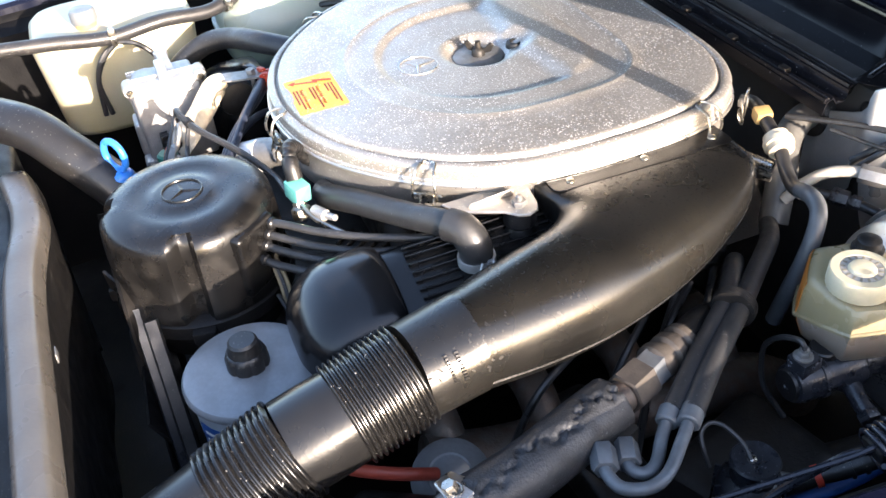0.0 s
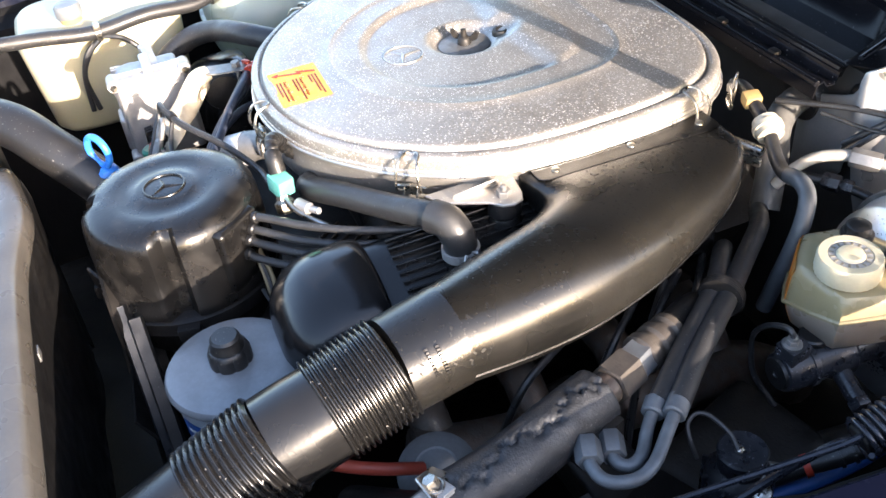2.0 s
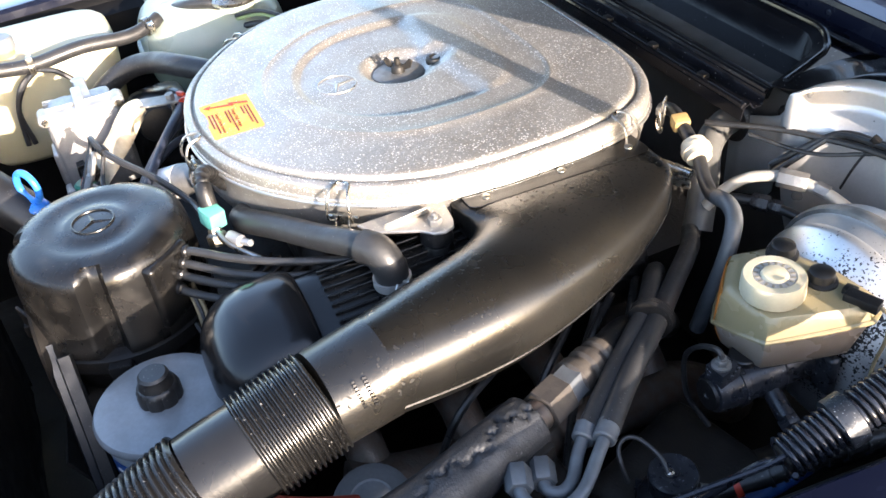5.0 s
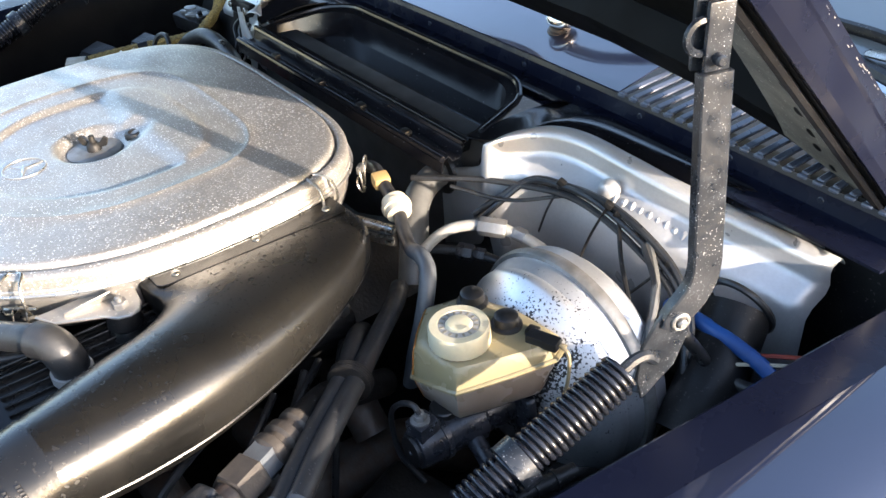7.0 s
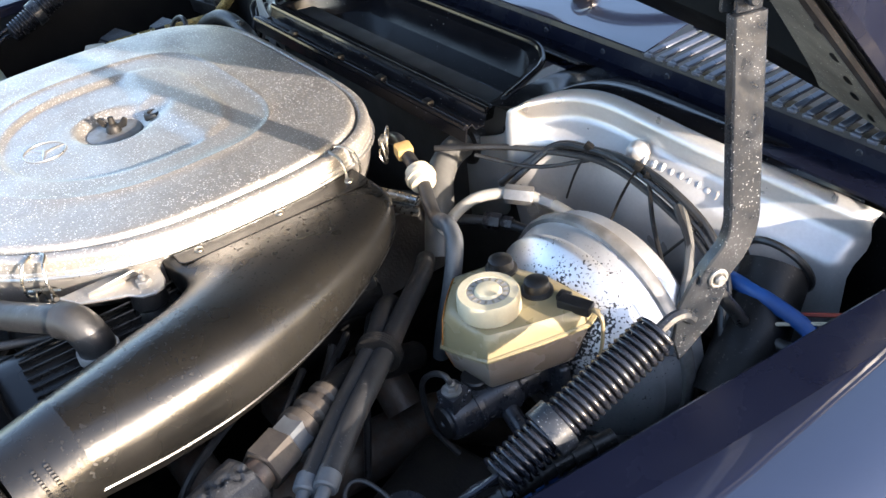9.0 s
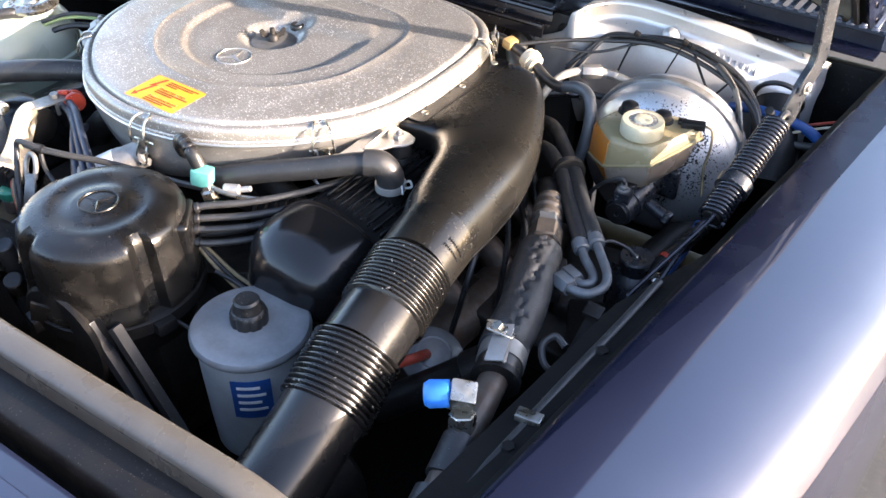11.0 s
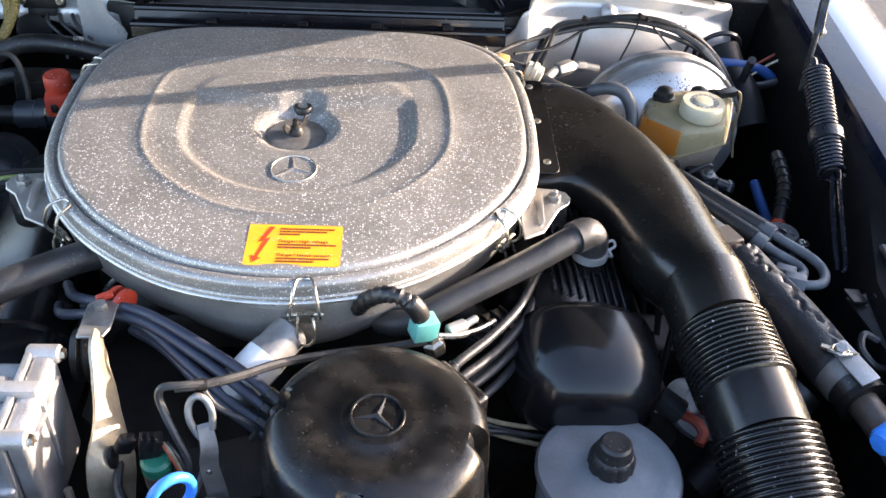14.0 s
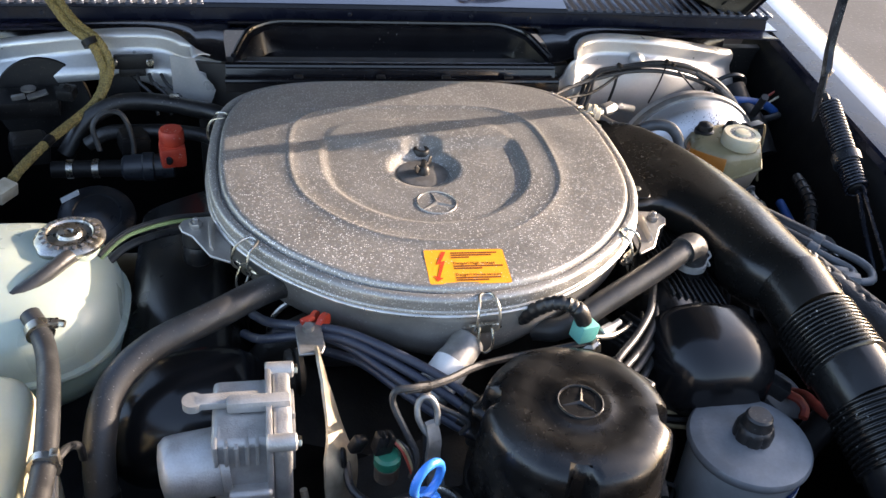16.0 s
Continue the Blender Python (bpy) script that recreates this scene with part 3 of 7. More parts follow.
# gloss black scuttle sides between the panels and the cowl flange
for s in (1, -1):
    cols = [((0.270, 0.314, 0.876), (0.276, 0.40, 0.882), (0.268, 0.4885, 0.8675)), ((0.285, 0.316, 0.877), (0.294, 0.405, 0.884), (0.296, 0.4880, 0.8675))]
    for p in edge[1::2]:
        x2 = p.x * 0.96 + 0.025
        b = Vector((x2, 0.488 - 0.02 * (x2 / 0.75) ** 2, 0.8675))
        a = Vector((p.x, p.y + 0.010, p.z - 0.0055))
        m = a.lerp(b, 0.45) + Vector((0, 0, 0.010))
        cols.append((tuple(a), tuple(m), tuple(b)))
    g = [smooth_path(c, 5) for c in cols]
    solid("cheek", sheet([[(s * p.x + (0.010 if s < 0 else 0.0), p.y, p.z) for p in c] for c in g], 0.002 * s), GLOSS, plen, "dished gloss black cheek beside the basin")
wave = zip((0.885, 0.872, 0.862, 0.850, 0.840, 0.830, 0.818, 0.806, 0.794), (-0.309, -0.305, -0.302, -0.292, -0.283, -0.279, -0.283, -0.288, -0.293))
solid("wing_flange", sheet([[(x0 + (xe - x0) * j / 5, 0.316 - 0.008 * j / 5 + 0.003 * math.sin(j * 1.3), z) for j in range(6)] for z, xe in wave for x0 in (-0.345,)], 0.0015), SILVER, pl, "wavy silver flange")
for i in range(13):
    u = i / 12
    c = Vector((0.462, 0.368, 0.854)).lerp(Vector((0.585, 0.394, 0.826)), u)
    solid("rib", lathe([(0.0, 0.0015), (0.004, 0.001), (0.006, -0.001), (0.0065, -0.004)], Matrix.Translation(c) @ axes((0.1, -0.75, 0.6)) @ Matrix.Diagonal((0.42 + 0.2 * (i % 3 == 1), 1.15 - 0.2 * (i % 2), 1, 1)), 12), SILVER, pr)
solid("boss", lathe([(0.0, 0.010), (0.008, 0.008), (0.013, 0.002), (0.014, -0.004)], Matrix.Translation((0.448, 0.372, 0.858)) @ axes((0, -0.7, 0.7)), 16), SILVER, pr)

# front: radiator top with the fan shroud
sh = thing("fan_shroud", "dusty black fan shroud behind the radiator", "fan shroud", (0.15, -0.62, 0.6))
def shroud_rows(prof):
    return [[(x, y - 0.010 * (1 - u) + 0.015 * math.exp(-((x - 0.0) / 0.085) ** 2), 0.842 - 0.05 * max(0.0, (u - 0.8) / 0.2) ** 2 - 0.06 * max(0, (0.1 - u) / 0.1) ** 2 + dz) for u, x in [(i / 60, -0.16 + 0.78 * i / 60) for i in range(61)]] for y, dz in prof]


# Sun and shade are in the colours: pale lip and rim, black wall below.
solid("rear_face", sheet(shroud_rows(((-0.6135, -0.024), (-0.6145, -0.012), (-0.6175, -0.004))), 0.003), SHROUD, sh, "dusty rear lip, paled for sunlight")
solid("rear_wall", sheet(shroud_rows(((-0.622, -0.30), (-0.616, -0.06), (-0.6135, -0.0242))), 0.003), BLACK, sh, "rear face, blackened for shade")
solid("top_rim", sheet(shroud_rows(((-0.6176, -0.0038), (-0.6185, -0.0014), (-0.6215, 0.0003), (-0.631, 0.0012), (-0.6405, 0.0002), (-0.6440, -0.002), (-0.6453, -0.0045))), 0.003), SHROUD, sh, "dusty rounded top rim, paled for sunlight")
solid("front_face", sheet(shroud_rows(((-0.6455, -0.005), (-0.647, -0.02), (-0.648, -0.1))), 0.003), SHROUD, sh)
for x in (0.21, 0.42):
    solid("clip", box((x, -0.6195, 0.795), (0.016, 0.008, 0.012), bevel=0.002), GALV, sh, "small spring clip")
rad = thing("radiator", "black radiator behind the grille with a flat top tank", "radiator", (0.1, -0.69, 0.45))
solid("top_tank", box((0.16, -0.668, 0.785), (0.80, 0.055, 0.07), bevel=0.012, seg=3), BLACK, rad)
solid("core", box((0.16, -0.668, 0.58), (0.78, 0.045, 0.34), bevel=0.004), GRIME, rad)
single("front_panel", join(box((0, -0.78, 0.66), (1.36, 0.03, 0.5)), box((0, -0.75, 0.80), (1.34, 0.08, 0.02))), PAINT, "dark blue front panel ahead of the radiator", "front panel", kind=S)
fan = thing("cooling_fan", "black plastic cooling fan at rest", "fan", (0.03, -0.545, 0.6))
solid("hub", lathe([(0.0, -0.02), (0.055, -0.02), (0.06, -0.01), (0.06, 0.03), (0.04, 0.035)], Matrix.Translation((0.03, -0.545, 0.585)) @ axes((0, 1, 0)), 20), GRIME, fan)
for k in range(7):
    a = 2 * math.pi * k / 7 + 0.3
    c = Vector((0.03 + 0.13 * math.cos(a), -0.545, 0.585 + 0.13 * math.sin(a)))
    m = Matrix.Translation(c) @ Matrix.Rotation(-a, 4, "Y") @ Matrix.Rotation(0.5, 4, "X")
    solid("blade", place(box((0, 0, 0), (0.16, 0.004, 0.06), bevel=0.002), m), BLACK, fan)

# ---- engine ----
eng = thing("engine_block", "oily dark engine block between the two cylinder banks", "engine", (0, 0, 0.4))
solid("crankcase", loft([[(x * k, y, z) for x, z in ((-0.17, 0.45), (0.17, 0.45), (0.26, 0.68), (0.20, 0.74), (0.08, 0.70), (-0.08, 0.70), (-0.20, 0.74), (-0.26, 0.68))] for y, k in ((-0.36, 0.9), (-0.34, 1), (0.24, 1), (0.26, 0.9))]), GRIME, eng)
solid("intake_plenum", box((0.0, -0.05, 0.765), (0.30, 0.40, 0.06), bevel=0.02, seg=3), GRIME, eng)
solid("timing_cover", loft([[(x * k + 0.02, y, z) for x, z in ((-0.12, 0.48), (0.12, 0.48), (0.17, 0.62), (0.15, 0.70), (0.05, 0.735), (-0.05, 0.735), (-0.15, 0.70), (-0.17, 0.62))] for y, k in ((-0.485, 0.82), (-0.47, 0.97), (-0.36, 1.0))]), GRIME, eng)
for s in (1, -1):
    for i in range(4):
        y = -0.22 + 0.115 * i
        solid("runner", tube([(s * 0.06, y, 0.79), (s * 0.13, y - 0.01, 0.80), (s * 0.19, y - 0.015, 0.775), (s * 0.225, y - 0.015, 0.73)], 0.021, 12, 4), GRIME, eng)
        solid("injector_line", tube([(s * 0.10, y + 0.03, 0.795), (s * 0.15, y + 0.035, 0.81), (s * 0.20, y + 0.03, 0.78), (s * 0.21, y + 0.02, 0.74)], 0.0035, 8, 4), STEEL, eng)


def valve_cover(s):
    ob = thing("valve_cover", "black ribbed valve cover with a rounded front cap" if s > 0 else "black valve cover in the shade below the hose", "valve cover", (s * 0.3, -0.05, 0.66), "valve covers")

    def sec(y, d, k=28):
        pts = []
        for i in range(k):
            a = 2 * math.pi * i / k
            c, q = math.cos(a), math.sin(a)
            u = math.copysign(abs(c) ** 0.55, c) * (0.080 - d)
            v = math.copysign(abs(q) ** 0.55, q) * (0.060 - d)
            t = radians(-20)
            pts.append((s * (0.303 + u * math.cos(t) - v * math.sin(t)), y, (0.775 if s > 0 else 0.740) + u * math.sin(t) + v * math.cos(t)))
        return pts

    def dome(y, d, k=36):
        pts = []
        wu, wv, cx, cz, t = (0.076, 0.063, 0.302, 0.791, radians(-6)) if s > 0 else (0.094, 0.068, 0.296, 0.752, radians(-14))
        for i in range(k):
            a = 2 * math.pi * i / k
            c, q = math.cos(a), math.sin(a)
            u = math.copysign(abs(c) ** 0.85, c) * (wu - d) * (1 + (0.30 * max(0.0, -q) if s > 0 else 0))
            v = math.copysign(abs(q) ** 0.80, q) * (wv - d)
            pts.append((s * (cx + u * math.cos(t) - v * math.sin(t)), y, cz + u * math.sin(t) + v * math.cos(t)))
        return pts
    solid("cap", loft([dome(y, d) for y, d in ((-0.392, 0.060), (-0.391, 0.046), (-0.387, 0.034), (-0.380, 0.023), (-0.369, 0.013), (-0.354, 0.005), (-0.336, 0.001), (-0.30, 0.0), (-0.288, 0.002), (-0.283, 0.008))]), SATIN, ob, "smooth domed front cap", 60)
    body = solid("body", loft([sec(y, d) for y, d in ((-0.286, 0.010), (-0.28, 0.008), (0.06, 0.008), (0.08, 0.02))]), PLASTIC, ob, sharp=50)
    for i in range(9 if s > 0 else 0):
        u = -0.05 + 0.0105 * i
        t = radians(-20)
        x, z = 0.303 + u * math.cos(t) - 0.053 * math.sin(t), 0.775 + u * math.sin(t) + 0.053 * math.cos(t)
        solid("fin", box((s * x, -0.13, z - (0 if s > 0 else 0.018)), (0.003, 0.26, 0.007), (0, s * 20, 0), 0.001, 1), PLASTIC, ob)
    return ob


valve_cover(1)
valve_cover(-1)

# ---- air cleaner ----
HALF = ((0, 0.209), (0.10, 0.208), (0.165, 0.201), (0.213, 0.182), (0.246, 0.153), (0.265, 0.114), (0.2745, 0.06), (0.277, 0.0), (0.276, -0.05), (0.267, -0.115), (0.240, -0.178), (0.186, -0.243), (0.103, -0.298), (0, -0.318))
DEE = [tuple(p)[:2] for p in smooth_path([(x, y, 0) for x, y in HALF] + [(-x, y, 0) for x, y in HALF[-2:0:-1]], 6, True)]
CX, CY = 0.0, -0.05


def dring(k, z, bulge=0.0):
    return [(CX + (x - CX) * k, CY + (y - CY) * k, z) for x, y in DEE]


def lid_drop(x, y):
    d = math.hypot(x + 0.004, y + 0.046)
    g = math.hypot(x - 0.001, (y - 0.003))
    f = lambda q, a, b: max(0.0, min(1.0, (b - q) / (b - a)))
    sm = lambda t: t * t * (3 - 2 * t)
    return max(0.011 * sm(f(d, 0.034, 0.048)), 0.006 * sm(f(g, 0.012, 0.030)))


PROF = [(1.000, 0.8740), (1.0045, 0.8755), (1.006, 0.8785), (1.0045, 0.8805), (1.000, 0.8813), (1.0005, 0.8828), (1.000, 0.8905), (0.9990, 0.8932), (0.9955, 0.8952), (0.985, 0.8966), (0.970, 0.8974), (0.9645, 0.8970), (0.9620, 0.8950), (0.9585, 0.8928), (0.9535, 0.8925), (0.9500, 0.8945), (0.9470, 0.8975), (0.943, 0.9002), (0.936, 0.9014), (0.92, 0.9017), (0.88, 0.9019), (0.80, 0.9022),
        (0.70, 0.9026), (0.650, 0.9026), (0.641, 0.9032), (0.633, 0.9038), (0.625, 0.9036), (0.616, 0.9026), (0.608, 0.9020), (0.56, 0.9020), (0.50, 0.9020), (0.490, 0.9020), (0.474, 0.9020), (0.458, 0.9020), (0.446, 0.9020), (0.43, 0.9020)] + [(k / 100, 0.9020) for k in range(40, 1, -2)]


def inner_step(k, x, y):
    """Inside the inner ring the front half is dished and the back half stands a little proud."""
    f = max(0.0, min(1.0, (0.490 - k) / 0.040))
    t = max(0.0, min(1.0, (y - 0.10 * abs(x) + 0.012) / 0.028))
    sm = lambda v: v * v * (3 - 2 * v)
    return sm(f) * (-0.0055 + 0.0080 * sm(t))


ac = thing("air_cleaner", "round-fronted aluminium air cleaner, dusty, with wire clips", "air cleaner", (0, -0.05, 0.795))
lid_rows = []
for k, z in PROF:
    lid_rows.append([(p[0], p[1], p[2] + (inner_step(k, p[0], p[1]) - lid_drop(p[0], p[1]) if k < 0.5 else 0)) for p in dring(k, z)])
lid = solid("lid", loft(lid_rows), ALU, ac, "dusty pressed aluminium lid with a dished centre", 60)
solid("rim", loft([dring(k, z) for k, z in ((0.998, 0.8770), (1.010, 0.8765), (1.013, 0.8750), (1.012, 0.8730), (1.004, 0.8720), (0.99, 0.8720))]), RIM, ac, "bright rolled rim", 60)
hb = [(k, z) for k, z in ((0.985, 0.8745), (1.000, 0.8735), (1.002, 0.870), (0.992, 0.866), (0.985, 0.85), (0.972, 0.835), (0.94, 0.822), (0.88, 0.812), (0.7, 0.806))]
rows = []
for k, z in hb:
    r = []
    for x, y, zz in dring(k, z):
        f = max(0, 1 - (abs(x - 0.005) / 0.10) ** 2) * (1 if y < -0.2 else 0)
        r.append((x, y + 0.012 * f * min(1, (0.875 - z) / 0.05) * 0, z - 0.022 * f * min(1.0, (0.8735 - z) / 0.045)))
    rows.append(r)
solid("housing", loft(rows), HOUSING, ac, "silver painted lower housing with a pressed seam", 60)
# wing nut in its recess
solid("recess_plate", lathe([(0.0, 0.001), (0.030, 0.001), (0.033, 0.0), (0.034, -0.002)], Matrix.Translation((-0.004, -0.046, 0.8875)), 32), GALV, ac, "dark worn centre plate")
solid("wing_nut", join(lathe([(0.009, 0.0), (0.0085, 0.006), (0.006, 0.010), (0.004, 0.011), (0.0035, 0.019), (0.0, 0.020)], Matrix.Translation((-0.004, -0.046, 0.888)), 14),
                       place(prism(((0.003, 0), (0.016, 0.004), (0.020, 0.014), (0.015, 0.017), (0.008, 0.009), (0.003, 0.009)), pose(0, 0, 0, 90), 0.0028), Matrix.Translation((-0.004, -0.0446, 0.890)) @ Matrix.Rotation(0.9, 4, "Z")),
                       place(prism(((0.003, 0), (0.016, 0.004), (0.020, 0.014), (0.015, 0.017), (0.008, 0.009), (0.003, 0.009)), pose(0, 0, 0, 90), 0.0028), Matrix.Translation((-0.004, -0.0446, 0.890)) @ Matrix.Rotation(0.9 + math.pi, 4, "Z"))),
      GRIME, ac, "oily dark wing nut")
solid("grommet", lathe([(0.005, -0.004), (0.005, 0.002), (0.0065, 0.0035), (0.010, 0.003), (0.0115, 0.0), (0.0115, -0.004)], Matrix.Translation((0.001, 0.003, 0.8935)), 22), RUBBER, ac, "black rubber grommet")
solid("grommet_hole", lathe([(0.0, -0.003), (0.0055, -0.003)], Matrix.Translation((0.001, 0.003, 0.8955)), 16), BLACK, ac)
emblem("emblem", (0.0, -0.1295, 0.8972), 0.0245, RIM, ac, 8, "pressed round emblem", 0.0008)


def wire_clip(x, y, z, out, sub):
    """A double wire bail over the rim with its toggle and loop."""
    o = Vector((out[0], out[1], 0)).normalized()
    t = Vector((-o.y, o.x, 0))
    c = Vector((x, y, 0))
    P = lambda u, d, zz: tuple(c + t * u + o * d + Vector((0, 0, zz)))
    ob = solid("clip", join(
        tube([P(-0.010, 0.005, 0.858), P(-0.0135, 0.012, 0.866), P(-0.0125, 0.013, 0.880), P(-0.0105, 0.006, 0.894), P(-0.007, -0.008, 0.8975), P(0.0, -0.011, 0.8965), P(0.007, -0.008, 0.8975), P(0.0105, 0.006, 0.894), P(0.0125, 0.013, 0.880), P(0.0135, 0.012, 0.866), P(0.010, 0.005, 0.858)], 0.0016, 8, 5),
        box(P(0, 0.004, 0.861), (0.016, 0.006, 0.012), (0, 0, math.degrees(math.atan2(t.y, t.x))), 0.002),
        tube([P(-0.007, 0.006, 0.864), P(-0.008, 0.012, 0.850), P(-0.007, 0.013, 0.838), P(0, 0.013, 0.832), P(0.007, 0.013, 0.838), P(0.008, 0.012, 0.850), P(0.007, 0.006, 0.862)], 0.0015, 6, 4),
        tube([P(-0.017, 0.003, 0.864), P(0.017, 0.003, 0.864)], 0.0018, 6, 2)), STEEL, sub, "spring steel wire clip")
    return ob


for x, y, o in ((0.024, -0.318, (0.05, -1)), (0.222, -0.206, (0.75, -0.65)), (-0.226, -0.202, (-0.75, -0.65)), (0.262, 0.112, (0.9, 0.4)), (-0.264, 0.098, (-0.95, 0.3))):
    wire_clip(x * 1.004, y * 1.004, 0.87, o, ac)
for s in (1, -1):
    z = 0.860 if s > 0 else 0.868
    m = Matrix.Translation((s * 0.262, -0.128, z)) @ Matrix.Diagonal((s, 1, 1, 1))
    out = [(-0.015, -0.075), (0.008, -0.062), (0.030, -0.022), (0.042, -0.012), (0.046, 0.0), (0.042, 0.011), (0.030, 0.016), (0.0, 0.020), (-0.015, 0.024)]
    br = solid("mounting_ear", prism(out, m, 0.0035), HOUSING, ac, "folded mounting ear")
    solid("gusset", place(prism(((-0.006, -0.052), (0.006, -0.052), (0.012, -0.006), (0.004, 0.0), (-0.006, 0.0)), Matrix.Identity(4), 0.0025), Matrix.Translation((s * 0.2685, -0.128, z + 0.0035)) @ Matrix.Diagonal((s, 1, 1, 1)) @ pose(0, 0, 0, 0, -62, 0)), HOUSING, br, "upright gusset of the ear")
    solid("mount_bolt", join(hexagon((s * 0.288, -0.131, z + 0.003), (s * 0.288, -0.131, z + 0.010), 0.008), rod((s * 0.288, -0.131, z + 0.003), (s * 0.288, -0.131, z + 0.016), 0.0035, 10)), GALV, br)
    solid("rubber_mount", lathe([(0.014, 0), (0.018, 0.004), (0.018, 0.02), (0.015, 0.026), (0.018, 0.03), (0.016, 0.045)], Matrix.Translation((s * 0.288, -0.131, z - 0.046)), 18), RUBBER, ac, "black rubber mount")

# warning label on the lid
lab = thing("warning_label", "orange high voltage warning label stuck on the lid", "label", (0.01, -0.262, 0.9041))
LM = Matrix.Translation((-0.035, -0.2955, 0.9014)) @ Matrix.Rotation(radians(1.5), 4, "X") @ Matrix.Rotation(radians(-1.2), 4, "Z")
r = 0.003
W, Hh = 0.091, 0.060
pts = [(c[0] + r * math.cos(a), c[1] + r * math.sin(a)) for c, a0 in (((W - r, Hh - r), 0), ((r, Hh - r), 90), ((r, r), 180), ((W - r, r), 270)) for a in [radians(a0 + 18 * i) for i in range(6)]]
solid("sticker", prism(pts, LM, 0.0003, 0), ORANGE, lab)
LT = LM @ Matrix.Translation((0, 0, 0.0006))
solid("lightning_arrow", prism(((0.020, 0.056), (0.011, 0.033), (0.016, 0.035), (0.010, 0.012), (0.006, 0.014), (0.009, 0.004), (0.016, 0.010), (0.0125, 0.011), (0.022, 0.040), (0.017, 0.038), (0.025, 0.056))[::-1], LT, 0.0002, 0), REDINK, lab, "red lightning arrow")
words("text", "Danger! High voltage", LT @ Matrix.Translation((0.030, 0.0335, 0)), 0.0056, INK, lab)
words("text", "Danger! Haute tension", LT @ Matrix.Translation((0.030, 0.0135, 0)), 0.0056, INK, lab)
for y, w in ((0.0525, 0.053), (0.0485, 0.046), (0.0445, 0.020), (0.0290, 0.056), (0.0250, 0.032), (0.0090, 0.050), (0.0050, 0.036)):
    solid("text_bar", prism(((0.030, y), (0.030 + w, y), (0.030 + w, y + 0.0021), (0.030, y + 0.0021)), LT, 0.0002, 0), INK, lab)

# rear clip: a cluster of bent wire loops at the lid's corner
cl = thing("wire_clip", "bundle of bent wire loops on the lid corner", "wire clip", (0.238, 0.180, 0.868))
CT, CN = Vector((0.60, -0.80, 0)), Vector((0.80, 0.60, 0))
for k, (up, wide, out, shift) in enumerate(((0.0175, 0.0062, 0.004, -0.006), (0.0160, 0.0075, 0.007, 0.001), (0.0140, 0.0060, 0.005, 0.008), (0.0085, 0.0090, 0.006, 0.012))):
    c = Vector((0.2345, 0.1805, 0.8685)) + CN * out + CT * shift - Vector((0, 0, 0.0035 * k))
    solid("wire_loop", tube([tuple(c + CT * wide * math.cos(a) + Vector((0, 0, up * math.sin(a))) + CN * 0.003 * math.sin(a + k)) for a in [2 * math.pi * i / 12 for i in range(12)]], 0.0011, 6, 4, True), STEEL, cl)
solid("hook", box((0.237, 0.181, 0.872), (0.006, 0.014, 0.010), (0, 0, 37), 0.002), GALV, cl)

# ---- intake duct ----
duct = thing("intake_duct", "matt black plastic intake duct with two rubber bellows", "intake duct", (0.4, -0.2, 0.77))
SEC = (((0.268, -0.104), (0.268, 0.122), 0.8712, 0.832, 9.0), ((0.290, -0.102), (0.300, 0.128), 0.8722, 0.830, 8.0), ((0.306, -0.099), (0.345, 0.121), 0.8745, 0.829, 5.5),
       ((0.322, -0.104), (0.392, 0.068), 0.8785, 0.818, 3.6), ((0.343, -0.136), (0.434, -0.018), 0.883, 0.802, 3.0),
       ((0.357, -0.186), (0.460, -0.106), 0.886, 0.791, 2.6), ((0.368, -0.229), (0.470, -0.180), 0.887, 0.788, 2.25), ((0.385, -0.263), (0.477, -0.250), 0.8895, 0.7965, 2.0))


def duct_ring(a, b, zt, zb, e, n=40, grow=0.0):
    A, B = Vector((*a, 0)), Vector((*b, 0))
    c, h = (A + B) / 2, (B - A) / 2
    hl = h.length + grow
    h.normalize()
    pts = []
    for k in range(n):
        t = 2 * math.pi * k / n
        u = math.copysign(abs(math.cos(t)) ** (2 / e), math.cos(t))
        v = math.copysign(abs(math.sin(t)) ** (2 / e), math.sin(t))
        p = c + h * hl * u
        pts.append((p.x, p.y, (zt + zb) / 2 + v * ((zt - zb) / 2 + grow)))
    return pts


knots = [smooth_path([(s[0][0], s[0][1], 0) for s in SEC], 4), smooth_path([(s[1][0], s[1][1], 0) for s in SEC], 4), smooth_path([(s[2], s[3], s[4]) for s in SEC], 4)]
solid("duct", loft([duct_ring(a[:2], b[:2], *q) for a, b, q in zip(*knots)]), DUCT, duct, "smooth matt black moulded duct", 60)
solid("collar", loft([duct_ring((0.385, -0.262), (0.477, -0.249), 0.8895, 0.7965, 2.0, grow=0.0012), duct_ring((0.3905, -0.320), (0.4815, -0.306), 0.880, 0.789, 2.0, grow=0.0002)]), DUCT, duct, "collar with moulded marks")
for k in range(9):
    a = radians(12 + 3.8 * k)
    for dy, ln in ((-0.274, 0.004), (-0.284, 0.003)):
        solid("moulded_mark", box((0.4325 + 0.0478 * math.cos(a), dy - 0.0005 * k, 0.8405 + 0.0478 * math.sin(a)), (0.0012, ln, 0.0022), (0, -math.degrees(a), 0), 0.0003, 1), COVER, duct)
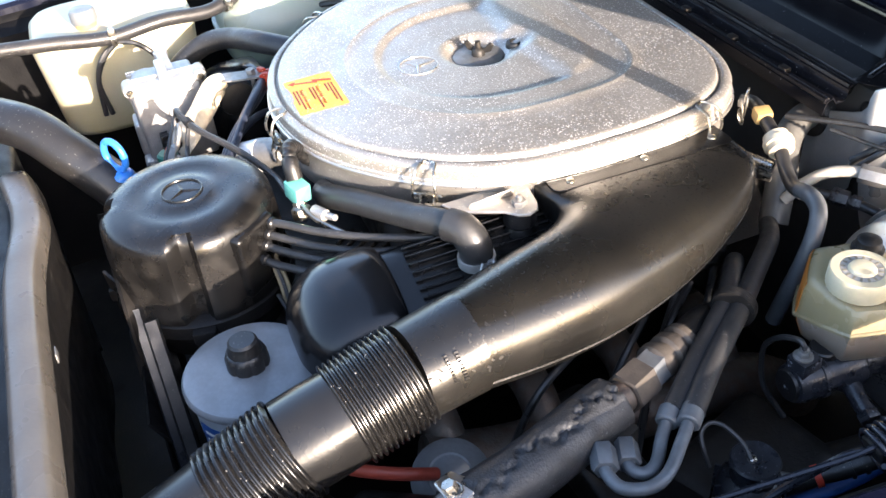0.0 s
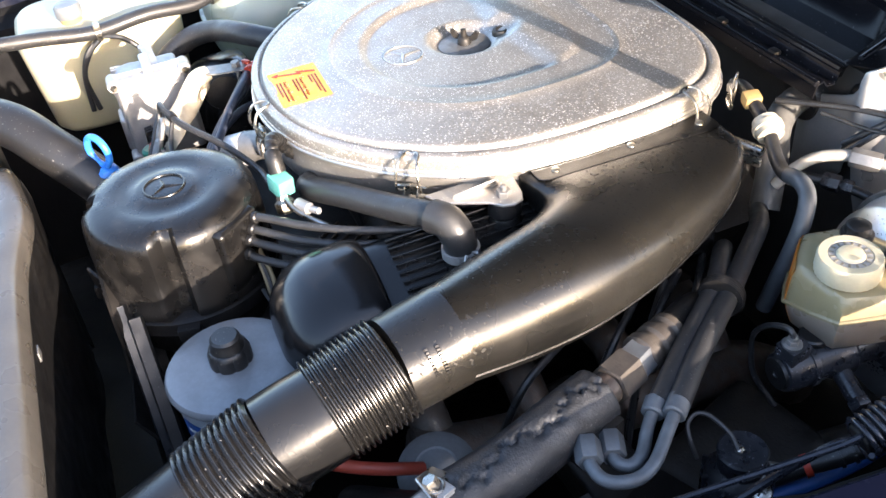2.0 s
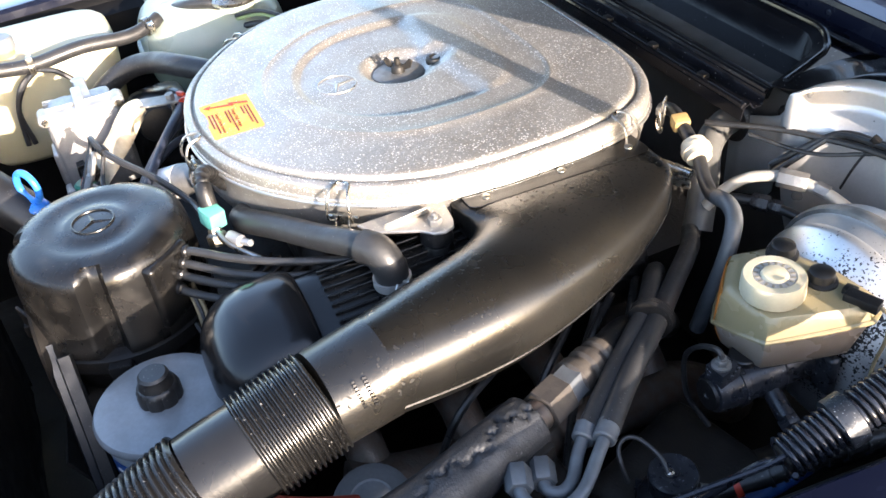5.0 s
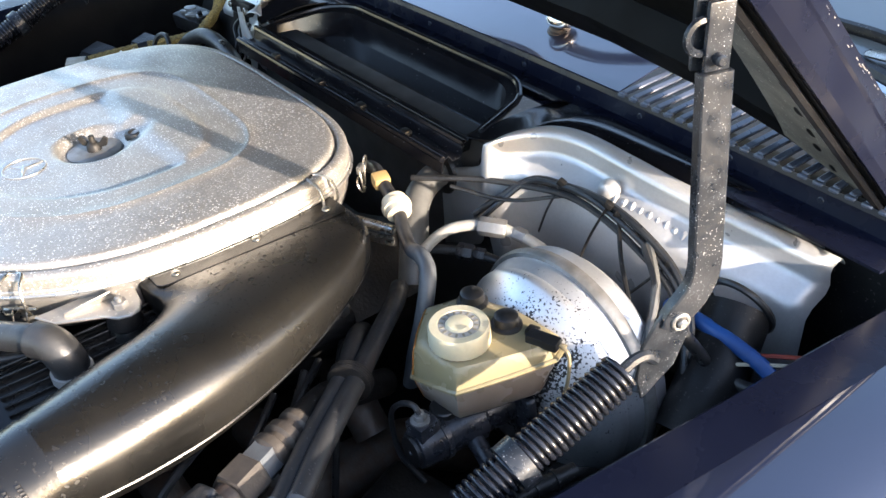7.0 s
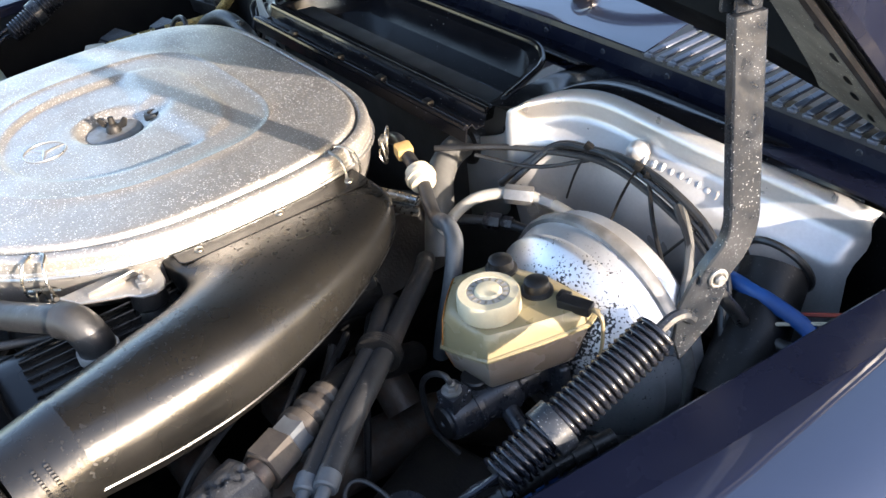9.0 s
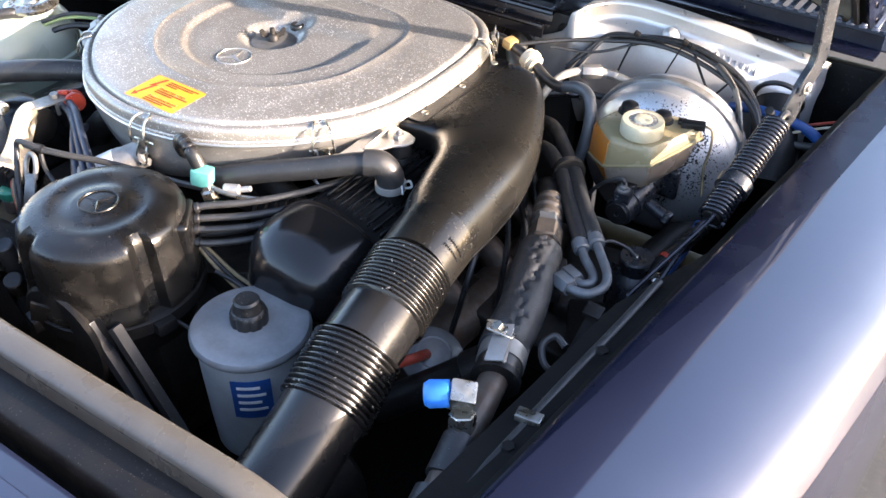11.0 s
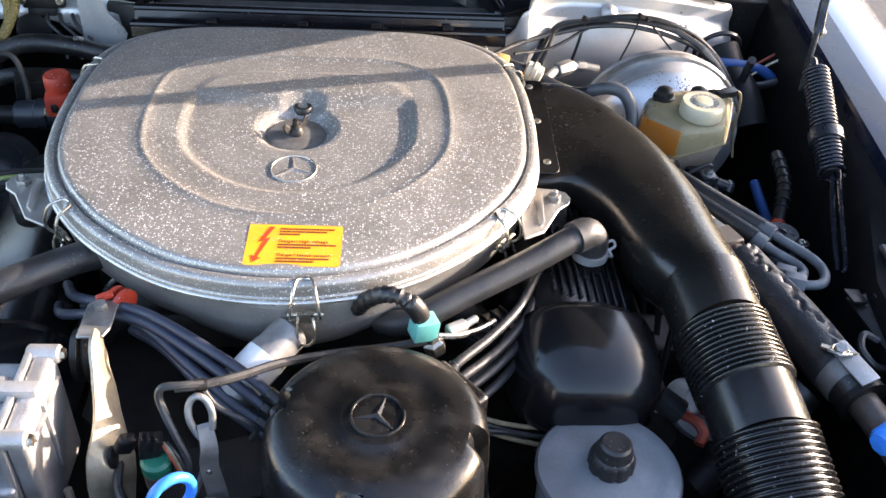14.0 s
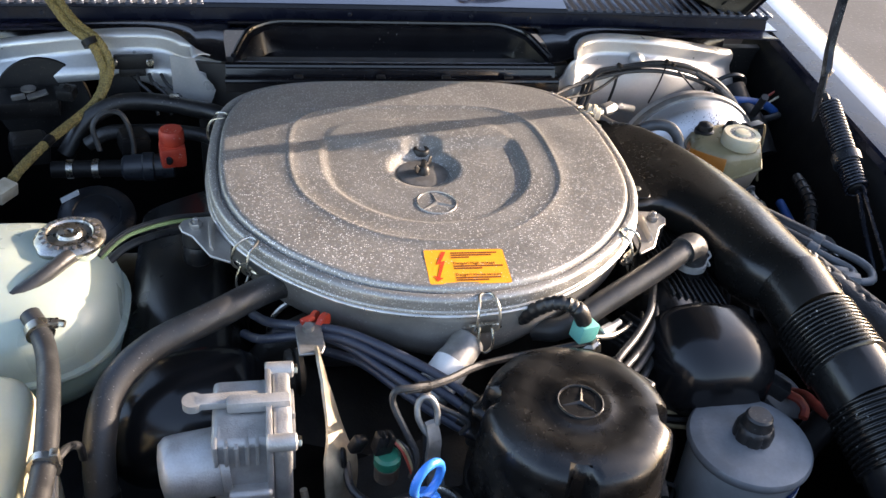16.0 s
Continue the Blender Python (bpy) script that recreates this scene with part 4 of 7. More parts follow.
solid("flange_plate", prism([(x - 0.285, y) for x, y in ((0.266, -0.094), (0.294, -0.094), (0.2985, -0.0905), (0.3005, -0.084), (0.306, 0.112), (0.304, 0.119), (0.298, 0.122), (0.266, 0.122))], Matrix.Translation((0.285, 0, 0.8718)) @ Matrix.Rotation(radians(-1.5), 4, "Y"), 0.0012, 0.0005), PLASTIC, duct, "riveted flange strip")
for y in (-0.070, 0.020, 0.105):
    solid("rivet", lathe([(0.0048, 0), (0.0044, 0.0016), (0.0025, 0.0026), (0.0, 0.0028)], Matrix.Translation((0.2875, y - 0.001, 0.8728)), 14), STEEL, duct)
seam = [duct_ring(p[:2], q[:2], *r)[38] for p, q, r in zip(*knots)][5:]
solid("seam", tube(seam, 0.0016, 6, 1, False, False), PLASTIC, duct, "moulding seam")


def bellows(p0, p1, r, n, lab):
    a, b = Vector(p0), Vector(p1)
    L = (b - a).length
    prof = [(r * 0.90, 0)]
    for i in range(n):
        z0 = L * i / n
        w = L / n
        prof += [(r * 0.905, z0 + w * 0.08), (r, z0 + w * 0.32), (r * 1.01, z0 + w * 0.5), (r, z0 + w * 0.68), (r * 0.905, z0 + w * 0.92)]
    prof.append((r * 0.90, L))
    return solid("bellows", lathe(prof, between(p0, p1), 40), BELLOW, duct, lab, 60)


bellows((0.4355, -0.310, 0.8350), (0.4455, -0.379, 0.8210), 0.0492, 13, "black ribbed rubber bellows")
solid("mid_tube", lathe([(0.0448, 0), (0.0453, 0.027), (0.0448, 0.057)], between((0.4450, -0.374, 0.8220), (0.4507, -0.430, 0.8105)), 40), PLASTIC, duct, "smooth black tube section")
bellows((0.4500, -0.4255, 0.8115), (0.4590, -0.496, 0.7850), 0.0495, 12, "black ribbed rubber bellows speckled with dirt")
solid("front_tube", tube([(0.4578, -0.488, 0.788), (0.461, -0.53, 0.771), (0.462, -0.60, 0.745), (0.455, -0.72, 0.715)], 0.0455, 28, 4), PLASTIC, duct, "smooth black front tube")

# ---- distributor cover ----
dist = thing("distributor_cover", "round black distributor cover with notches, scuffed on top", "distributor cover", (0.093, -0.45, 0.70))
NOTCH = (-12, -104, 165)


def notched(a, h):
    s = 1.0
    for t in NOTCH:
        d = (math.degrees(a) - t + 180) % 360 - 180
        s -= 0.15 * math.exp(-(d / 7.0) ** 6)
    return s


DM = Matrix.Translation((0.093, -0.45, 0.0))
rows = [(0.0015, 0.8700), (0.029, 0.8700), (0.033, 0.8692), (0.038, 0.8678), (0.046, 0.8672), (0.055, 0.8682), (0.061, 0.8690), (0.067, 0.8686), (0.078, 0.8668), (0.086, 0.8640), (0.0915, 0.8595), (0.0950, 0.853), (0.0967, 0.844), (0.0985, 0.82), (0.1005, 0.775), (0.1025, 0.772), (0.1025, 0.762)]
vs = [lathe([(r, h) for r, h in rows], DM, 96, lambda a, h: notched(a, h) if h < 0.8645 else 1.0)]
solid("cover", vs[0], COVER, dist, "scuffed matt black plastic cover", 45)
solid("base", lathe([(0.098, 0.762), (0.104, 0.758), (0.104, 0.742), (0.098, 0.735), (0.085, 0.70), (0.05, 0.69)], DM, 48), BLACK, dist, "dark base ring")
solid("lead_outlet", box((0.160, -0.400, 0.812), (0.036, 0.062, 0.080), (0, 0, 40), 0.006, 3), COVER, dist, "flat-sided lead outlet")
solid("lead_outlet", box((0.018, -0.408, 0.800), (0.04, 0.04, 0.06), (0, 0, -45), 0.012, 3), COVER, dist, "flat-sided lead outlet")
emblem("emblem", (0.093, -0.45, 0.8704), 0.0225, COVER, dist, 100, "raised round emblem", 0.0013)
for a in (-12, -104):
    p = Vector((0.093 + 0.101 * math.cos(radians(a)), -0.45 + 0.101 * math.sin(radians(a)), 0.748))
    solid("lug", box(tuple(p), (0.026, 0.026, 0.018), (0, 0, a), 0.004), BLACK, dist)

# ---- oil filter ----
oil = thing("oil_filter_housing", "blue-grey oil filter canister with a black cap bolt", "oil filter", (0.307, -0.44, 0.66))
OM = Matrix.Translation((0.307, -0.440, 0.0))
solid("canister", lathe([(0.058, 0.62), (0.060, 0.66), (0.063, 0.765), (0.065, 0.772), (0.064, 0.776)], OM, 40), CANISTER, oil, "silver canister")
solid("lid", lathe([(0.067, 0.773), (0.0685, 0.776), (0.0685, 0.780), (0.066, 0.7835), (0.055, 0.7865), (0.052, 0.7862), (0.035, 0.7885), (0.02, 0.790), (0.0, 0.790)], OM, 48), BLUEGREY, oil, "blue-grey domed lid")
solid("cap_bolt", join(lathe([(0.0215, 0.789), (0.0215, 0.800), (0.019, 0.807), (0.0175, 0.808)], OM, 40, lambda a, h: 1 - 0.07 * (math.cos(8 * a) > 0.4)), lathe([(0.0175, 0.807), (0.0165, 0.812), (0.015, 0.815), (0.0148, 0.819), (0.0125, 0.8215), (0.0, 0.8215)], OM, 24)), RUBBER, oil, "fluted black cap bolt")
for a0, a1, z0, z1, mtl in ((-70, -30, 0.70, 0.757, BLUEPL),):
    q = [[(0.307 + 0.0638 * math.cos(radians(a)), -0.44 + 0.0638 * math.sin(radians(a)), z) for a in np.linspace(a0, a1, 7)] for z in (z0, z1)]
    lb = solid("sticker", sheet(q, -0.0004), BLUEHOSE, oil, "blue sticker with white lettering")
    for i in range(4):
        z = 0.712 + 0.011 * i
        q = [[(0.307 + 0.0645 * math.cos(radians(a)), -0.44 + 0.0645 * math.sin(radians(a)), zz) for a in np.linspace(a0 + 6, a1 - 6 - 5 * (i % 2), 6)] for zz in (z, z + 0.004)]
        solid("text_bar", sheet(q, -0.0003), WHITE, lb)

# holes in the bulkhead beside the air cleaner, drawn as black discs
for x, z, r in ((0.165, 0.835, 0.017), (0.285, 0.838, 0.010)):
    single("bulkhead_hole", join(ring((x, 0.3285, z), (0, 1, 0), r, 0.003), lathe([(0.0, 0.0), (r, 0.0), (r, 0.002)], Matrix.Translation((x, 0.3285, z)) @ axes((0, -1, 0)), 24)), RUBBER, "round hole drawn as a black disc in a ring", "bulkhead hole", "bulkhead holes", S)

# ---- bonnet, open on its hinge arms ----
hood = thing("bonnet", "open dark blue car bonnet seen from below and the side", "bonnet", (0, 0.3, 0.9))
PHI = radians(46.9)
HD, HN = Vector((0, -math.cos(PHI), math.sin(PHI))), Vector((0, math.sin(PHI), math.cos(PHI)))
H0 = Vector((0, 0.535, 0.845))


def hood_pt(x, s, d):
    w = 0.717 - 0.04 * s
    bow = 1 - x ** 4
    return tuple(H0 + HD * (s + 0.138 * bow * max(0.0, 1 - s)) + HN * (d + 0.04 * bow) + Vector((x * w, 0, 0)))


SS = [0.0, 0.04, 0.12, 0.3, 0.5, 0.7, 0.9, 1.05, 1.12]
XS = [-1, -0.97, -0.92, -0.84, -0.72, -0.5, -0.25, 0, 0.25, 0.5, 0.72, 0.84, 0.92, 0.97, 1]
solid("outer_skin", sheet([[hood_pt(x, s, 0.060 - 0.012 * abs(x) ** 8) for x in XS] for s in [-0.045] + SS[1:]], 0.0015), PAINT, hood, "dark blue painted outer skin")
for sgn in (1, -1):
    solid("side_flange", sheet([[hood_pt(sgn * xx, s, d) for s in SS] for xx, d in ((0.984, 0.004), (0.996, 0.004), (1.0, 0.012), (1.001, 0.034), (1.003, 0.037), (1.001, 0.042), (1.0, 0.050))], 0.0015 * sgn), DIMPAINT, hood, "painted side flange with a chipped edge", 18)
    solid("edge_seal", tube([hood_pt(sgn * 0.968, s, -0.002) for s in SS[:-1]], 0.006, 8, 3), RUBBER, hood, "black rubber edge seal")
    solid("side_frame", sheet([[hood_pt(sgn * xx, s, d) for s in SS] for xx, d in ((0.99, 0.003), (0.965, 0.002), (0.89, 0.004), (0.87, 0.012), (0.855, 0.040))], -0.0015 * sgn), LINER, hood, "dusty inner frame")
# Beige colour stands in for light bounced up onto this bonnet corner.
BEIGE_S = [0.02, 0.06, 0.12, 0.2, 0.3, 0.42]
solid("corner_frame", sheet([[hood_pt(xx + (0.09 if xx < 0.9 else 0.02) * (s / 0.42) ** 0.7, s, d) for s in BEIGE_S] for xx, d in ((0.955, 0.0005), (0.92, 0.0005), (0.85, 0.0015), (0.80, 0.004), (0.785, 0.012))], -0.001), BOUNCE, hood, "dusty inner corner painted beige for bounced light, with drain holes")
for xx, s in ((0.90, 0.05), (0.90, 0.10), (0.915, 0.15), (0.925, 0.205), (0.94, 0.27)):
    solid("drain_hole", lathe([(0.0, 0.0), (0.0055, 0.0)], Matrix.Translation(Vector(hood_pt(xx, s, -0.0008))) @ axes(-HN) @ Matrix.Diagonal((0.7, 1.6, 1, 1)), 16), BLACK, hood)
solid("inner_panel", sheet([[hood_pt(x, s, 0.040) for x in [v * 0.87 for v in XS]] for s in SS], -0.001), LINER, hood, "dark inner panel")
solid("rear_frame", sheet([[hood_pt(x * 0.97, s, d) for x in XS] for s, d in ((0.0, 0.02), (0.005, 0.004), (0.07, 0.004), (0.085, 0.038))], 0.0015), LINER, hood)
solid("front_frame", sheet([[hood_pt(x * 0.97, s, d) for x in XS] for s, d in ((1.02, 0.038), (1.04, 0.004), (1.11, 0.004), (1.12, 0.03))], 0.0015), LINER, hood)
rng = random.Random(8)
for sgn in (1, -1):
    chips = []
    for k in range(70):
        s0 = 0.04 + 0.62 * rng.random()
        c = Vector(hood_pt(sgn * 1.0022, s0, 0.0445 + 0.0045 * rng.random()))
        chips.append(place(box((0, 0, 0), (0.0010, 0.0007 + 0.0012 * rng.random(), 0.002 + 0.008 * rng.random() ** 3), (0, 0, 0), 0.0005, 1), Matrix.Translation(c) @ Matrix.Rotation(PHI - math.pi / 2, 4, "X").inverted()))
    solid("chipped_edge", join(*chips), GALV, hood, "bare chips along the flange")["kind"] = "stuff"
for s in (0.055, 0.105):
    p = Vector(hood_pt(1.0, s, 0.022))
    solid("bolt", join(hexagon(tuple(p), tuple(p + Vector((0.005, 0, 0))), 0.0048), rod(tuple(p), tuple(p + Vector((0.002, 0, 0))), 0.0075, 14)), DIMPAINT, hood)


def hinge(s):
    ob = thing("hinge_arm", "scuffed black bonnet hinge arm with a coil spring", "bonnet hinge", (s * 0.68, 0.15, 0.83), "bonnet hinges")
    f = (lambda g: g) if s > 0 else mirror_x
    arm = [(0.696, 0.186, 0.914), (0.699, 0.193, 0.928), (0.703, 0.206, 0.945), (0.704, 0.212, 0.964), (0.702, 0.213, 0.990), (0.698, 0.213, 1.050), (0.693, 0.213, 1.125)]
    P = smooth_path(arm, 4)
    rows = []
    for i, p in enumerate(P):
        d = (P[min(i + 1, len(P) - 1)] - P[max(i - 1, 0)]).normalized()
        n = Vector((0.94, -0.34, 0))
        n = (n - d * n.dot(d)).normalized()
        sd = d.cross(n)
        if sd.y < 0:
            sd = -sd
        k = 0.0125 if i > 1 else 0.010
        rows.append([tuple(p + sd * k + n * 0.002), tuple(p + sd * (k - 0.0015) + n * 0.003), tuple(p - sd * (k - 0.0015) + n * 0.003), tuple(p - sd * k + n * 0.002), tuple(p - sd * k - n * 0.007), tuple(p + sd * k - n * 0.007)])
    solid("arm", f(loft(rows)), ARM, ob, "speckled black painted arm", 30)
    solid("clevis", f(join(box((0.690, 0.215, 1.150), (0.005, 0.020, 0.050), (0, 0, -20), 0.002), box((0.678, 0.217, 1.150), (0.005, 0.022, 0.056), (0, 0, -20), 0.003), rod((0.672, 0.220, 1.135), (0.699, 0.211, 1.135), 0.0045, 12), ring((0.684, 0.206, 1.150), (0.94, -0.34, 0), 0.012, 0.003, 20, 6))), ARM, ob, "top clevis bolted to the bonnet")
    BP = Matrix(((0.34, 0, 0.94, 0.693), (0.94, 0, -0.34, 0.191), (0, 1, 0, 0.920), (0, 0, 0, 1)))
    solid("base_plate", f(prism(((-0.015, 0.003), (-0.006, 0.014), (0.010, 0.011), (0.015, -0.014), (0.004, -0.047), (-0.024, -0.078), (-0.030, -0.054), (-0.027, -0.022))[::-1], BP, 0.004)), ARM, ob, "worn base plate")
    solid("pivot", f(join(rod((0.692, 0.195, 0.922), (0.702, 0.191, 0.922), 0.0085, 18), ring((0.702, 0.191, 0.922), (0.94, -0.34, 0), 0.0065, 0.002), rod((0.700, 0.192, 0.922), (0.707, 0.189, 0.922), 0.0042, 12))), GALV, ob, "pivot bolt")
    a, b = Vector((0.686, 0.142, 0.886)), Vector((0.671, -0.012, 0.824))
    d = (b - a)
    L = d.length
    m = between(tuple(a), tuple(b))
    turns, per = 27, 12
    pts = [tuple(m @ Vector((0.0162 * math.cos(2 * math.pi * i / per), 0.0162 * math.sin(2 * math.pi * i / per), L * i / (turns * per)))) for i in range(turns * per + 1)]
    sp = solid("spring", f(tube(pts, 0.0025, 6, 1, False, False)), SPRING, ob, "glossy blue-black coil spring", 80)
    solid("spring_core", f(rod(tuple(a), tuple(b), 0.0128, 14)), BLACK, ob)
    solid("anchor_rod", f(tube([tuple(b + Vector((0.004, 0.010, 0.012))), (0.674, -0.022, 0.832), (0.668, -0.045, 0.824), (0.641, -0.154, 0.798), (0.637, -0.165, 0.790)], 0.0028, 8, 4)), SPRING, ob, "straight blue-black spring end")
    c = a.lerp(b, 0.66)
    solid("spring_ring", f(band(tuple(c), tuple(d), 0.0190, 0.016, 0.003)), ARM, ob, "dull grey clamp ring")
    solid("spring_hook", f(tube([(0.686, 0.142, 0.886), (0.688, 0.156, 0.893), (0.690, 0.168, 0.892), (0.692, 0.176, 0.884)], 0.005, 8, 4)), ARM, ob)
    solid("anchor_rod", f(tube([tuple(b), (0.6655, -0.030, 0.822), (0.658, -0.066, 0.803), (0.653, -0.105, 0.782), (0.650, -0.135, 0.766)], 0.0036, 8, 4)), SPRING, ob, "thin steel anchor rod")
    return ob


hinge(1)
hinge(-1)

# windscreen, wiper and washer jet behind the bonnet
ws = thing("windscreen", "windscreen behind the bonnet, mirrored sky put into its pale colour", "windscreen", (0, 1.0, 0.94), kind=S)
solid("pane", sheet([[(x, y - 0.18 * (x / 0.75) ** 2, z) for x in np.linspace(-0.76, 0.76, 9)] for y, z in ((0.780, 0.936), (0.98, 1.065), (1.2, 1.215), (1.45, 1.375))], 0.005), GLASS, ws)
solid("lower_trim", tube([(x, 0.756 - 0.18 * (x / 0.75) ** 2, 0.931) for x in np.linspace(-0.78, 0.78, 11)], 0.010, 8, 3), CHROME, ws, "bright metal trim")
solid("rubber_seal", tube([(x, 0.772 - 0.18 * (x / 0.75) ** 2, 0.940) for x in np.linspace(-0.78, 0.78, 11)], 0.010, 8, 3), RUBBER, ws)
wip = thing("windscreen_wiper", "black windscreen wiper resting on the glass", "wiper", (0.3, 0.85, 0.99))
solid("arm", tube([(0.735, 0.630, 0.957), (0.70, 0.648, 0.959), (0.62, 0.672, 0.959), (0.545, 0.685, 0.953)], 0.007, 8, 5, flat=0.6), RUBBER, wip, "black spring arm")
solid("arm_tip", tube([(0.625, 0.670, 0.961), (0.585, 0.676, 0.958), (0.548, 0.682, 0.954)], 0.0085, 8, 5, flat=0.5), STEEL, wip, "bare metal arm")
solid("blade", tube([(0.594, 0.694, 0.967), (0.54, 0.708, 0.965), (0.489, 0.720, 0.960), (0.38, 0.745, 0.950)], 0.0055, 8, 5, flat=1.5), RUBBER, wip, "black rubber blade")
jet = thing("wiper_pivot", "chromed wiper pivot on the scuttle panel", "wiper pivot", (0.165, 0.562, 0.905))
JM = Matrix.Translation((0.165, 0.562, 0.909)) @ axes((0.12, 0.05, 1))
solid("body", lathe([(0.017, -0.006), (0.017, 0.002), (0.0145, 0.004), (0.0145, 0.009), (0.012, 0.010), (0.012, 0.015)], JM, 20), RUST, jet, "bronze bush below the cap")
solid("cap", lathe([(0.012, 0.014), (0.0205, 0.015), (0.0215, 0.019), (0.019, 0.0255), (0.010, 0.030), (0.0, 0.031)], JM, 24), CHROME, jet, "domed chrome cap")
solid("link", tube([(0.163, 0.561, 0.934), (0.20, 0.559, 0.936), (0.25, 0.565, 0.934), (0.32, 0.60, 0.935)], 0.011, 10, 4, flat=0.55), CHROME, jet, "bright wiper link")
cab = thing("car_cabin", "dark blue car roof and pillars beyond the windscreen", "car body", (0, 1.8, 0.9), kind=S)
solid("roof", sheet([[(x, y, z - 0.04 * (x / 0.66) ** 4) for x in np.linspace(-0.66, 0.66, 7)] for y, z in ((1.46, 1.385), (1.7, 1.42), (2.4, 1.42))], 0.01), PAINT, cab)
for s in (1, -1):
    solid("pillar", tube([(s * 0.74, 0.74, 0.92), (s * 0.72, 1.0, 1.13), (s * 0.66, 1.45, 1.37)], 0.03, 10, 4), PAINT, cab)
    solid("door", box((s * 0.83, 1.9, 0.54), (0.10, 1.9, 0.60), bevel=0.03, seg=3), PAINT, cab)

# ---- brake booster, cylinder, reservoir ----
bo = thing("brake_booster", "plated brake servo drum, paint flaking round its face", "brake servo", (0.522, 0.26, 0.61))
BM = Matrix.Translation((0.516, 0.152, 0.728)) @ axes((0.0, 1, 0.02))
solid("shell", lathe([(0.03, 0.0), (0.045, 0.004), (0.075, 0.014), (0.098, 0.030), (0.110, 0.046), (0.1165, 0.054), (0.1185, 0.058), (0.1185, 0.064), (0.1175, 0.066), (0.123, 0.086), (0.123, 0.094), (0.122, 0.100), (0.121, 0.116), (0.112, 0.125)], BM, 64), BOOST, bo, "bright plated front shell", 30)
solid("seam_ring", lathe([(0.118, 0.083), (0.1265, 0.084), (0.1285, 0.088), (0.1285, 0.094), (0.1265, 0.098), (0.118, 0.099)], BM, 64), GALV, bo, "crimped seam ring")
solid("bracket_plate", box((0.518, 0.285, 0.72), (0.12, 0.02, 0.14), bevel=0.004), BLACK, bo)

mc = thing("master_cylinder", "black cast brake master cylinder with a banjo union", "master cylinder", (0.53, 0.10, 0.715))
solid("body", lathe([(0.0, 0.0), (0.012, 0.0), (0.019, 0.003), (0.021, 0.010), (0.020, 0.05), (0.023, 0.055), (0.023, 0.075), (0.019, 0.08), (0.019, 0.15)], Matrix.Translation((0.5345, 0.030, 0.7495)) @ axes((0.03, 1, -0.03)), 28), CASTBLACK, mc)
solid("end_plug", lathe([(0.0, 0.0012), (0.003, 0.001), (0.004, -0.001), (0.0155, -0.001), (0.0165, 0.002)], Matrix.Translation((0.5345, 0.0295, 0.7495)) @ axes((0.03, 1, -0.03)), 24), RUBBER, mc, "flat black end plug")
solid("mounting_flange", box((0.538, 0.148, 0.746), (0.075, 0.012, 0.048), (0, 0, -2), 0.006, 3), CASTBLACK, mc)
for y in (0.062, 0.098):
    solid("rib", band((0.5355, y, 0.7485), (0.03, 1, -0.03), 0.0205, 0.006, 0.002, 24), CASTBLACK, mc)
solid("proportioning_valve", join(rod((0.552, 0.09, 0.742), (0.585, 0.085, 0.732), 0.009, 14), hexagon((0.583, 0.0852, 0.7325), (0.592, 0.084, 0.730), 0.011)), CASTBLACK, mc, "black side valve")
for y in (0.075, 0.12):
    solid("port", rod((0.527, y, 0.752), (0.527, y, 0.775), 0.014, 16), RUBBER, mc, "rubber port grommet")
un = solid("union", box((0.5345, 0.045, 0.7705), (0.022, 0.024, 0.022), (0, 0, 8), 0.002), CASTBLACK, mc, "square union block")
solid("union_nut", join(lathe([(0.0095, 0.0), (0.0095, 0.002), (0.006, 0.003)], Matrix.Translation((0.534, 0.043, 0.7812)), 18), hexagon((0.534, 0.043, 0.783), (0.534, 0.043, 0.789), 0.0065), rod((0.534, 0.043, 0.788), (0.534, 0.043, 0.794), 0.0042, 10)), GALV, un, "zinc union nut")
solid("brake_pipe", tube([(0.534, 0.043, 0.789), (0.5345, 0.041, 0.796), (0.528, 0.040, 0.799), (0.508, 0.040, 0.786), (0.491, 0.040, 0.766), (0.485, 0.040, 0.746), (0.489, 0.040, 0.719), (0.499, 0.040, 0.704), (0.52, 0.05, 0.68)], 0.0030, 8, 5), GREYRUB, mc, "thin bent brake pipe")

res = thing("brake_fluid_reservoir", "aged yellow brake fluid reservoir with a round cap", "fluid reservoir", (0.52, 0.11, 0.745))
top = [(0.446, 0.112), (0.468, 0.087), (0.491, 0.066), (0.525, 0.067), (0.556, 0.071), (0.574, 0.115), (0.590, 0.160), (0.577, 0.184), (0.520, 0.182), (0.460, 0.160)]
C0 = (0.520, 0.118)


def rsec(k, z, ky=None, m=0.0):
    """Outline scaled about the middle; m lets it climb towards the wing."""
    P = smooth_path([(x, y, 0) for x, y in top], 4, True)
    Q = [Vector((*top[i], 0)).lerp(Vector((*top[(i + 1) % len(top)], 0)), j / 4) for i in range(len(top)) for j in range(4)]
    P = [p.lerp(q, 0.9) for p, q in zip(P, Q)]
    return [(C0[0] + (p.x - C0[0]) * k, C0[1] + (p.y - C0[1]) * (ky or k), z + m * (p.x - 0.491)) for p in P]


solid("lower_shell", loft([rsec(0.55, 0.762, 0.7, 0.1), rsec(0.72, 0.7625, 0.80, 0.1), rsec(0.80, 0.766, 0.86, 0.12), rsec(0.93, 0.784, 0.96, 0.28), rsec(0.955, 0.7905, 0.97, 0.33)]), AMBERLOW, res, "cloudy brown lower shell", 50)
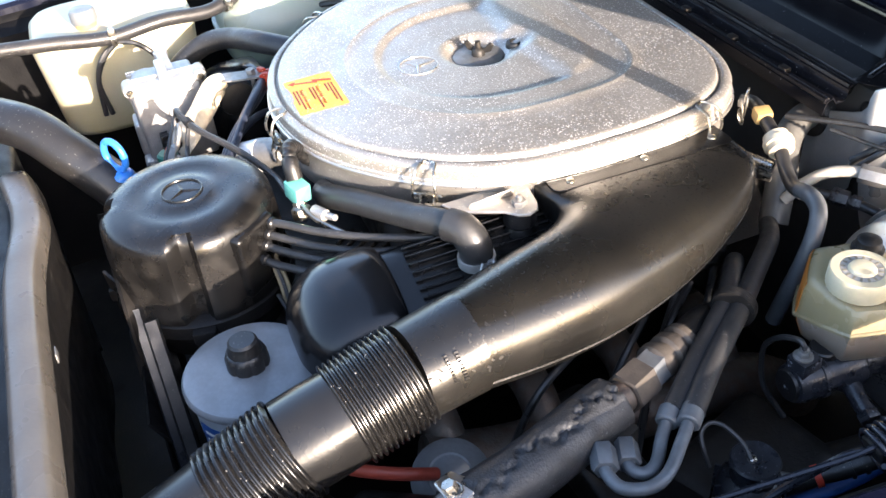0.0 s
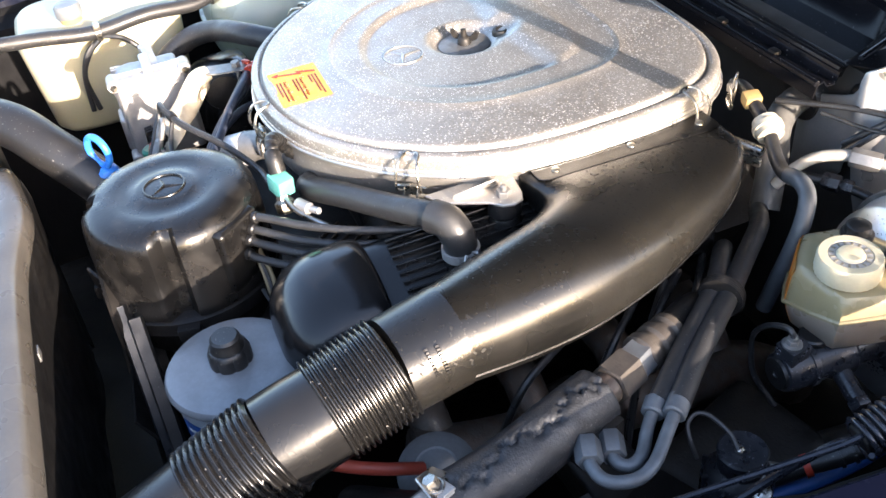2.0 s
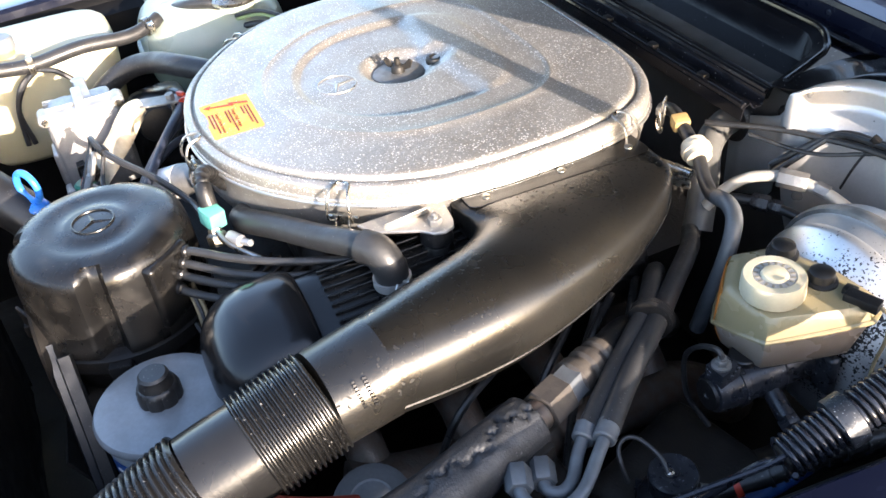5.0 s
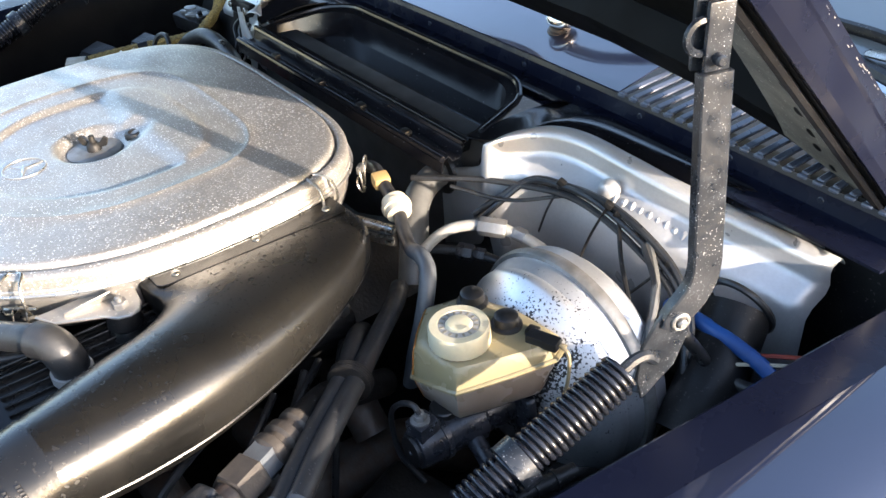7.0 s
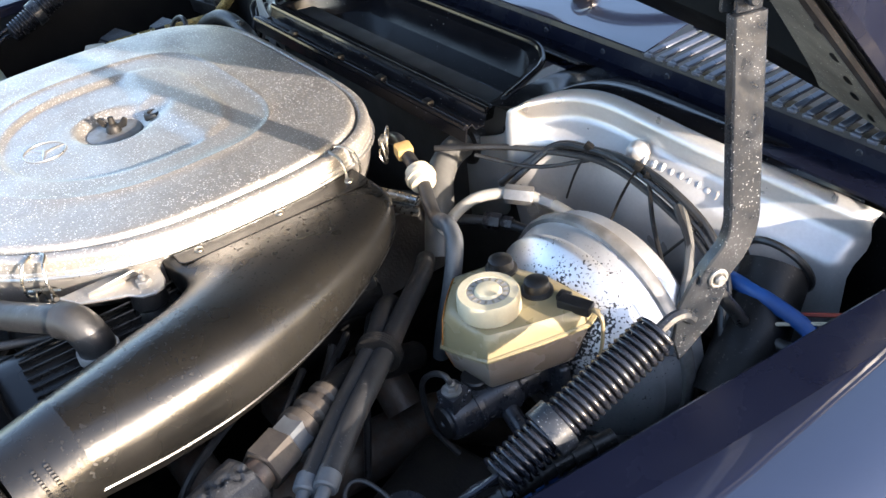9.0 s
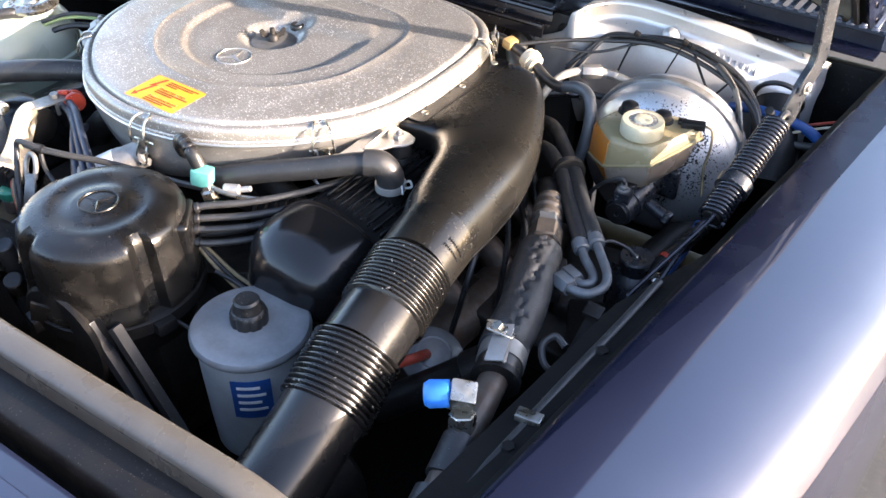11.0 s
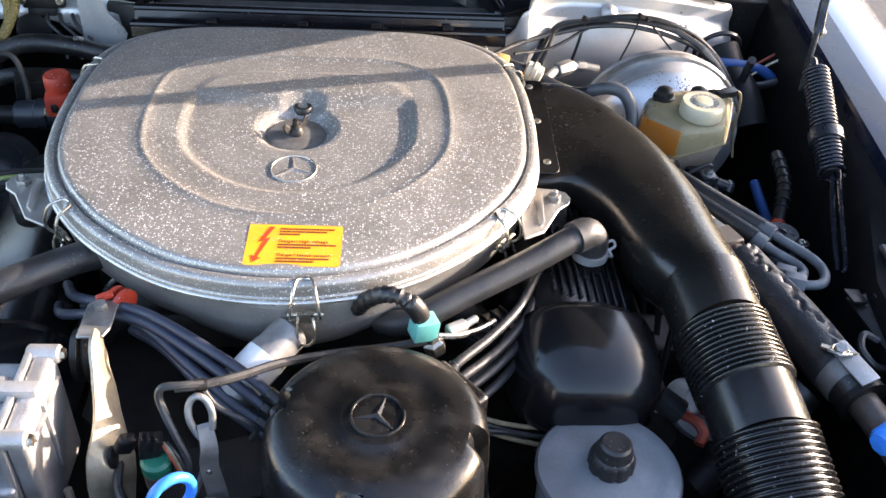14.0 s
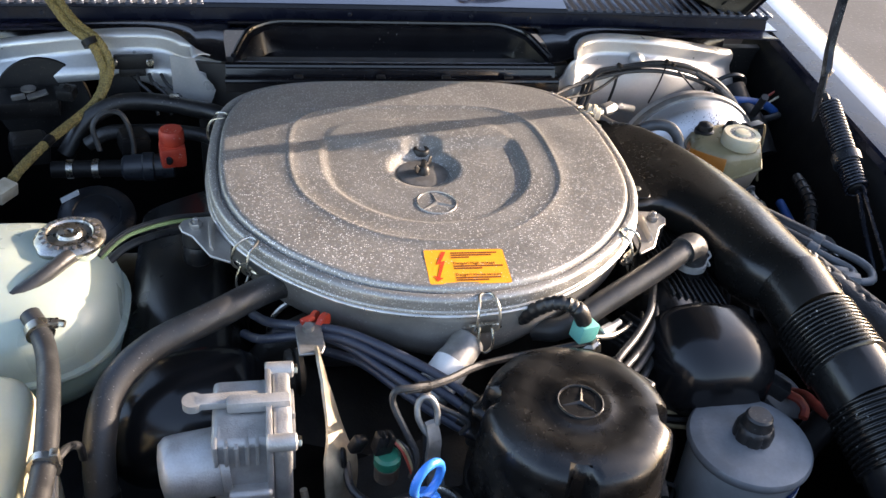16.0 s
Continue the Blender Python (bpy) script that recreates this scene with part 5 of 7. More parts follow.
solid("flange", loft([rsec(1.0, 0.7895, 1.0, 0.33), rsec(1.035, 0.7905, 1.035, 0.33), rsec(1.035, 0.7930, 1.035, 0.33), rsec(1.0, 0.7940, 1.0, 0.33)]), AMBER, res, "welded flange", 30)
solid("upper_shell", loft([rsec(0.98, 0.7932, 0.98, 0.33), rsec(0.97, 0.799, 0.97, 0.30), rsec(0.93, 0.825, 0.93, 0.10), rsec(0.86, 0.834, 0.86, 0.05), rsec(0.70, 0.838), rsec(0.3, 0.8395)]), AMBER, res, "sun-yellowed upper shell", 50)
side = [[rsec(k + 0.0045, z, k + 0.0045, m)[i % 40] for k, z, m in ((0.984, 0.7942, 0.33), (0.980, 0.796, 0.32), (0.9735, 0.799, 0.30), (0.9335, 0.825, 0.10), (0.9, 0.8305, 0.07))] for i in range(-2, 9)]
solid("stain", sheet(side, 0.0006), FLUID, res, "orange fluid stain")
side = [[rsec(k + 0.006, z, q + 0.006, m)[i % 40] for k, q, z, m in ((0.95, 0.97, 0.7895, 0.33), (0.93, 0.96, 0.784, 0.28), (0.80, 0.86, 0.766, 0.12))] for i in range(-2, 9)]
solid("stain", sheet(side, 0.0006), FLUID, res, "orange fluid stain")
solid("neck", rod((0.525, 0.101, 0.832), (0.525, 0.101, 0.848), 0.0255, 32), AMBER, res)
cap = solid("cap", lathe([(0.0290, 0.840), (0.0296, 0.842), (0.0290, 0.858), (0.0275, 0.8605), (0.020, 0.8605), (0.0195, 0.8595), (0.013, 0.8595), (0.011, 0.8625), (0.006, 0.8635), (0.0, 0.8635)], Matrix.Translation((0.525, 0.101, 0)), 60, lambda a, h: 1 - 0.018 * (math.cos(30 * a) > 0) if h < 0.856 else 1), AMBERCAP, res, "knurled cap with a raised letter ring")
solid("print_ring", lathe([(0.0130, 0.8597), (0.0132, 0.8600), (0.0192, 0.8600), (0.0194, 0.8597)], Matrix.Translation((0.525, 0.101, 0)), 48), PRINT, cap, "worn grey print ring")
for k in range(16):
    a = 2 * math.pi * k / 16
    solid("letter_bar", box((0.525 + 0.0165 * math.cos(a), 0.101 + 0.0165 * math.sin(a), 0.860), (0.0042, 0.0022, 0.0006), (0, 0, math.degrees(a)), 0.0002, 1), LETTER, cap)
for x, y in ((0.486, 0.147), (0.535, 0.149)):
    solid("rubber_plug", lathe([(0.014, 0.832), (0.016, 0.836), (0.0155, 0.841), (0.0125, 0.8425), (0.0125, 0.846), (0.0115, 0.8505), (0.008, 0.853), (0.0, 0.8535)], Matrix.Translation((x, y, 0)), 22), RUBBER, res, "black rubber plug")
solid("level_plug", join(box((0.577, 0.158, 0.8415), (0.032, 0.014, 0.010), (0, 0, 20), 0.002), box((0.560, 0.160, 0.840), (0.012, 0.012, 0.008), (0, 0, 20), 0.002)), RUBBER, res, "black level sensor plug")
solid("sensor_wire", tube([(0.592, 0.164, 0.842), (0.602, 0.166, 0.835), (0.605, 0.163, 0.81), (0.603, 0.158, 0.78), (0.61, 0.15, 0.74)], 0.0019, 8, 5), YELLOWW, res, "tan sensor wire")

# ---- wiring over the right-hand panel ----
loom = thing("wiring_loom", "black wiring loom tied along the silver panel", "wiring", (0.45, 0.33, 0.8))
W = [(0.235, 0.262, 0.842), (0.300, 0.312, 0.846), (0.360, 0.338, 0.850), (0.408, 0.348, 0.857), (0.450, 0.344, 0.865), (0.490, 0.338, 0.867), (0.535, 0.334, 0.858), (0.580, 0.330, 0.838), (0.615, 0.315, 0.812), (0.64, 0.29, 0.78)]
for i, (dx, dy, dz, r) in enumerate(((0, 0, 0, 0.0035), (0.004, -0.006, -0.004, 0.003), (-0.003, 0.004, -0.008, 0.0028), (0.002, -0.010, -0.010, 0.0032))):
    j = i * 1.7
    solid("wire", tube([(x + dx + 0.003 * math.sin(j + k), y + dy, z + dz + 0.003 * math.cos(2 * j + k)) for k, (x, y, z) in enumerate(W if i == 3 else [(0.318, 0.282, 0.800), (0.338, 0.308, 0.828)] + W[2:])], r * 1.2, 8, 5), WIRE if i != 3 else GREYRUB, loom)
solid("wire", tube([(0.29, 0.27, 0.835), (0.35, 0.305, 0.828), (0.40, 0.335, 0.842), (0.43, 0.345, 0.856)], 0.0025, 8, 5), WIRE, loom)
for a, b in (((0.405, 0.342, 0.860), (0.388, 0.322, 0.795)), ((0.487, 0.332, 0.872), (0.462, 0.318, 0.80)), ((0.500, 0.334, 0.865), (0.560, 0.29, 0.81)), ((0.575, 0.33, 0.842), (0.545, 0.305, 0.80))):
    A, B = Vector(a), Vector(b)
    solid("cable_tie", tube([a, tuple(A.lerp(B, 0.5) + Vector((0, -0.004, 0.0))), b], 0.0024, 6, 4, flat=0.5), BLACK, loom, "black cable tie")
    solid("tie_head", box(a, (0.010, 0.008, 0.008), (0, 30, 20), 0.002), BLACK, loom)
for i in range(2):
    solid("loom_drop", tube([(0.545, 0.332 - 0.006 * i, 0.852), (0.585, 0.30, 0.835), (0.612, 0.26, 0.81), (0.625 + 0.008 * i, 0.225, 0.775)], 0.0045, 8, 5), WIRE if i else PIPEGREY, loom)

# ---- pipes and hoses at the back right ----
hh = thing("heater_hose", "grey rubber elbow hose entering a bulkhead grommet", "heater hose", (0.25, 0.26, 0.78))
solid("hose", tube([(0.205, 0.326, 0.802), (0.222, 0.285, 0.806), (0.25, 0.245, 0.803), (0.285, 0.215, 0.785), (0.31, 0.19, 0.74)], 0.0175, 16, 5), PIPEGREY, hh)
solid("grommet", lathe([(0.018, -0.006), (0.030, -0.004), (0.033, 0.002), (0.033, 0.012)], Matrix.Translation((0.207, 0.318, 0.802)) @ axes((0, 1, 0)), 28), RUBBER, hh, "black bulkhead grommet")
vh = thing("vacuum_line", "black vacuum line with a cream check valve", "vacuum line", (0.3, 0.18, 0.84))
solid("line", tube([(0.205, 0.212, 0.850), (0.235, 0.203, 0.861), (0.263, 0.193, 0.861), (0.305, 0.183, 0.850), (0.340, 0.168, 0.838), (0.365, 0.158, 0.836), (0.385, 0.152, 0.842)], 0.0078, 12, 5), WIRE, vh)
solid("grey_end", tube([(0.380, 0.153, 0.842), (0.405, 0.146, 0.851), (0.425, 0.138, 0.848), (0.437, 0.126, 0.830), (0.440, 0.115, 0.80), (0.437, 0.106, 0.765), (0.43, 0.10, 0.72)], 0.0088, 12, 5), HOSEBLUE, vh, "grey rubber end piece")
solid("check_valve", lathe([(0.009, -0.013), (0.0145, -0.011), (0.0150, -0.004), (0.0172, -0.003), (0.0172, 0.003), (0.0150, 0.004), (0.0145, 0.011), (0.009, 0.013)], Matrix.Translation((0.305, 0.183, 0.850)) @ axes((0.9, -0.28, -0.3)), 20), WHITEPL, vh, "cream plastic check valve")
solid("clip", box((0.262, 0.192, 0.863), (0.018, 0.020, 0.016), (0, 10, -15), 0.004), TAN, vh, "beige hose clip")
fp = thing("fuel_pipe", "silver pipe with a hexagonal union", "pipe", (0.36, 0.26, 0.78))
solid("pipe", tube([(0.315, 0.195, 0.775), (0.325, 0.215, 0.800), (0.335, 0.235, 0.812), (0.350, 0.256, 0.815), (0.367, 0.273, 0.814), (0.40, 0.288, 0.808), (0.425, 0.296, 0.800)], 0.0066, 12, 5), CREAMPIPE, fp, "cream painted pipe")
solid("union", hexagon((0.354, 0.260, 0.8146), (0.380, 0.280, 0.8124), 0.0112), GALV, fp, "hexagonal union")
solid("nut", hexagon((0.388, 0.284, 0.811), (0.402, 0.290, 0.808), 0.0085), GALV, fp)
f2 = thing("fuel_pipe", "dark lower pipe with a plated union", "pipe", (0.36, 0.25, 0.76))
solid("pipe", tube([(0.29, 0.20, 0.775), (0.33, 0.225, 0.785), (0.37, 0.25, 0.785), (0.42, 0.27, 0.775), (0.46, 0.28, 0.75)], 0.006, 10, 5), WIRE, f2)
solid("union", join(hexagon((0.345, 0.235, 0.787), (0.362, 0.245, 0.7864), 0.010), hexagon((0.364, 0.2465, 0.7863), (0.374, 0.2525, 0.786), 0.008)), CASTBLACK, f2)
al = thing("throttle_rod", "bright metal rod beside the air cleaner", "rod", (0.3, 0.15, 0.82))
solid("rod", rod((0.268, 0.138, 0.838), (0.322, 0.166, 0.834), 0.006, 12), STEEL, al)
solid("lever", box((0.30, 0.150, 0.822), (0.055, 0.006, 0.010), (0, 0, 27), 0.002), STEEL, al)

# blue hose through the wing; a black pipe stands in for the dark hole behind it
bh = thing("blue_hose", "blue corrugated hose crossing to the wing", "hose", (0.67, 0.3, 0.79))
solid("hose", tube([(0.575, 0.335, 0.788), (0.60, 0.330, 0.797), (0.63, 0.325, 0.801), (0.67, 0.326, 0.797), (0.702, 0.328, 0.787), (0.728, 0.327, 0.768)], 0.0080, 12, 4), BLUEHOSE, bh)
dk = thing("dark_hole_pipe", "black pipe standing in for the dark hole at the wing", "air pipe", (0.65, 0.3, 0.74))
solid("pipe", tube([(0.635, 0.37, 0.80), (0.645, 0.34, 0.775), (0.66, 0.30, 0.755), (0.67, 0.26, 0.72)], 0.034, 20, 5), BLACK, dk)
solid("mouth", ring((0.634, 0.372, 0.802), (0.1, -1, -0.4), 0.036, 0.004), RUBBER, dk)
cb = thing("cable_plug", "amber plug on a black cable by the wing", "plug", (0.69, 0.24, 0.76))
solid("cable", tube([(0.648, 0.262, 0.84), (0.654, 0.285, 0.805), (0.660, 0.298, 0.782), (0.688, 0.308, 0.772), (0.722, 0.315, 0.776)], 0.0065, 10, 5), WIRE, cb)
solid("plug", rod((0.645, 0.308, 0.760), (0.672, 0.323, 0.758), 0.012, 14), TAN, cb)
rw = thing("ground_strap", "thin red and white wires over the wing ledge", "wire", (0.72, 0.33, 0.8))
solid("red_wire", tube([(0.66, 0.32, 0.785), (0.70, 0.345, 0.794), (0.738, 0.370, 0.800)], 0.0022, 6, 4), REDHOSE, rw)
solid("white_wire", tube([(0.67, 0.31, 0.785), (0.71, 0.335, 0.795), (0.742, 0.350, 0.802)], 0.0020, 6, 4), WHITEPL, rw)

# ---- hoses and plugs in front of the air cleaner ----
ph = thing("breather_hose", "dull black breather hose ending in an elbow", "breather hose", (0.24, -0.25, 0.84))
solid("hose", tube([(0.095, -0.285, 0.822), (0.125, -0.299, 0.834), (0.185, -0.272, 0.850), (0.246, -0.241, 0.862), (0.290, -0.217, 0.872), (0.312, -0.203, 0.871), (0.321, -0.197, 0.856), (0.322, -0.196, 0.834)], 0.0142, 16, 6), GREYRUB, ph)
solid("elbow", tube([(0.296, -0.213, 0.8725), (0.312, -0.203, 0.8715), (0.3215, -0.197, 0.857), (0.322, -0.196, 0.846)], 0.0175, 16, 5), GREYRUB, ph, "swollen rubber elbow")
solid("clamp", join(band((0.322, -0.196, 0.8405), (0, 0, 1), 0.0180, 0.009, 0.0016), tube([(0.338, -0.190, 0.846), (0.346, -0.188, 0.851), (0.350, -0.190, 0.845), (0.343, -0.195, 0.843)], 0.0016, 6, 4), tube([(0.336, -0.194, 0.846), (0.341, -0.198, 0.838), (0.345, -0.202, 0.840), (0.340, -0.197, 0.847)], 0.0016, 6, 4)), CAST, ph, "spring wire clamp")
solid("stub", rod((0.322, -0.196, 0.818), (0.322, -0.196, 0.838), 0.0185, 18), PLASTIC, ph)

tc = thing("sensor_connector", "teal plug with a ribbed black boot", "connector", (0.13, -0.33, 0.83))
solid("boot", tube([(0.072, -0.300, 0.850), (0.080, -0.312, 0.872), (0.096, -0.322, 0.890), (0.112, -0.328, 0.893), (0.126, -0.331, 0.884), (0.133, -0.331, 0.870)], 0.0076, 12, 8, rfun=lambda u: 1 + (0.14 if int(u * 26) % 2 else -0.06) * (u < 0.72) + (0.25 * (u >= 0.72))), RUBBER, tc, "ribbed rubber boot", 60)
solid("plug", box((0.136, -0.331, 0.857), (0.024, 0.020, 0.022), (0, 8, 20), 0.002), TEAL, tc, "teal plastic plug")
solid("sensor", lathe([(0.011, 0.0), (0.0115, 0.004), (0.0115, 0.012), (0.008, 0.015), (0.008, 0.02)], Matrix.Translation((0.149, -0.333, 0.828)) @ axes((-0.3, 0, 1)), 6), STEEL, tc, "plated sensor hexagon")
solid("lever", tube([(0.150, -0.332, 0.846), (0.172, -0.325, 0.840), (0.196, -0.306, 0.832), (0.210, -0.292, 0.828)], 0.0032, 8, 4), STEEL, tc, "bright wire lever")
solid("joint", join(rod((0.160, -0.322, 0.842), (0.178, -0.312, 0.842), 0.007, 12), rod((0.176, -0.313, 0.842), (0.190, -0.304, 0.844), 0.004, 10)), CAST, tc, "plated ball joint")
inj = thing("fuel_rail", "dark fuel rail with plated pipe ends", "fuel rail", (0.2, -0.26, 0.79))
solid("block", box((0.205, -0.285, 0.802), (0.055, 0.035, 0.022), (0, 0, 35), 0.003), BLACK, inj)
for i in range(5):
    solid("rib", box((0.188 + 0.010 * i, -0.298 + 0.007 * i, 0.815), (0.003, 0.032, 0.006), (0, 0, 35), 0.001, 1), BLACK, inj)
solid("plate", box((0.222, -0.296, 0.800), (0.030, 0.020, 0.003), (0, -10, 35), 0.001), CAST, inj)
solid("pipe", tube([(0.160, -0.368, 0.800), (0.198, -0.335, 0.805), (0.230, -0.288, 0.810), (0.25, -0.24, 0.81)], 0.005, 10, 5), WIRE, inj)

# ignition leads, one thing for each lead
LEADS = (((0.160, -0.372, 0.842), (0.172, -0.360, 0.844), (0.202, -0.328, 0.842), (0.234, -0.286, 0.841), (0.254, -0.243, 0.838), (0.270, -0.207, 0.836), (0.285, -0.17, 0.825)),
         ((0.164, -0.378, 0.832), (0.178, -0.366, 0.832), (0.209, -0.334, 0.829), (0.241, -0.290, 0.828), (0.260, -0.246, 0.827), (0.276, -0.208, 0.826), (0.29, -0.17, 0.815)),
         ((0.168, -0.384, 0.822), (0.182, -0.372, 0.820), (0.212, -0.340, 0.817), (0.244, -0.298, 0.816), (0.266, -0.254, 0.818), (0.284, -0.214, 0.82), (0.30, -0.17, 0.81)),
         ((0.172, -0.390, 0.808), (0.187, -0.378, 0.805), (0.216, -0.346, 0.803), (0.242, -0.306, 0.803), (0.258, -0.262, 0.803), (0.27, -0.21, 0.80)),
         ((0.005, -0.395, 0.822), (-0.025, -0.375, 0.836), (-0.075, -0.345, 0.850), (-0.125, -0.315, 0.856), (-0.165, -0.298, 0.852), (-0.205, -0.272, 0.838), (-0.225, -0.235, 0.82)),
         ((0.000, -0.402, 0.812), (-0.030, -0.383, 0.826), (-0.080, -0.350, 0.842), (-0.125, -0.322, 0.850), (-0.165, -0.305, 0.846), (-0.215, -0.285, 0.826), (-0.235, -0.245, 0.80)),
         ((-0.004, -0.408, 0.802), (-0.035, -0.392, 0.814), (-0.082, -0.358, 0.832), (-0.128, -0.318, 0.842), (-0.166, -0.296, 0.842), (-0.20, -0.268, 0.822)),
         ((0.006, -0.415, 0.790), (-0.025, -0.402, 0.802), (-0.07, -0.37, 0.818), (-0.11, -0.33, 0.825), (-0.15, -0.29, 0.81)))
for i, p in enumerate(LEADS):
    ob = thing("ignition_lead", "black ignition lead from the distributor" if i < 4 else "blue-black ignition lead clipped to a bracket", "ignition lead", p[0], "ignition leads")
    solid("cable", tube(p, 0.0046 if i < 4 else 0.0052, 10, 6), GREYRUB if i < 4 else LEAD, ob)
    a, b = Vector(p[0]), Vector(p[1])
    solid("boot", rod(tuple(a), tuple(a.lerp(b, 0.4)), 0.0068, 12), RUBBER, ob)

wt = thing("regulator", "grey metal regulator tube with a white label", "regulator", (-0.02, -0.34, 0.80))
A, B = Vector((-0.048, -0.378, 0.806)), Vector((0.014, -0.312, 0.840))
solid("body", lathe([(0.010, 0), (0.018, 0.003), (0.0205, 0.008), (0.0205, 0.060), (0.019, 0.066), (0.019, 0.09), (0.012, 0.095)], between(tuple(A), tuple(B)), 24), GALV, wt)
lb = solid("label", band(tuple(A.lerp(B, 0.40)), tuple(B - A), 0.0206, 0.032, 0.0004), WHITE, wt, "white paper label")
m = between(tuple(A), tuple(B))
for i in range(8):
    a = radians(200 + 9 * i)
    solid("text_bar", place(box((0.0213 * math.cos(a), 0.0213 * math.sin(a), 0.040), (0.0006, 0.0016, 0.012 if i % 3 else 0.02), (0, 0, math.degrees(a)), 0), m), BARINK, lb)

wl = thing("sensor_loom", "grey-black sensor wires tied in a thin loom", "wiring", (0, -0.38, 0.84))
solid("wire", tube([(0.140, -0.335, 0.842), (0.100, -0.338, 0.836), (0.052, -0.344, 0.834), (0.005, -0.372, 0.850), (-0.030, -0.402, 0.864), (-0.058, -0.418, 0.871), (-0.078, -0.424, 0.874)], 0.0042, 8, 6), GREYRUB, wl)
solid("wire", tube([(-0.055, -0.417, 0.872), (-0.072, -0.424, 0.877), (-0.088, -0.426, 0.876), (-0.090, -0.430, 0.862), (-0.078, -0.445, 0.838), (-0.068, -0.455, 0.815), (-0.072, -0.462, 0.79)], 0.0036, 8, 6), GREYRUB, wl)
solid("wire", tube([(-0.058, -0.417, 0.868), (-0.045, -0.425, 0.852), (-0.025, -0.430, 0.842), (-0.012, -0.430, 0.828), (-0.018, -0.428, 0.812)], 0.0028, 8, 6), GREYRUB, wl)
solid("tape", band((-0.058, -0.417, 0.8705), (-0.9, -0.3, 0.2), 0.0048, 0.010, 0.001, 12), BLACK, wl)

lf = thing("lifting_eye", "flat zinc lifting eye standing beside the distributor", "bracket", (-0.04, -0.45, 0.7))
stem = smooth_path([(-0.053, -0.441, 0.846), (-0.050, -0.450, 0.828), (-0.051, -0.455, 0.808), (-0.046, -0.461, 0.775), (-0.043, -0.466, 0.735), (-0.042, -0.468, 0.69)], 5)
rows = []
for i, p in enumerate(stem):
    u = i / (len(stem) - 1)
    k, q = 0.0065 + 0.004 * u, Vector((0.93, 0.36, 0))
    nn = Vector((0.36, -0.93, -0.3)).normalized()
    rows.append([tuple(p + q * k + nn * 0.0022), tuple(p - q * k + nn * 0.0022), tuple(p - q * k - nn * 0.0022), tuple(p + q * k - nn * 0.0022)])
solid("strap", loft(rows), GALV, lf, "flat zinc strap")
solid("eye", tube([(-0.047, -0.441, 0.842), (-0.047, -0.435, 0.856), (-0.052, -0.430, 0.866), (-0.060, -0.429, 0.869), (-0.066, -0.432, 0.862), (-0.066, -0.438, 0.850), (-0.060, -0.443, 0.838), (-0.054, -0.446, 0.832)], 0.0032, 10, 5), GALV, lf, "rounded top loop")
solid("hole_bush", rod((-0.051, -0.4505, 0.806), (-0.0525, -0.459, 0.803), 0.0035, 12), STEEL, lf)

st = thing("lead_bracket", "yellowed steel bracket with a red lead clip", "bracket", (-0.15, -0.36, 0.70))
P = [(-0.160, -0.352, 0.866), (-0.1575, -0.364, 0.862), (-0.154, -0.378, 0.849), (-0.149, -0.394, 0.831), (-0.144, -0.415, 0.813), (-0.141, -0.432, 0.800), (-0.140, -0.446, 0.778), (-0.141, -0.455, 0.74), (-0.145, -0.46, 0.68)]
rows = []
Q = smooth_path(P, 4)
for i, p in enumerate(Q):
    u = i / (len(Q) - 1)
    k = 0.010 + 0.006 * min(1, u / 0.15) + 0.006 * max(0, min(1, (u - 0.45) / 0.2)) - 0.008 * max(0, (u - 0.75) / 0.25)
    d = (Q[min(i + 1, len(Q) - 1)] - Q[max(i - 1, 0)]).normalized()
    g = min(1.0, max(0.0, (u - 0.25) / 0.4))
    f = Vector((1, -0.12, 0.10)).lerp(Vector((0.62, -0.75, 0.20)), g)
    n = (f - d * d.dot(f)).normalized()
    w = d.cross(n)
    rows.append([tuple(p + w * k + n * 0.0015), tuple(p + w * k * 0.75 + n * 0.003), tuple(p - w * k * 0.75 + n * 0.003), tuple(p - w * k + n * 0.0015), tuple(p - w * k - n * 0.0015), tuple(p + w * k - n * 0.0015)])
solid("strap", loft(rows), GOLD, st)
solid("plate", prism([(-0.014, -0.032), (0.010, -0.032), (0.014, -0.020), (0.014, 0.020), (0.009, 0.026), (-0.009, 0.026), (-0.014, 0.020)], Matrix.Translation((-0.165, -0.326, 0.8605)) @ pose(0, 0, 0, -8, 0, 3), 0.003), GALV, st, "grey upper plate")
solid("plate_bolt", join(hexagon((-0.166, -0.314, 0.859), (-0.166, -0.315, 0.869), 0.0065), rod((-0.166, -0.314, 0.835), (-0.166, -0.314, 0.860), 0.003, 10)), GALV, st, "small plated bolt")
# Black disc stands in for the hole through the strap.
solid("strap_hole_disc", place(lathe([(0.0, 0.003), (0.008, 0.0028), (0.010, 0.001), (0.010, -0.002)], Matrix.Identity(4), 20), Matrix.Translation((-0.1375, -0.436, 0.797)) @ axes((1, -0.1, 0.1)) @ Matrix.Diagonal((0.9, 1.2, 1, 1))), BLACK, st, "black disc standing for the strap's hole")
solid("clip", join(band((-0.150, -0.296, 0.852), (-0.82, 0.5, 0.05), 0.0120, 0.006, 0.0022, 20), band((-0.160, -0.290, 0.852), (-0.82, 0.5, 0.05), 0.0110, 0.004, 0.0022, 20), box((-0.166, -0.300, 0.864), (0.016, 0.006, 0.006), (0, -10, 20), 0.0015)), RED, st, "red plastic clip")

# ---- cast actuator with its motor ----
act = thing("throttle_actuator", "cast silver actuator with a round motor", "actuator", (-0.24, -0.42, 0.74))
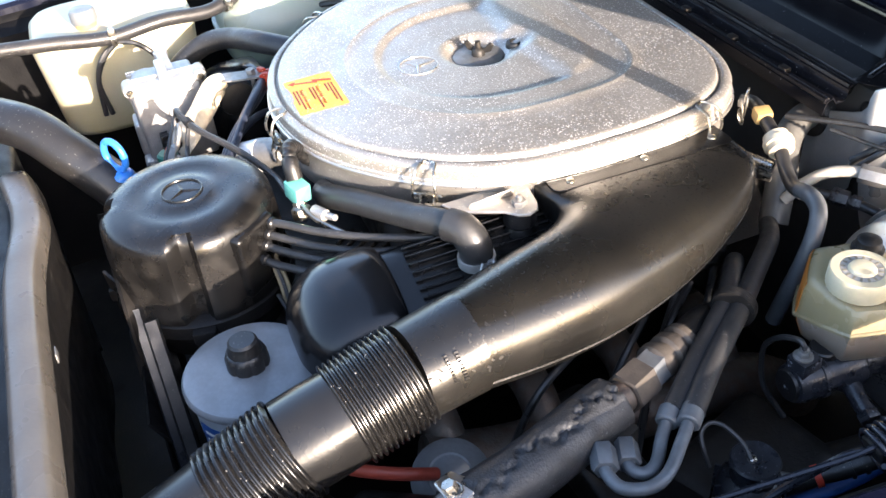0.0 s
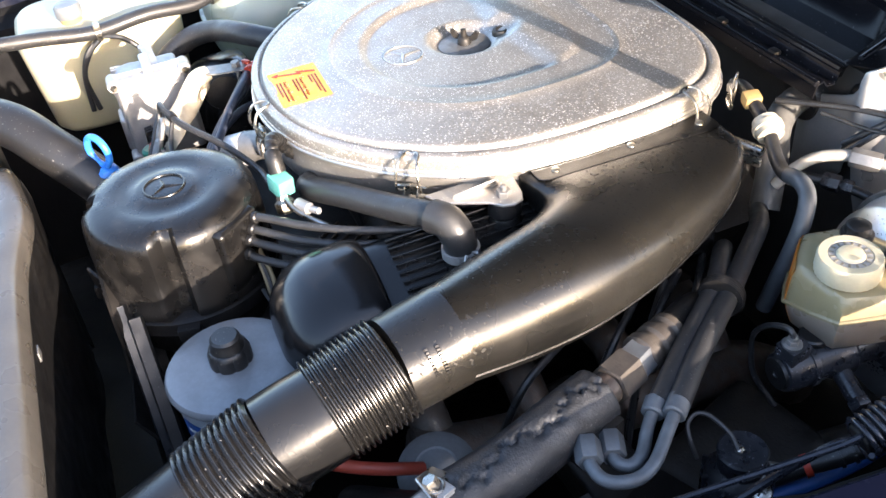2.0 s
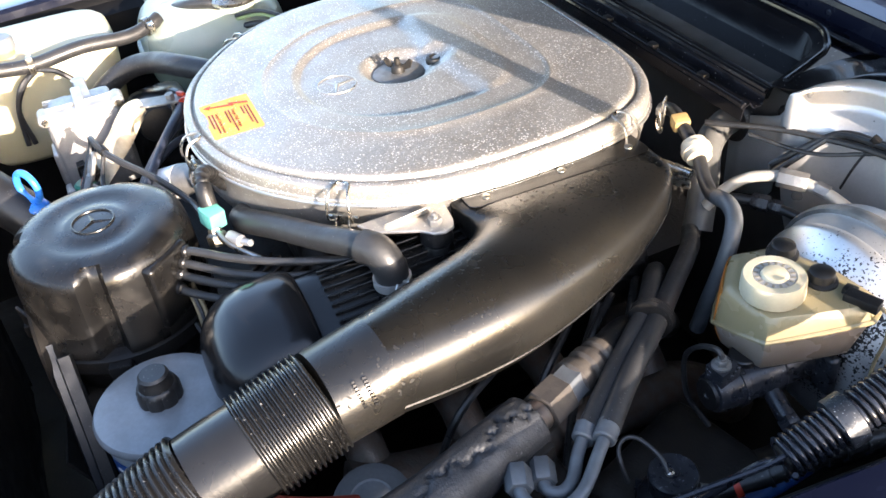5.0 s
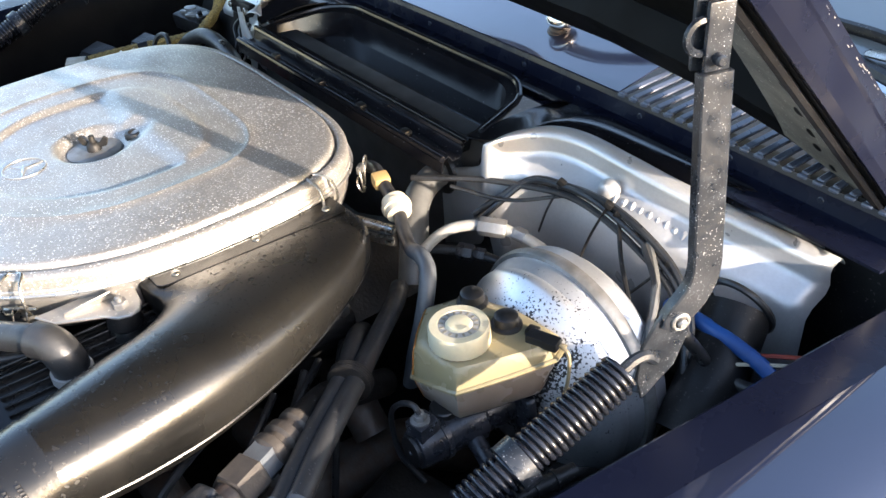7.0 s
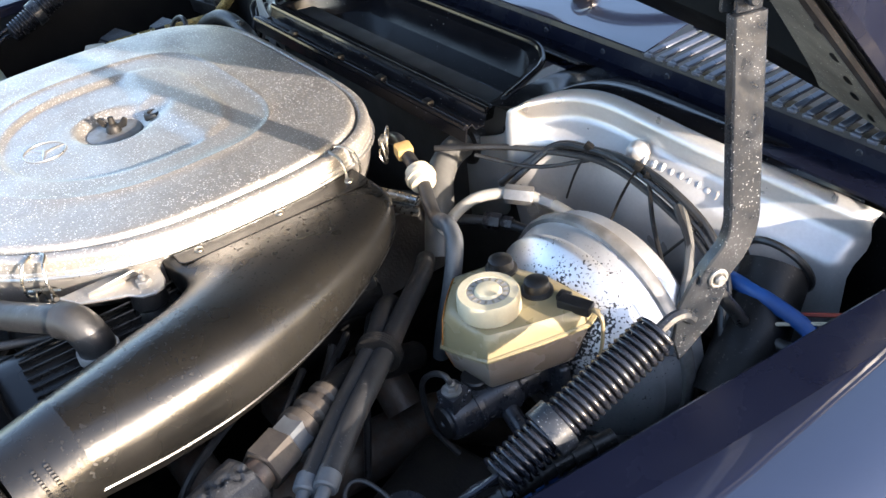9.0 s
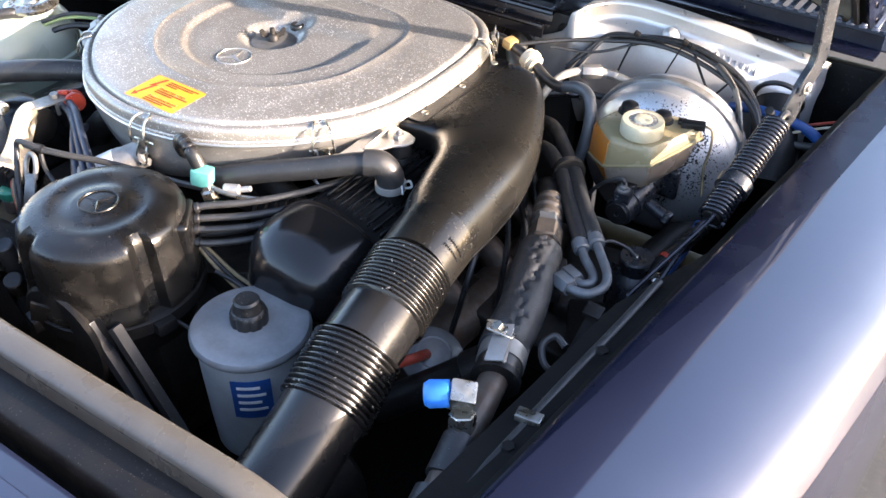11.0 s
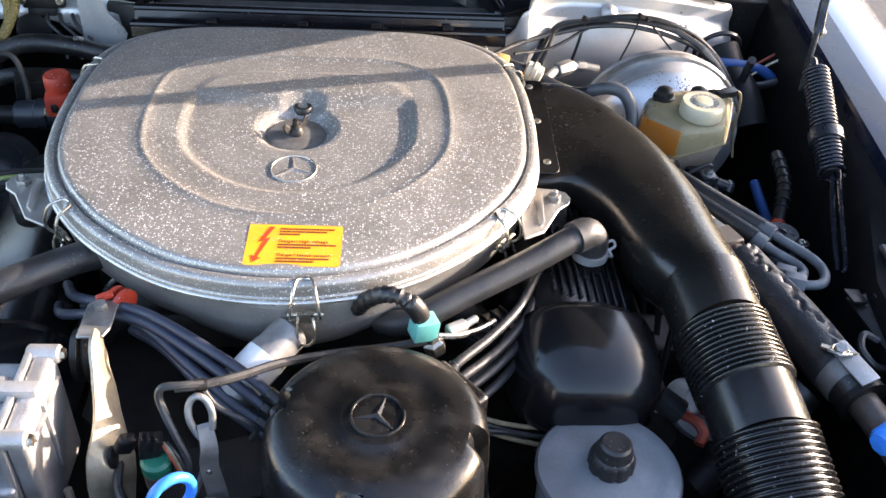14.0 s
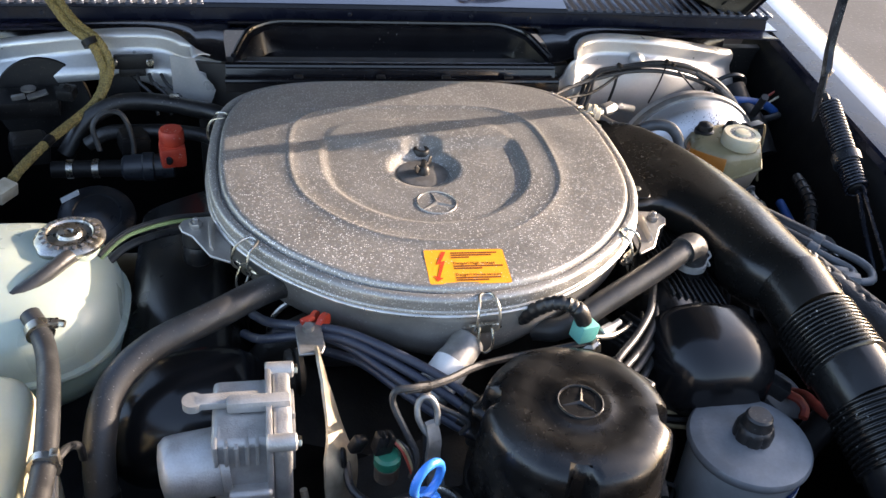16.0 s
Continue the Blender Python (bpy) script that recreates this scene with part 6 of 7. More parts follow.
solid("gear_case", box((-0.226, -0.404, 0.822), (0.060, 0.085, 0.118), bevel=0.008, seg=3), CAST, act, "cast gear case")
solid("cover", box((-0.191, -0.404, 0.826), (0.018, 0.094, 0.125), (0, 0, 0), 0.006, 3), CAST, act, "bolted side cover")
solid("joint_flange", box((-0.203, -0.404, 0.826), (0.006, 0.100, 0.132), bevel=0.002), CAST, act)
solid("motor", lathe([(0.016, 0.0), (0.026, 0.002), (0.0315, 0.008), (0.0325, 0.016), (0.0325, 0.055), (0.034, 0.056), (0.034, 0.064)], between((-0.306, -0.428, 0.829), (-0.240, -0.420, 0.833)), 32), CAST, act, "round motor can")
solid("ear", join(box((-0.2415, -0.3955, 0.886), (0.062, 0.015, 0.009), (0, 2, 3), 0.003), lathe([(0.004, -0.0045), (0.0098, -0.0045), (0.0098, 0.0045), (0.004, 0.0045)], Matrix.Translation((-0.273, -0.397, 0.8865)), 18)), CAST, act, "mounting ear")
for i in range(5):
    solid("rib", box((-0.214 - 0.0095 * i, -0.444, 0.868 - (0.002 if i == 2 else 0)), (0.0035, 0.014, 0.026), bevel=0.001), CAST, act)
solid("boss", box((-0.222, -0.450, 0.80), (0.042, 0.020, 0.050), bevel=0.006, seg=3), CAST, act)
solid("boss", box((-0.232, -0.440, 0.765), (0.05, 0.03, 0.035), bevel=0.006, seg=3), CAST, act)
for y, z in ((-0.452, 0.885), (-0.452, 0.770), (-0.357, 0.885)):
    lug = solid("lug", rod((-0.206, y, z), (-0.178, y, z), 0.0085, 14), CAST, act)
    solid("screw", hexagon((-0.180, y, z), (-0.174, y, z), 0.0055), STEEL, lug)
solid("pulley", lathe([(0.012, 0.0), (0.024, 0.002), (0.026, 0.008), (0.022, 0.011), (0.026, 0.014), (0.024, 0.019), (0.008, 0.022)], between((-0.186, -0.318, 0.842), (-0.166, -0.316, 0.842)), 24), GRIME, act, "dark drive pulley")
solid("link_rod", tube([(-0.172, -0.43, 0.79), (-0.166, -0.44, 0.75), (-0.168, -0.445, 0.70)], 0.004, 8, 4), GOLD, act)
solid("face_rib", join(box((-0.1805, -0.408, 0.838), (0.004, 0.005, 0.080), bevel=0.0015), box((-0.1805, -0.404, 0.868), (0.004, 0.070, 0.005), bevel=0.0015)), CAST, act, "raised rib on the cover")
solid("top_rib", box((-0.212, -0.404, 0.889), (0.060, 0.014, 0.014), bevel=0.004), CAST, act, "ribbed top lug")
act.location = Vector((-0.24, -0.42, 0.74)) + Vector((-0.006, -0.022, -0.017))

gs = thing("temperature_sender", "green and brown temperature sender with a black plug", "sender", (-0.10, -0.45, 0.74))
solid("body", lathe([(0.009, 0.0), (0.0125, 0.004), (0.013, 0.022), (0.010, 0.026)], Matrix.Translation((-0.096, -0.452, 0.780)), 20), RUST, gs)
solid("collar", lathe([(0.0125, 0.0), (0.0135, 0.002), (0.0135, 0.012), (0.0105, 0.015)], Matrix.Translation((-0.096, -0.452, 0.802)), 20), GREEN, gs, "green collar")
solid("plug", join(box((-0.100, -0.446, 0.826), (0.018, 0.014, 0.022), (0, 14, 15), 0.002), *[box((-0.107 + 0.006 * i, -0.449, 0.834), (0.002, 0.010, 0.016), (0, 14, 15), 0.0005) for i in range(3)], box((-0.124, -0.438, 0.818), (0.016, 0.012, 0.020), (10, 25, 25), 0.005, 3)), BLACK, gs, "black plug")
for i in range(3):
    solid("wire", tube([(-0.092 + 0.003 * i, -0.446, 0.830), (-0.082 + 0.003 * i, -0.455, 0.822), (-0.072 + 0.002 * i, -0.462, 0.795), (-0.068, -0.464, 0.765)], 0.0016, 6, 4), (REDHOSE, YELLOWW, WIRE)[i], gs)
rw2 = thing("harness_ring", "black cable loop lying round the sender", "cable", (-0.09, -0.45, 0.77))
solid("loop", tube([(-0.135, -0.43, 0.79), (-0.130, -0.462, 0.778), (-0.10, -0.482, 0.772), (-0.072, -0.478, 0.782), (-0.058, -0.455, 0.80), (-0.056, -0.44, 0.83)], 0.0042, 8, 5), WIRE, rw2)

dip = thing("dipstick", "bright blue dipstick ring on a black tube", "dipstick", (-0.068, -0.513, 0.78))
solid("handle", tube([(-0.068 + 0.0175 * math.cos(radians(a)) * 0.8, -0.513 + 0.0175 * math.cos(radians(a)) * 0.6, 0.847 + 0.020 * math.sin(radians(a))) for a in range(0, 360, 30)], 0.0045, 10, 3, True), BLUEPL, dip, "blue plastic ring")
solid("collar", lathe([(0.006, 0.826), (0.013, 0.823), (0.0155, 0.819), (0.0155, 0.816), (0.010, 0.812), (0.008, 0.80)], Matrix.Translation((-0.068, -0.513, 0)), 20), BLUEPL, dip)
solid("tube", rod((-0.068, -0.513, 0.68), (-0.068, -0.513, 0.808), 0.009, 14), RUBBER, dip)

rh = thing("radiator_hose", "thick black radiator hose rising to the front", "radiator hose", (-0.12, -0.58, 0.74))
solid("hose", tube([(-0.03, -0.475, 0.742), (-0.060, -0.505, 0.778), (-0.085, -0.535, 0.812), (-0.115, -0.570, 0.845), (-0.155, -0.605, 0.868), (-0.21, -0.66, 0.875)], 0.029, 20, 5), RUBBER, rh)
solid("clamp", band((-0.048, -0.492, 0.763), (-0.6, -0.6, 0.7), 0.0295, 0.012), STEEL, rh, "steel hose clamp")
th = thing("thermostat_housing", "grey cast thermostat housing with bolts", "thermostat housing", (0.0, -0.48, 0.70))
solid("housing", lathe([(0.045, 0.0), (0.047, 0.01), (0.036, 0.02), (0.032, 0.05), (0.026, 0.06)], between((0.005, -0.455, 0.705), (-0.045, -0.49, 0.758)), 24), GRIME, th)
solid("boss", rod((-0.035, -0.505, 0.745), (-0.030, -0.515, 0.795), 0.012, 14), GREYRUB, th, "dark grey stub")
solid("boss", rod((-0.012, -0.52, 0.735), (-0.006, -0.53, 0.760), 0.012, 14), GRIME, th, "grimy stub")

# ---- left side: hose, tanks ----
lh = thing("air_hose", "curved black hose from under the air cleaner", "air hose", (-0.32, -0.32, 0.72))
solid("hose", tube([(-0.165, -0.205, 0.842), (-0.205, -0.235, 0.857), (-0.262, -0.283, 0.862), (-0.325, -0.315, 0.850), (-0.362, -0.352, 0.832), (-0.374, -0.395, 0.800), (-0.374, -0.425, 0.75), (-0.370, -0.44, 0.69)], 0.0160, 18, 6), GREYRUB, lh)
solid("cuff", tube([(-0.374, -0.422, 0.757), (-0.372, -0.435, 0.72), (-0.369, -0.443, 0.68)], 0.0178, 18, 4), RUBBER, lh, "black rubber cuff")

tank = thing("expansion_tank", "milky white coolant tank with a metal pressure cap", "coolant tank", (-0.5, -0.19, 0.72))


def blob(c, h, e, z0, z1, n=40, k=14, top_in=0.0):
    """A rounded tank: plan is a superellipse, sides swell and close at top and bottom."""
    rows = []
    for j in range(k + 1):
        v = -1 + 2 * j / k
        z = c[2] + h[2] * v
        if z < z0 or z > z1:
            continue
        q = (1 - abs(v) ** 3.2) ** 0.5 if abs(v) < 1 else 0.02
        q = max(q, 0.02)
        r = []
        for i in range(n):
            a = 2 * math.pi * i / n
            x = math.copysign(abs(math.cos(a)) ** (2 / e), math.cos(a))
            y = math.copysign(abs(math.sin(a)) ** (2 / e), math.sin(a))
            r.append((c[0] + h[0] * q * x, c[1] + h[1] * q * y, z))
        rows.append(r)
    return loft(rows)


solid("upper_half", blob((-0.500, -0.190, 0.795), (0.128, 0.118, 0.088), 2.6, 0.795, 1), MILK, tank, "translucent upper half", 50)
solid("lower_half", blob((-0.500, -0.190, 0.795), (0.128, 0.118, 0.088), 2.6, 0, 0.796), COOLANT, tank, "greenish lower half with coolant", 50)
fr = [[(-0.500 + (0.128 + d) * math.copysign(abs(math.cos(a)) ** 0.77, math.cos(a)), -0.190 + (0.118 + d) * math.copysign(abs(math.sin(a)) ** 0.77, math.sin(a)), z) for a in [2 * math.pi * i / 40 for i in range(40)]] for d, z in ((-0.002, 0.791), (0.006, 0.792), (0.007, 0.795), (0.006, 0.798), (-0.002, 0.799))]
solid("seam", loft(fr), MILK, tank, "welded seam", 30)
solid("neck", lathe([(0.031, 0.862), (0.029, 0.872), (0.031, 0.876)], Matrix.Translation((-0.424, -0.157, 0)), 28), MILK, tank)
cp = solid("pressure_cap", lathe([(0.030, 0.872), (0.036, 0.8735), (0.0385, 0.877), (0.0385, 0.880), (0.034, 0.8845), (0.026, 0.886), (0.024, 0.884), (0.014, 0.884), (0.012, 0.8875), (0.005, 0.8885), (0.003, 0.887), (0.0, 0.887)], Matrix.Translation((-0.424, -0.157, 0)), 48, lambda a, h: 1 + 0.10 * max(0, math.cos(2 * (a - 0.9))) ** 12 if 0.873 < h < 0.8846 else 1), STEEL, tank, "stamped metal pressure cap")
for k in range(20):
    a = 2 * math.pi * k / 20
    solid("letter_bar", box((-0.424 + 0.030 * math.cos(a), -0.157 + 0.030 * math.sin(a), 0.8856), (0.005, 0.004, 0.0008), (0, 12, math.degrees(a)), 0.0002, 1), BARINK, cp)
oh = thing("overflow_hose", "thin rubber overflow hose on the coolant tank", "hose", (-0.47, -0.22, 0.85))
solid("hose", tube([(-0.418, -0.180, 0.872), (-0.424, -0.198, 0.878), (-0.445, -0.225, 0.874), (-0.480, -0.250, 0.862), (-0.525, -0.268, 0.855), (-0.60, -0.27, 0.85)], 0.0088, 12, 5), GREYRUB, oh)
ch = thing("coolant_hose", "black coolant hose clamped to the tank", "coolant hose", (-0.42, -0.45, 0.85))
solid("hose", tube([(-0.448, -0.275, 0.866), (-0.438, -0.292, 0.862), (-0.424, -0.33, 0.858), (-0.410, -0.40, 0.866), (-0.402, -0.48, 0.861), (-0.400, -0.56, 0.872), (-0.400, -0.64, 0.880), (-0.402, -0.72, 0.885)], 0.0108, 14, 5), GREYRUB, ch)
solid("clamp", join(band((-0.436, -0.296, 0.8615), (0.35, -0.85, -0.1), 0.0130, 0.010), box((-0.424, -0.292, 0.868), (0.014, 0.010, 0.008), bevel=0.002), hexagon((-0.418, -0.292, 0.868), (-0.411, -0.294, 0.868), 0.004)), STEEL, ch, "screw hose clamp")
solid("tie", join(band((-0.402, -0.475, 0.861), (0, -1, 0), 0.013, 0.008), box((-0.392, -0.475, 0.872), (0.008, 0.010, 0.012), bevel=0.002)), STEEL, ch, "metal strap")
for i in range(3):
    solid("wire", tube([(-0.400 + 0.004 * i, -0.475, 0.852), (-0.395, -0.50 + 0.004 * i, 0.835), (-0.392, -0.515, 0.80), (-0.39, -0.52 + 0.01 * i, 0.745)] if i < 2 else [(-0.398, -0.47, 0.854), (-0.390, -0.445, 0.848), (-0.385, -0.425, 0.828), (-0.386, -0.415, 0.80)], 0.004, 8, 5), WIRE, ch)

wb = thing("washer_bottle", "cream plastic washer bottle with a blue cap", "washer bottle", (-0.51, -0.47, 0.69))
solid("body", loft([[(-0.512 + hx * math.copysign(abs(math.cos(a)) ** 0.45, math.cos(a)), -0.472 + hy * math.copysign(abs(math.sin(a)) ** 0.45, math.sin(a)), z) for a in [2 * math.pi * i / 48 for i in range(48)]] for hx, hy, z in ((0.06, 0.09, 0.690), (0.075, 0.105, 0.692), (0.082, 0.114, 0.702), (0.088, 0.122, 0.78), (0.091, 0.127, 0.838), (0.088, 0.124, 0.852), (0.078, 0.114, 0.861), (0.05, 0.08, 0.865))]), CREAM, wb, "cream moulded body", 50)
solid("step", box((-0.44, -0.43, 0.735), (0.05, 0.07, 0.09), bevel=0.012, seg=3), CREAM, wb)
solid("neck", lathe([(0.016, 0.860), (0.016, 0.874)], Matrix.Translation((-0.462, -0.508, 0)), 20), TAN, wb, "amber neck ring")
solid("cap", lathe([(0.019, 0.872), (0.020, 0.875), (0.020, 0.888), (0.017, 0.892), (0.0, 0.893)], Matrix.Translation((-0.462, -0.508, 0)), 24), BLUEGREY, wb, "blue-grey cap")

# ---- right side: air conditioning line ----
acl = thing("air_conditioning_line", "foam-wrapped air conditioning line with brass fittings", "refrigerant line", (0.55, -0.25, 0.74))
solid("rear_pipe", lathe([(0.016, 0.0), (0.0185, 0.003), (0.0185, 0.010), (0.015, 0.013), (0.015, 0.018), (0.0195, 0.021), (0.0195, 0.030), (0.016, 0.033), (0.016, 0.038), (0.020, 0.041), (0.020, 0.050), (0.016, 0.054)], between((0.470, -0.046, 0.790), (0.490, -0.094, 0.792)), 20), OXIDE, acl, "ribbed crimp ferrule")
solid("back_hose", tube([(0.39, 0.09, 0.70), (0.42, 0.04, 0.74), (0.445, -0.005, 0.776), (0.472, -0.050, 0.790)], 0.016, 14, 5), RUBBER, acl)
solid("nut", hexagon((0.490, -0.092, 0.792), (0.500, -0.111, 0.794), 0.019), ZINC, acl)
solid("nut", hexagon((0.499, -0.109, 0.794), (0.511, -0.138, 0.794), 0.0215), OXIDE, acl, "brown oxidised hexagon fitting")
solid("pipe", rod((0.510, -0.135, 0.794), (0.527, -0.172, 0.792), 0.015, 16), RUST, acl)
fo = []
rng = random.Random(3)
P = smooth_path([(0.514, -0.150, 0.792), (0.527, -0.190, 0.792), (0.549, -0.255, 0.792), (0.562, -0.312, 0.792), (0.566, -0.325, 0.792)], 16)
for i, p in enumerate(P):
    d = (P[min(i + 1, len(P) - 1)] - P[max(i - 1, 0)]).normalized()
    s = d.cross(Vector((0, 0, 1))).normalized()
    u = s.cross(d)
    r = []
    for k in range(60):
        a = 2 * math.pi * k / 60
        q = (0.0275 if 0 < i < len(P) - 1 else 0.020) + rng.uniform(-0.0003, 0.0002)
        off = k - 16 - 2.0 * math.sin(i * 0.35) - 1.3 * math.sin(i * 1.3)
        if abs(off) < 0.9:
            q -= 0.0035
        elif abs(off) < 2.2:
            q += 0.0010 * rng.random()
        r.append(tuple(p + s * math.cos(a) * q + u * math.sin(a) * q))
    fo.append(r)
solid("foam_sleeve", loft(fo), FOAM, acl, "cracked black foam sleeve", 70)
solid("can", lathe([(0.021, 0.0), (0.024, 0.003), (0.025, 0.010), (0.025, 0.050), (0.023, 0.056), (0.018, 0.060)], between((0.561, -0.305, 0.792), (0.582, -0.368, 0.788)), 26), RUBBER, acl, "black rubber clamp sleeve")
solid("clamp_sheet", band((0.569, -0.330, 0.7905), (0.32, -0.94, -0.06), 0.0253, 0.026, 0.0012, 26), GALV, acl, "folded zinc clamp sheet")
solid("can_clip", place(prism(((-0.015, -0.012), (0.014, -0.015), (0.019, 0.010), (0.0, 0.022), (-0.017, 0.010)), Matrix.Identity(4), 0.003), Matrix.Translation((0.560, -0.322, 0.818)) @ pose(0, 0, 0, -20, 15, 20)), STEEL, acl, "bright folded clip")
solid("clamp_flap", join(box((0.5690, -0.338, 0.8185), (0.021, 0.054, 0.0025), (2, -14, 18), 0.001), box((0.5785, -0.334, 0.8125), (0.0025, 0.050, 0.016), (2, -14, 18), 0.001)), CAST, acl, "pale folded clamp flap")
solid("clip_bolt", join(hexagon((0.560, -0.324, 0.820), (0.558, -0.327, 0.829), 0.0065), ring((0.560, -0.324, 0.822), (0, 0, 1), 0.008, 0.0012)), STEEL, acl)
solid("band", band((0.579, -0.360, 0.788), (0.3, -0.94, -0.06), 0.025, 0.008, 0.002), BLACK, acl)
solid("pipe", tube([(0.578, -0.362, 0.788), (0.588, -0.410, 0.787), (0.594, -0.45, 0.782), (0.603, -0.50, 0.772), (0.615, -0.58, 0.755), (0.62, -0.68, 0.74)], 0.016, 16, 5), RUST, acl)
solid("ferrule", tube([(0.592, -0.445, 0.783), (0.60, -0.488, 0.775)], 0.019, 18, 3), GREYRUB, acl)
solid("ferrule", tube([(0.603, -0.505, 0.772), (0.61, -0.55, 0.762)], 0.0215, 18, 3), GREYRUB, acl)
sv = solid("service_valve", join(box((0.581, -0.428, 0.825), (0.026, 0.024, 0.026), (20, 10, 30), 0.003), hexagon((0.587, -0.436, 0.812), (0.590, -0.440, 0.792), 0.014)), STEEL, acl, "bright hexagon service valve")
solid("valve_cap", lathe([(0.009, 0.0), (0.014, 0.003), (0.0145, 0.022), (0.011, 0.027), (0.0, 0.028)], between((0.572, -0.432, 0.826), (0.545, -0.448, 0.823)), 24, lambda a, h: 1 - 0.05 * (math.cos(8 * a) > 0)), BLUEPL, sv, "bright blue valve cap")

hp = thing("oil_cooler_hose", "pair of grey hoses with aluminium bends", "hydraulic hose", (0.52, -0.05, 0.76))
for i, o in enumerate((Vector((0, 0, 0)), Vector((0.019, 0.008, 0.004)))):
    path = [(0.345, 0.150, 0.775), (0.385, 0.118, 0.792), (0.43, 0.065, 0.800), (0.475, 0.010, 0.803), (0.520, -0.050, 0.803), (0.560, -0.098, 0.801)]
    if i:
        path = [(0.352, 0.09, 0.70), (0.372, 0.088, 0.765), (0.405, 0.06, 0.795), (0.450, 0.018, 0.800), (0.500, -0.048, 0.799), (0.545, -0.105, 0.796)]
    oo = o if not i else Vector((0.004, -0.006, 0.0))
    solid("hose", tube([tuple(Vector(p) + oo) for p in path], 0.0105, 14, 5), GREYRUB, hp)
    if not i:
        bend = [(0.556, -0.094, 0.801), (0.580, -0.122, 0.799), (0.603, -0.150, 0.797), (0.609, -0.172, 0.796), (0.600, -0.192, 0.796), (0.582, -0.196, 0.796), (0.566, -0.190, 0.795)]
        nut = ((0.578, -0.195, 0.7955), (0.556, -0.186, 0.795))
    else:
        bend = [(0.545, -0.110, 0.796), (0.565, -0.132, 0.792), (0.585, -0.150, 0.789), (0.590, -0.164, 0.788), (0.582, -0.172, 0.788), (0.568, -0.170, 0.788)]
        nut = ((0.576, -0.172, 0.788), (0.555, -0.163, 0.788))
    solid("bend", tube(bend, 0.0058, 12, 5), ZINC, hp, "bent grey pipe")
    solid("nut", hexagon(*nut, 0.0118), ZINC, hp, "grey hexagon nut")
    solid("ferrule", rod(bend[0], tuple(Vector(bend[0]).lerp(Vector(bend[1]), 0.55)), 0.0105, 14), ZINC, hp)
solid("clip", join(band((0.4645, 0.0135, 0.8015), (0.6, -0.75, 0), 0.0195, 0.011, 0.002, 24), *[ring((0.4645 + 0.6 * q, 0.0135 - 0.75 * q, 0.8015), (0.6, -0.75, 0), 0.0215, 0.0009) for q in (-0.004, -0.0015, 0.0015, 0.004)]), BLACK, hp, "ribbed black hose clip")
mb = thing("hose_manifold", "dark manifold block the oil hoses screw into", "manifold", (0.54, -0.17, 0.76))
solid("block", box((0.545, -0.170, 0.776), (0.024, 0.050, 0.032), (0, 0, 20), 0.004), GRIME, mb)

# power steering pot and small dark parts by the wing
pot = thing("fluid_pot", "black round fluid pot with a thin wire", "fluid pot", (0.605, -0.062, 0.70))
solid("pot", lathe([(0.030, 0.68), (0.031, 0.70), (0.030, 0.735), (0.026, 0.741), (0.020, 0.746), (0.020, 0.757), (0.0215, 0.759), (0.0220, 0.766), (0.0205, 0.768), (0.006, 0.767), (0.005, 0.769), (0.0, 0.769)], Matrix.Translation((0.605, -0.062, 0)), 32), CASTBLACK, pot)
for k in range(5):
    solid("rib", box((0.605 + 0.031 * math.cos(2.2 + 0.75 * k), -0.062 + 0.031 * math.sin(2.2 + 0.75 * k), 0.715), (0.006, 0.003, 0.05), (0, 0, math.degrees(2.2 + 0.75 * k)), 0.001), CASTBLACK, pot)
solid("stud", rod((0.605, -0.066, 0.767), (0.605, -0.066, 0.773), 0.004, 10), STEEL, pot)
solid("wire", tube([(0.606, -0.068, 0.771), (0.5923, -0.0684, 0.780), (0.5743, -0.0759, 0.787), (0.567, -0.085, 0.787), (0.569, -0.094, 0.7806), (0.579, -0.0975, 0.772), (0.587, -0.095, 0.755)], 0.0022, 8, 5), GREYRUB, pot)
sc = thing("cross_screw", "bright cross-head screw beside the fluid pot", "screw", (0.6375, -0.0644, 0.735))
solid("head", lathe([(0.0085, 0.0), (0.0085, 0.003), (0.006, 0.0045), (0.0, 0.005)], Matrix.Translation((0.6375, -0.0644, 0.747)) @ axes((0, -0.4, 0.9)), 16), STEEL, sc)
solid("slot", join(box((0.6375, -0.0665, 0.7518), (0.010, 0.0016, 0.0012), (24, 0, 20), 0.0003), box((0.6375, -0.0665, 0.7518), (0.0016, 0.010, 0.0012), (24, 0, 20), 0.0003)), BLACK, sc)
solid("shank", rod((0.6375, -0.0644, 0.69), (0.6375, -0.0644, 0.748), 0.006, 10), GRIME, sc)
cp = thing("corrugated_pipe", "black corrugated pipe with an orange ring", "pipe", (0.62, -0.02, 0.7))
CP = [(0.612, -0.045, 0.722), (0.6182, -0.0315, 0.7274), (0.6255, -0.0078, 0.7378), (0.6342, 0.0122, 0.7461), (0.644, 0.0371, 0.7582), (0.652, 0.07, 0.765), (0.66, 0.12, 0.765)]
solid("pipe", tube(CP, 0.0085, 12, 5), RUBBER, cp)
CS = smooth_path(CP, 5)
for i in range(16, 30, 2):
    solid("rib", band(tuple(CS[i]), tuple(CS[i + 1] - CS[i - 1]), 0.0088, 0.0035, 0.0016, 16), RUBBER, cp)
solid("ring", band((0.6255, -0.0078, 0.7378), (0.3, 0.85, 0.35), 0.0088, 0.006, 0.0015, 18), RED, cp, "orange sealing ring")
solid("stub", rod((0.603, -0.0384, 0.732), (0.6165, -0.024, 0.7335), 0.004, 10), GALV, cp, "pale stub")
sg = thing("steering_box", "oily black steering box low beside the engine", "steering box", (0.53, -0.02, 0.5))
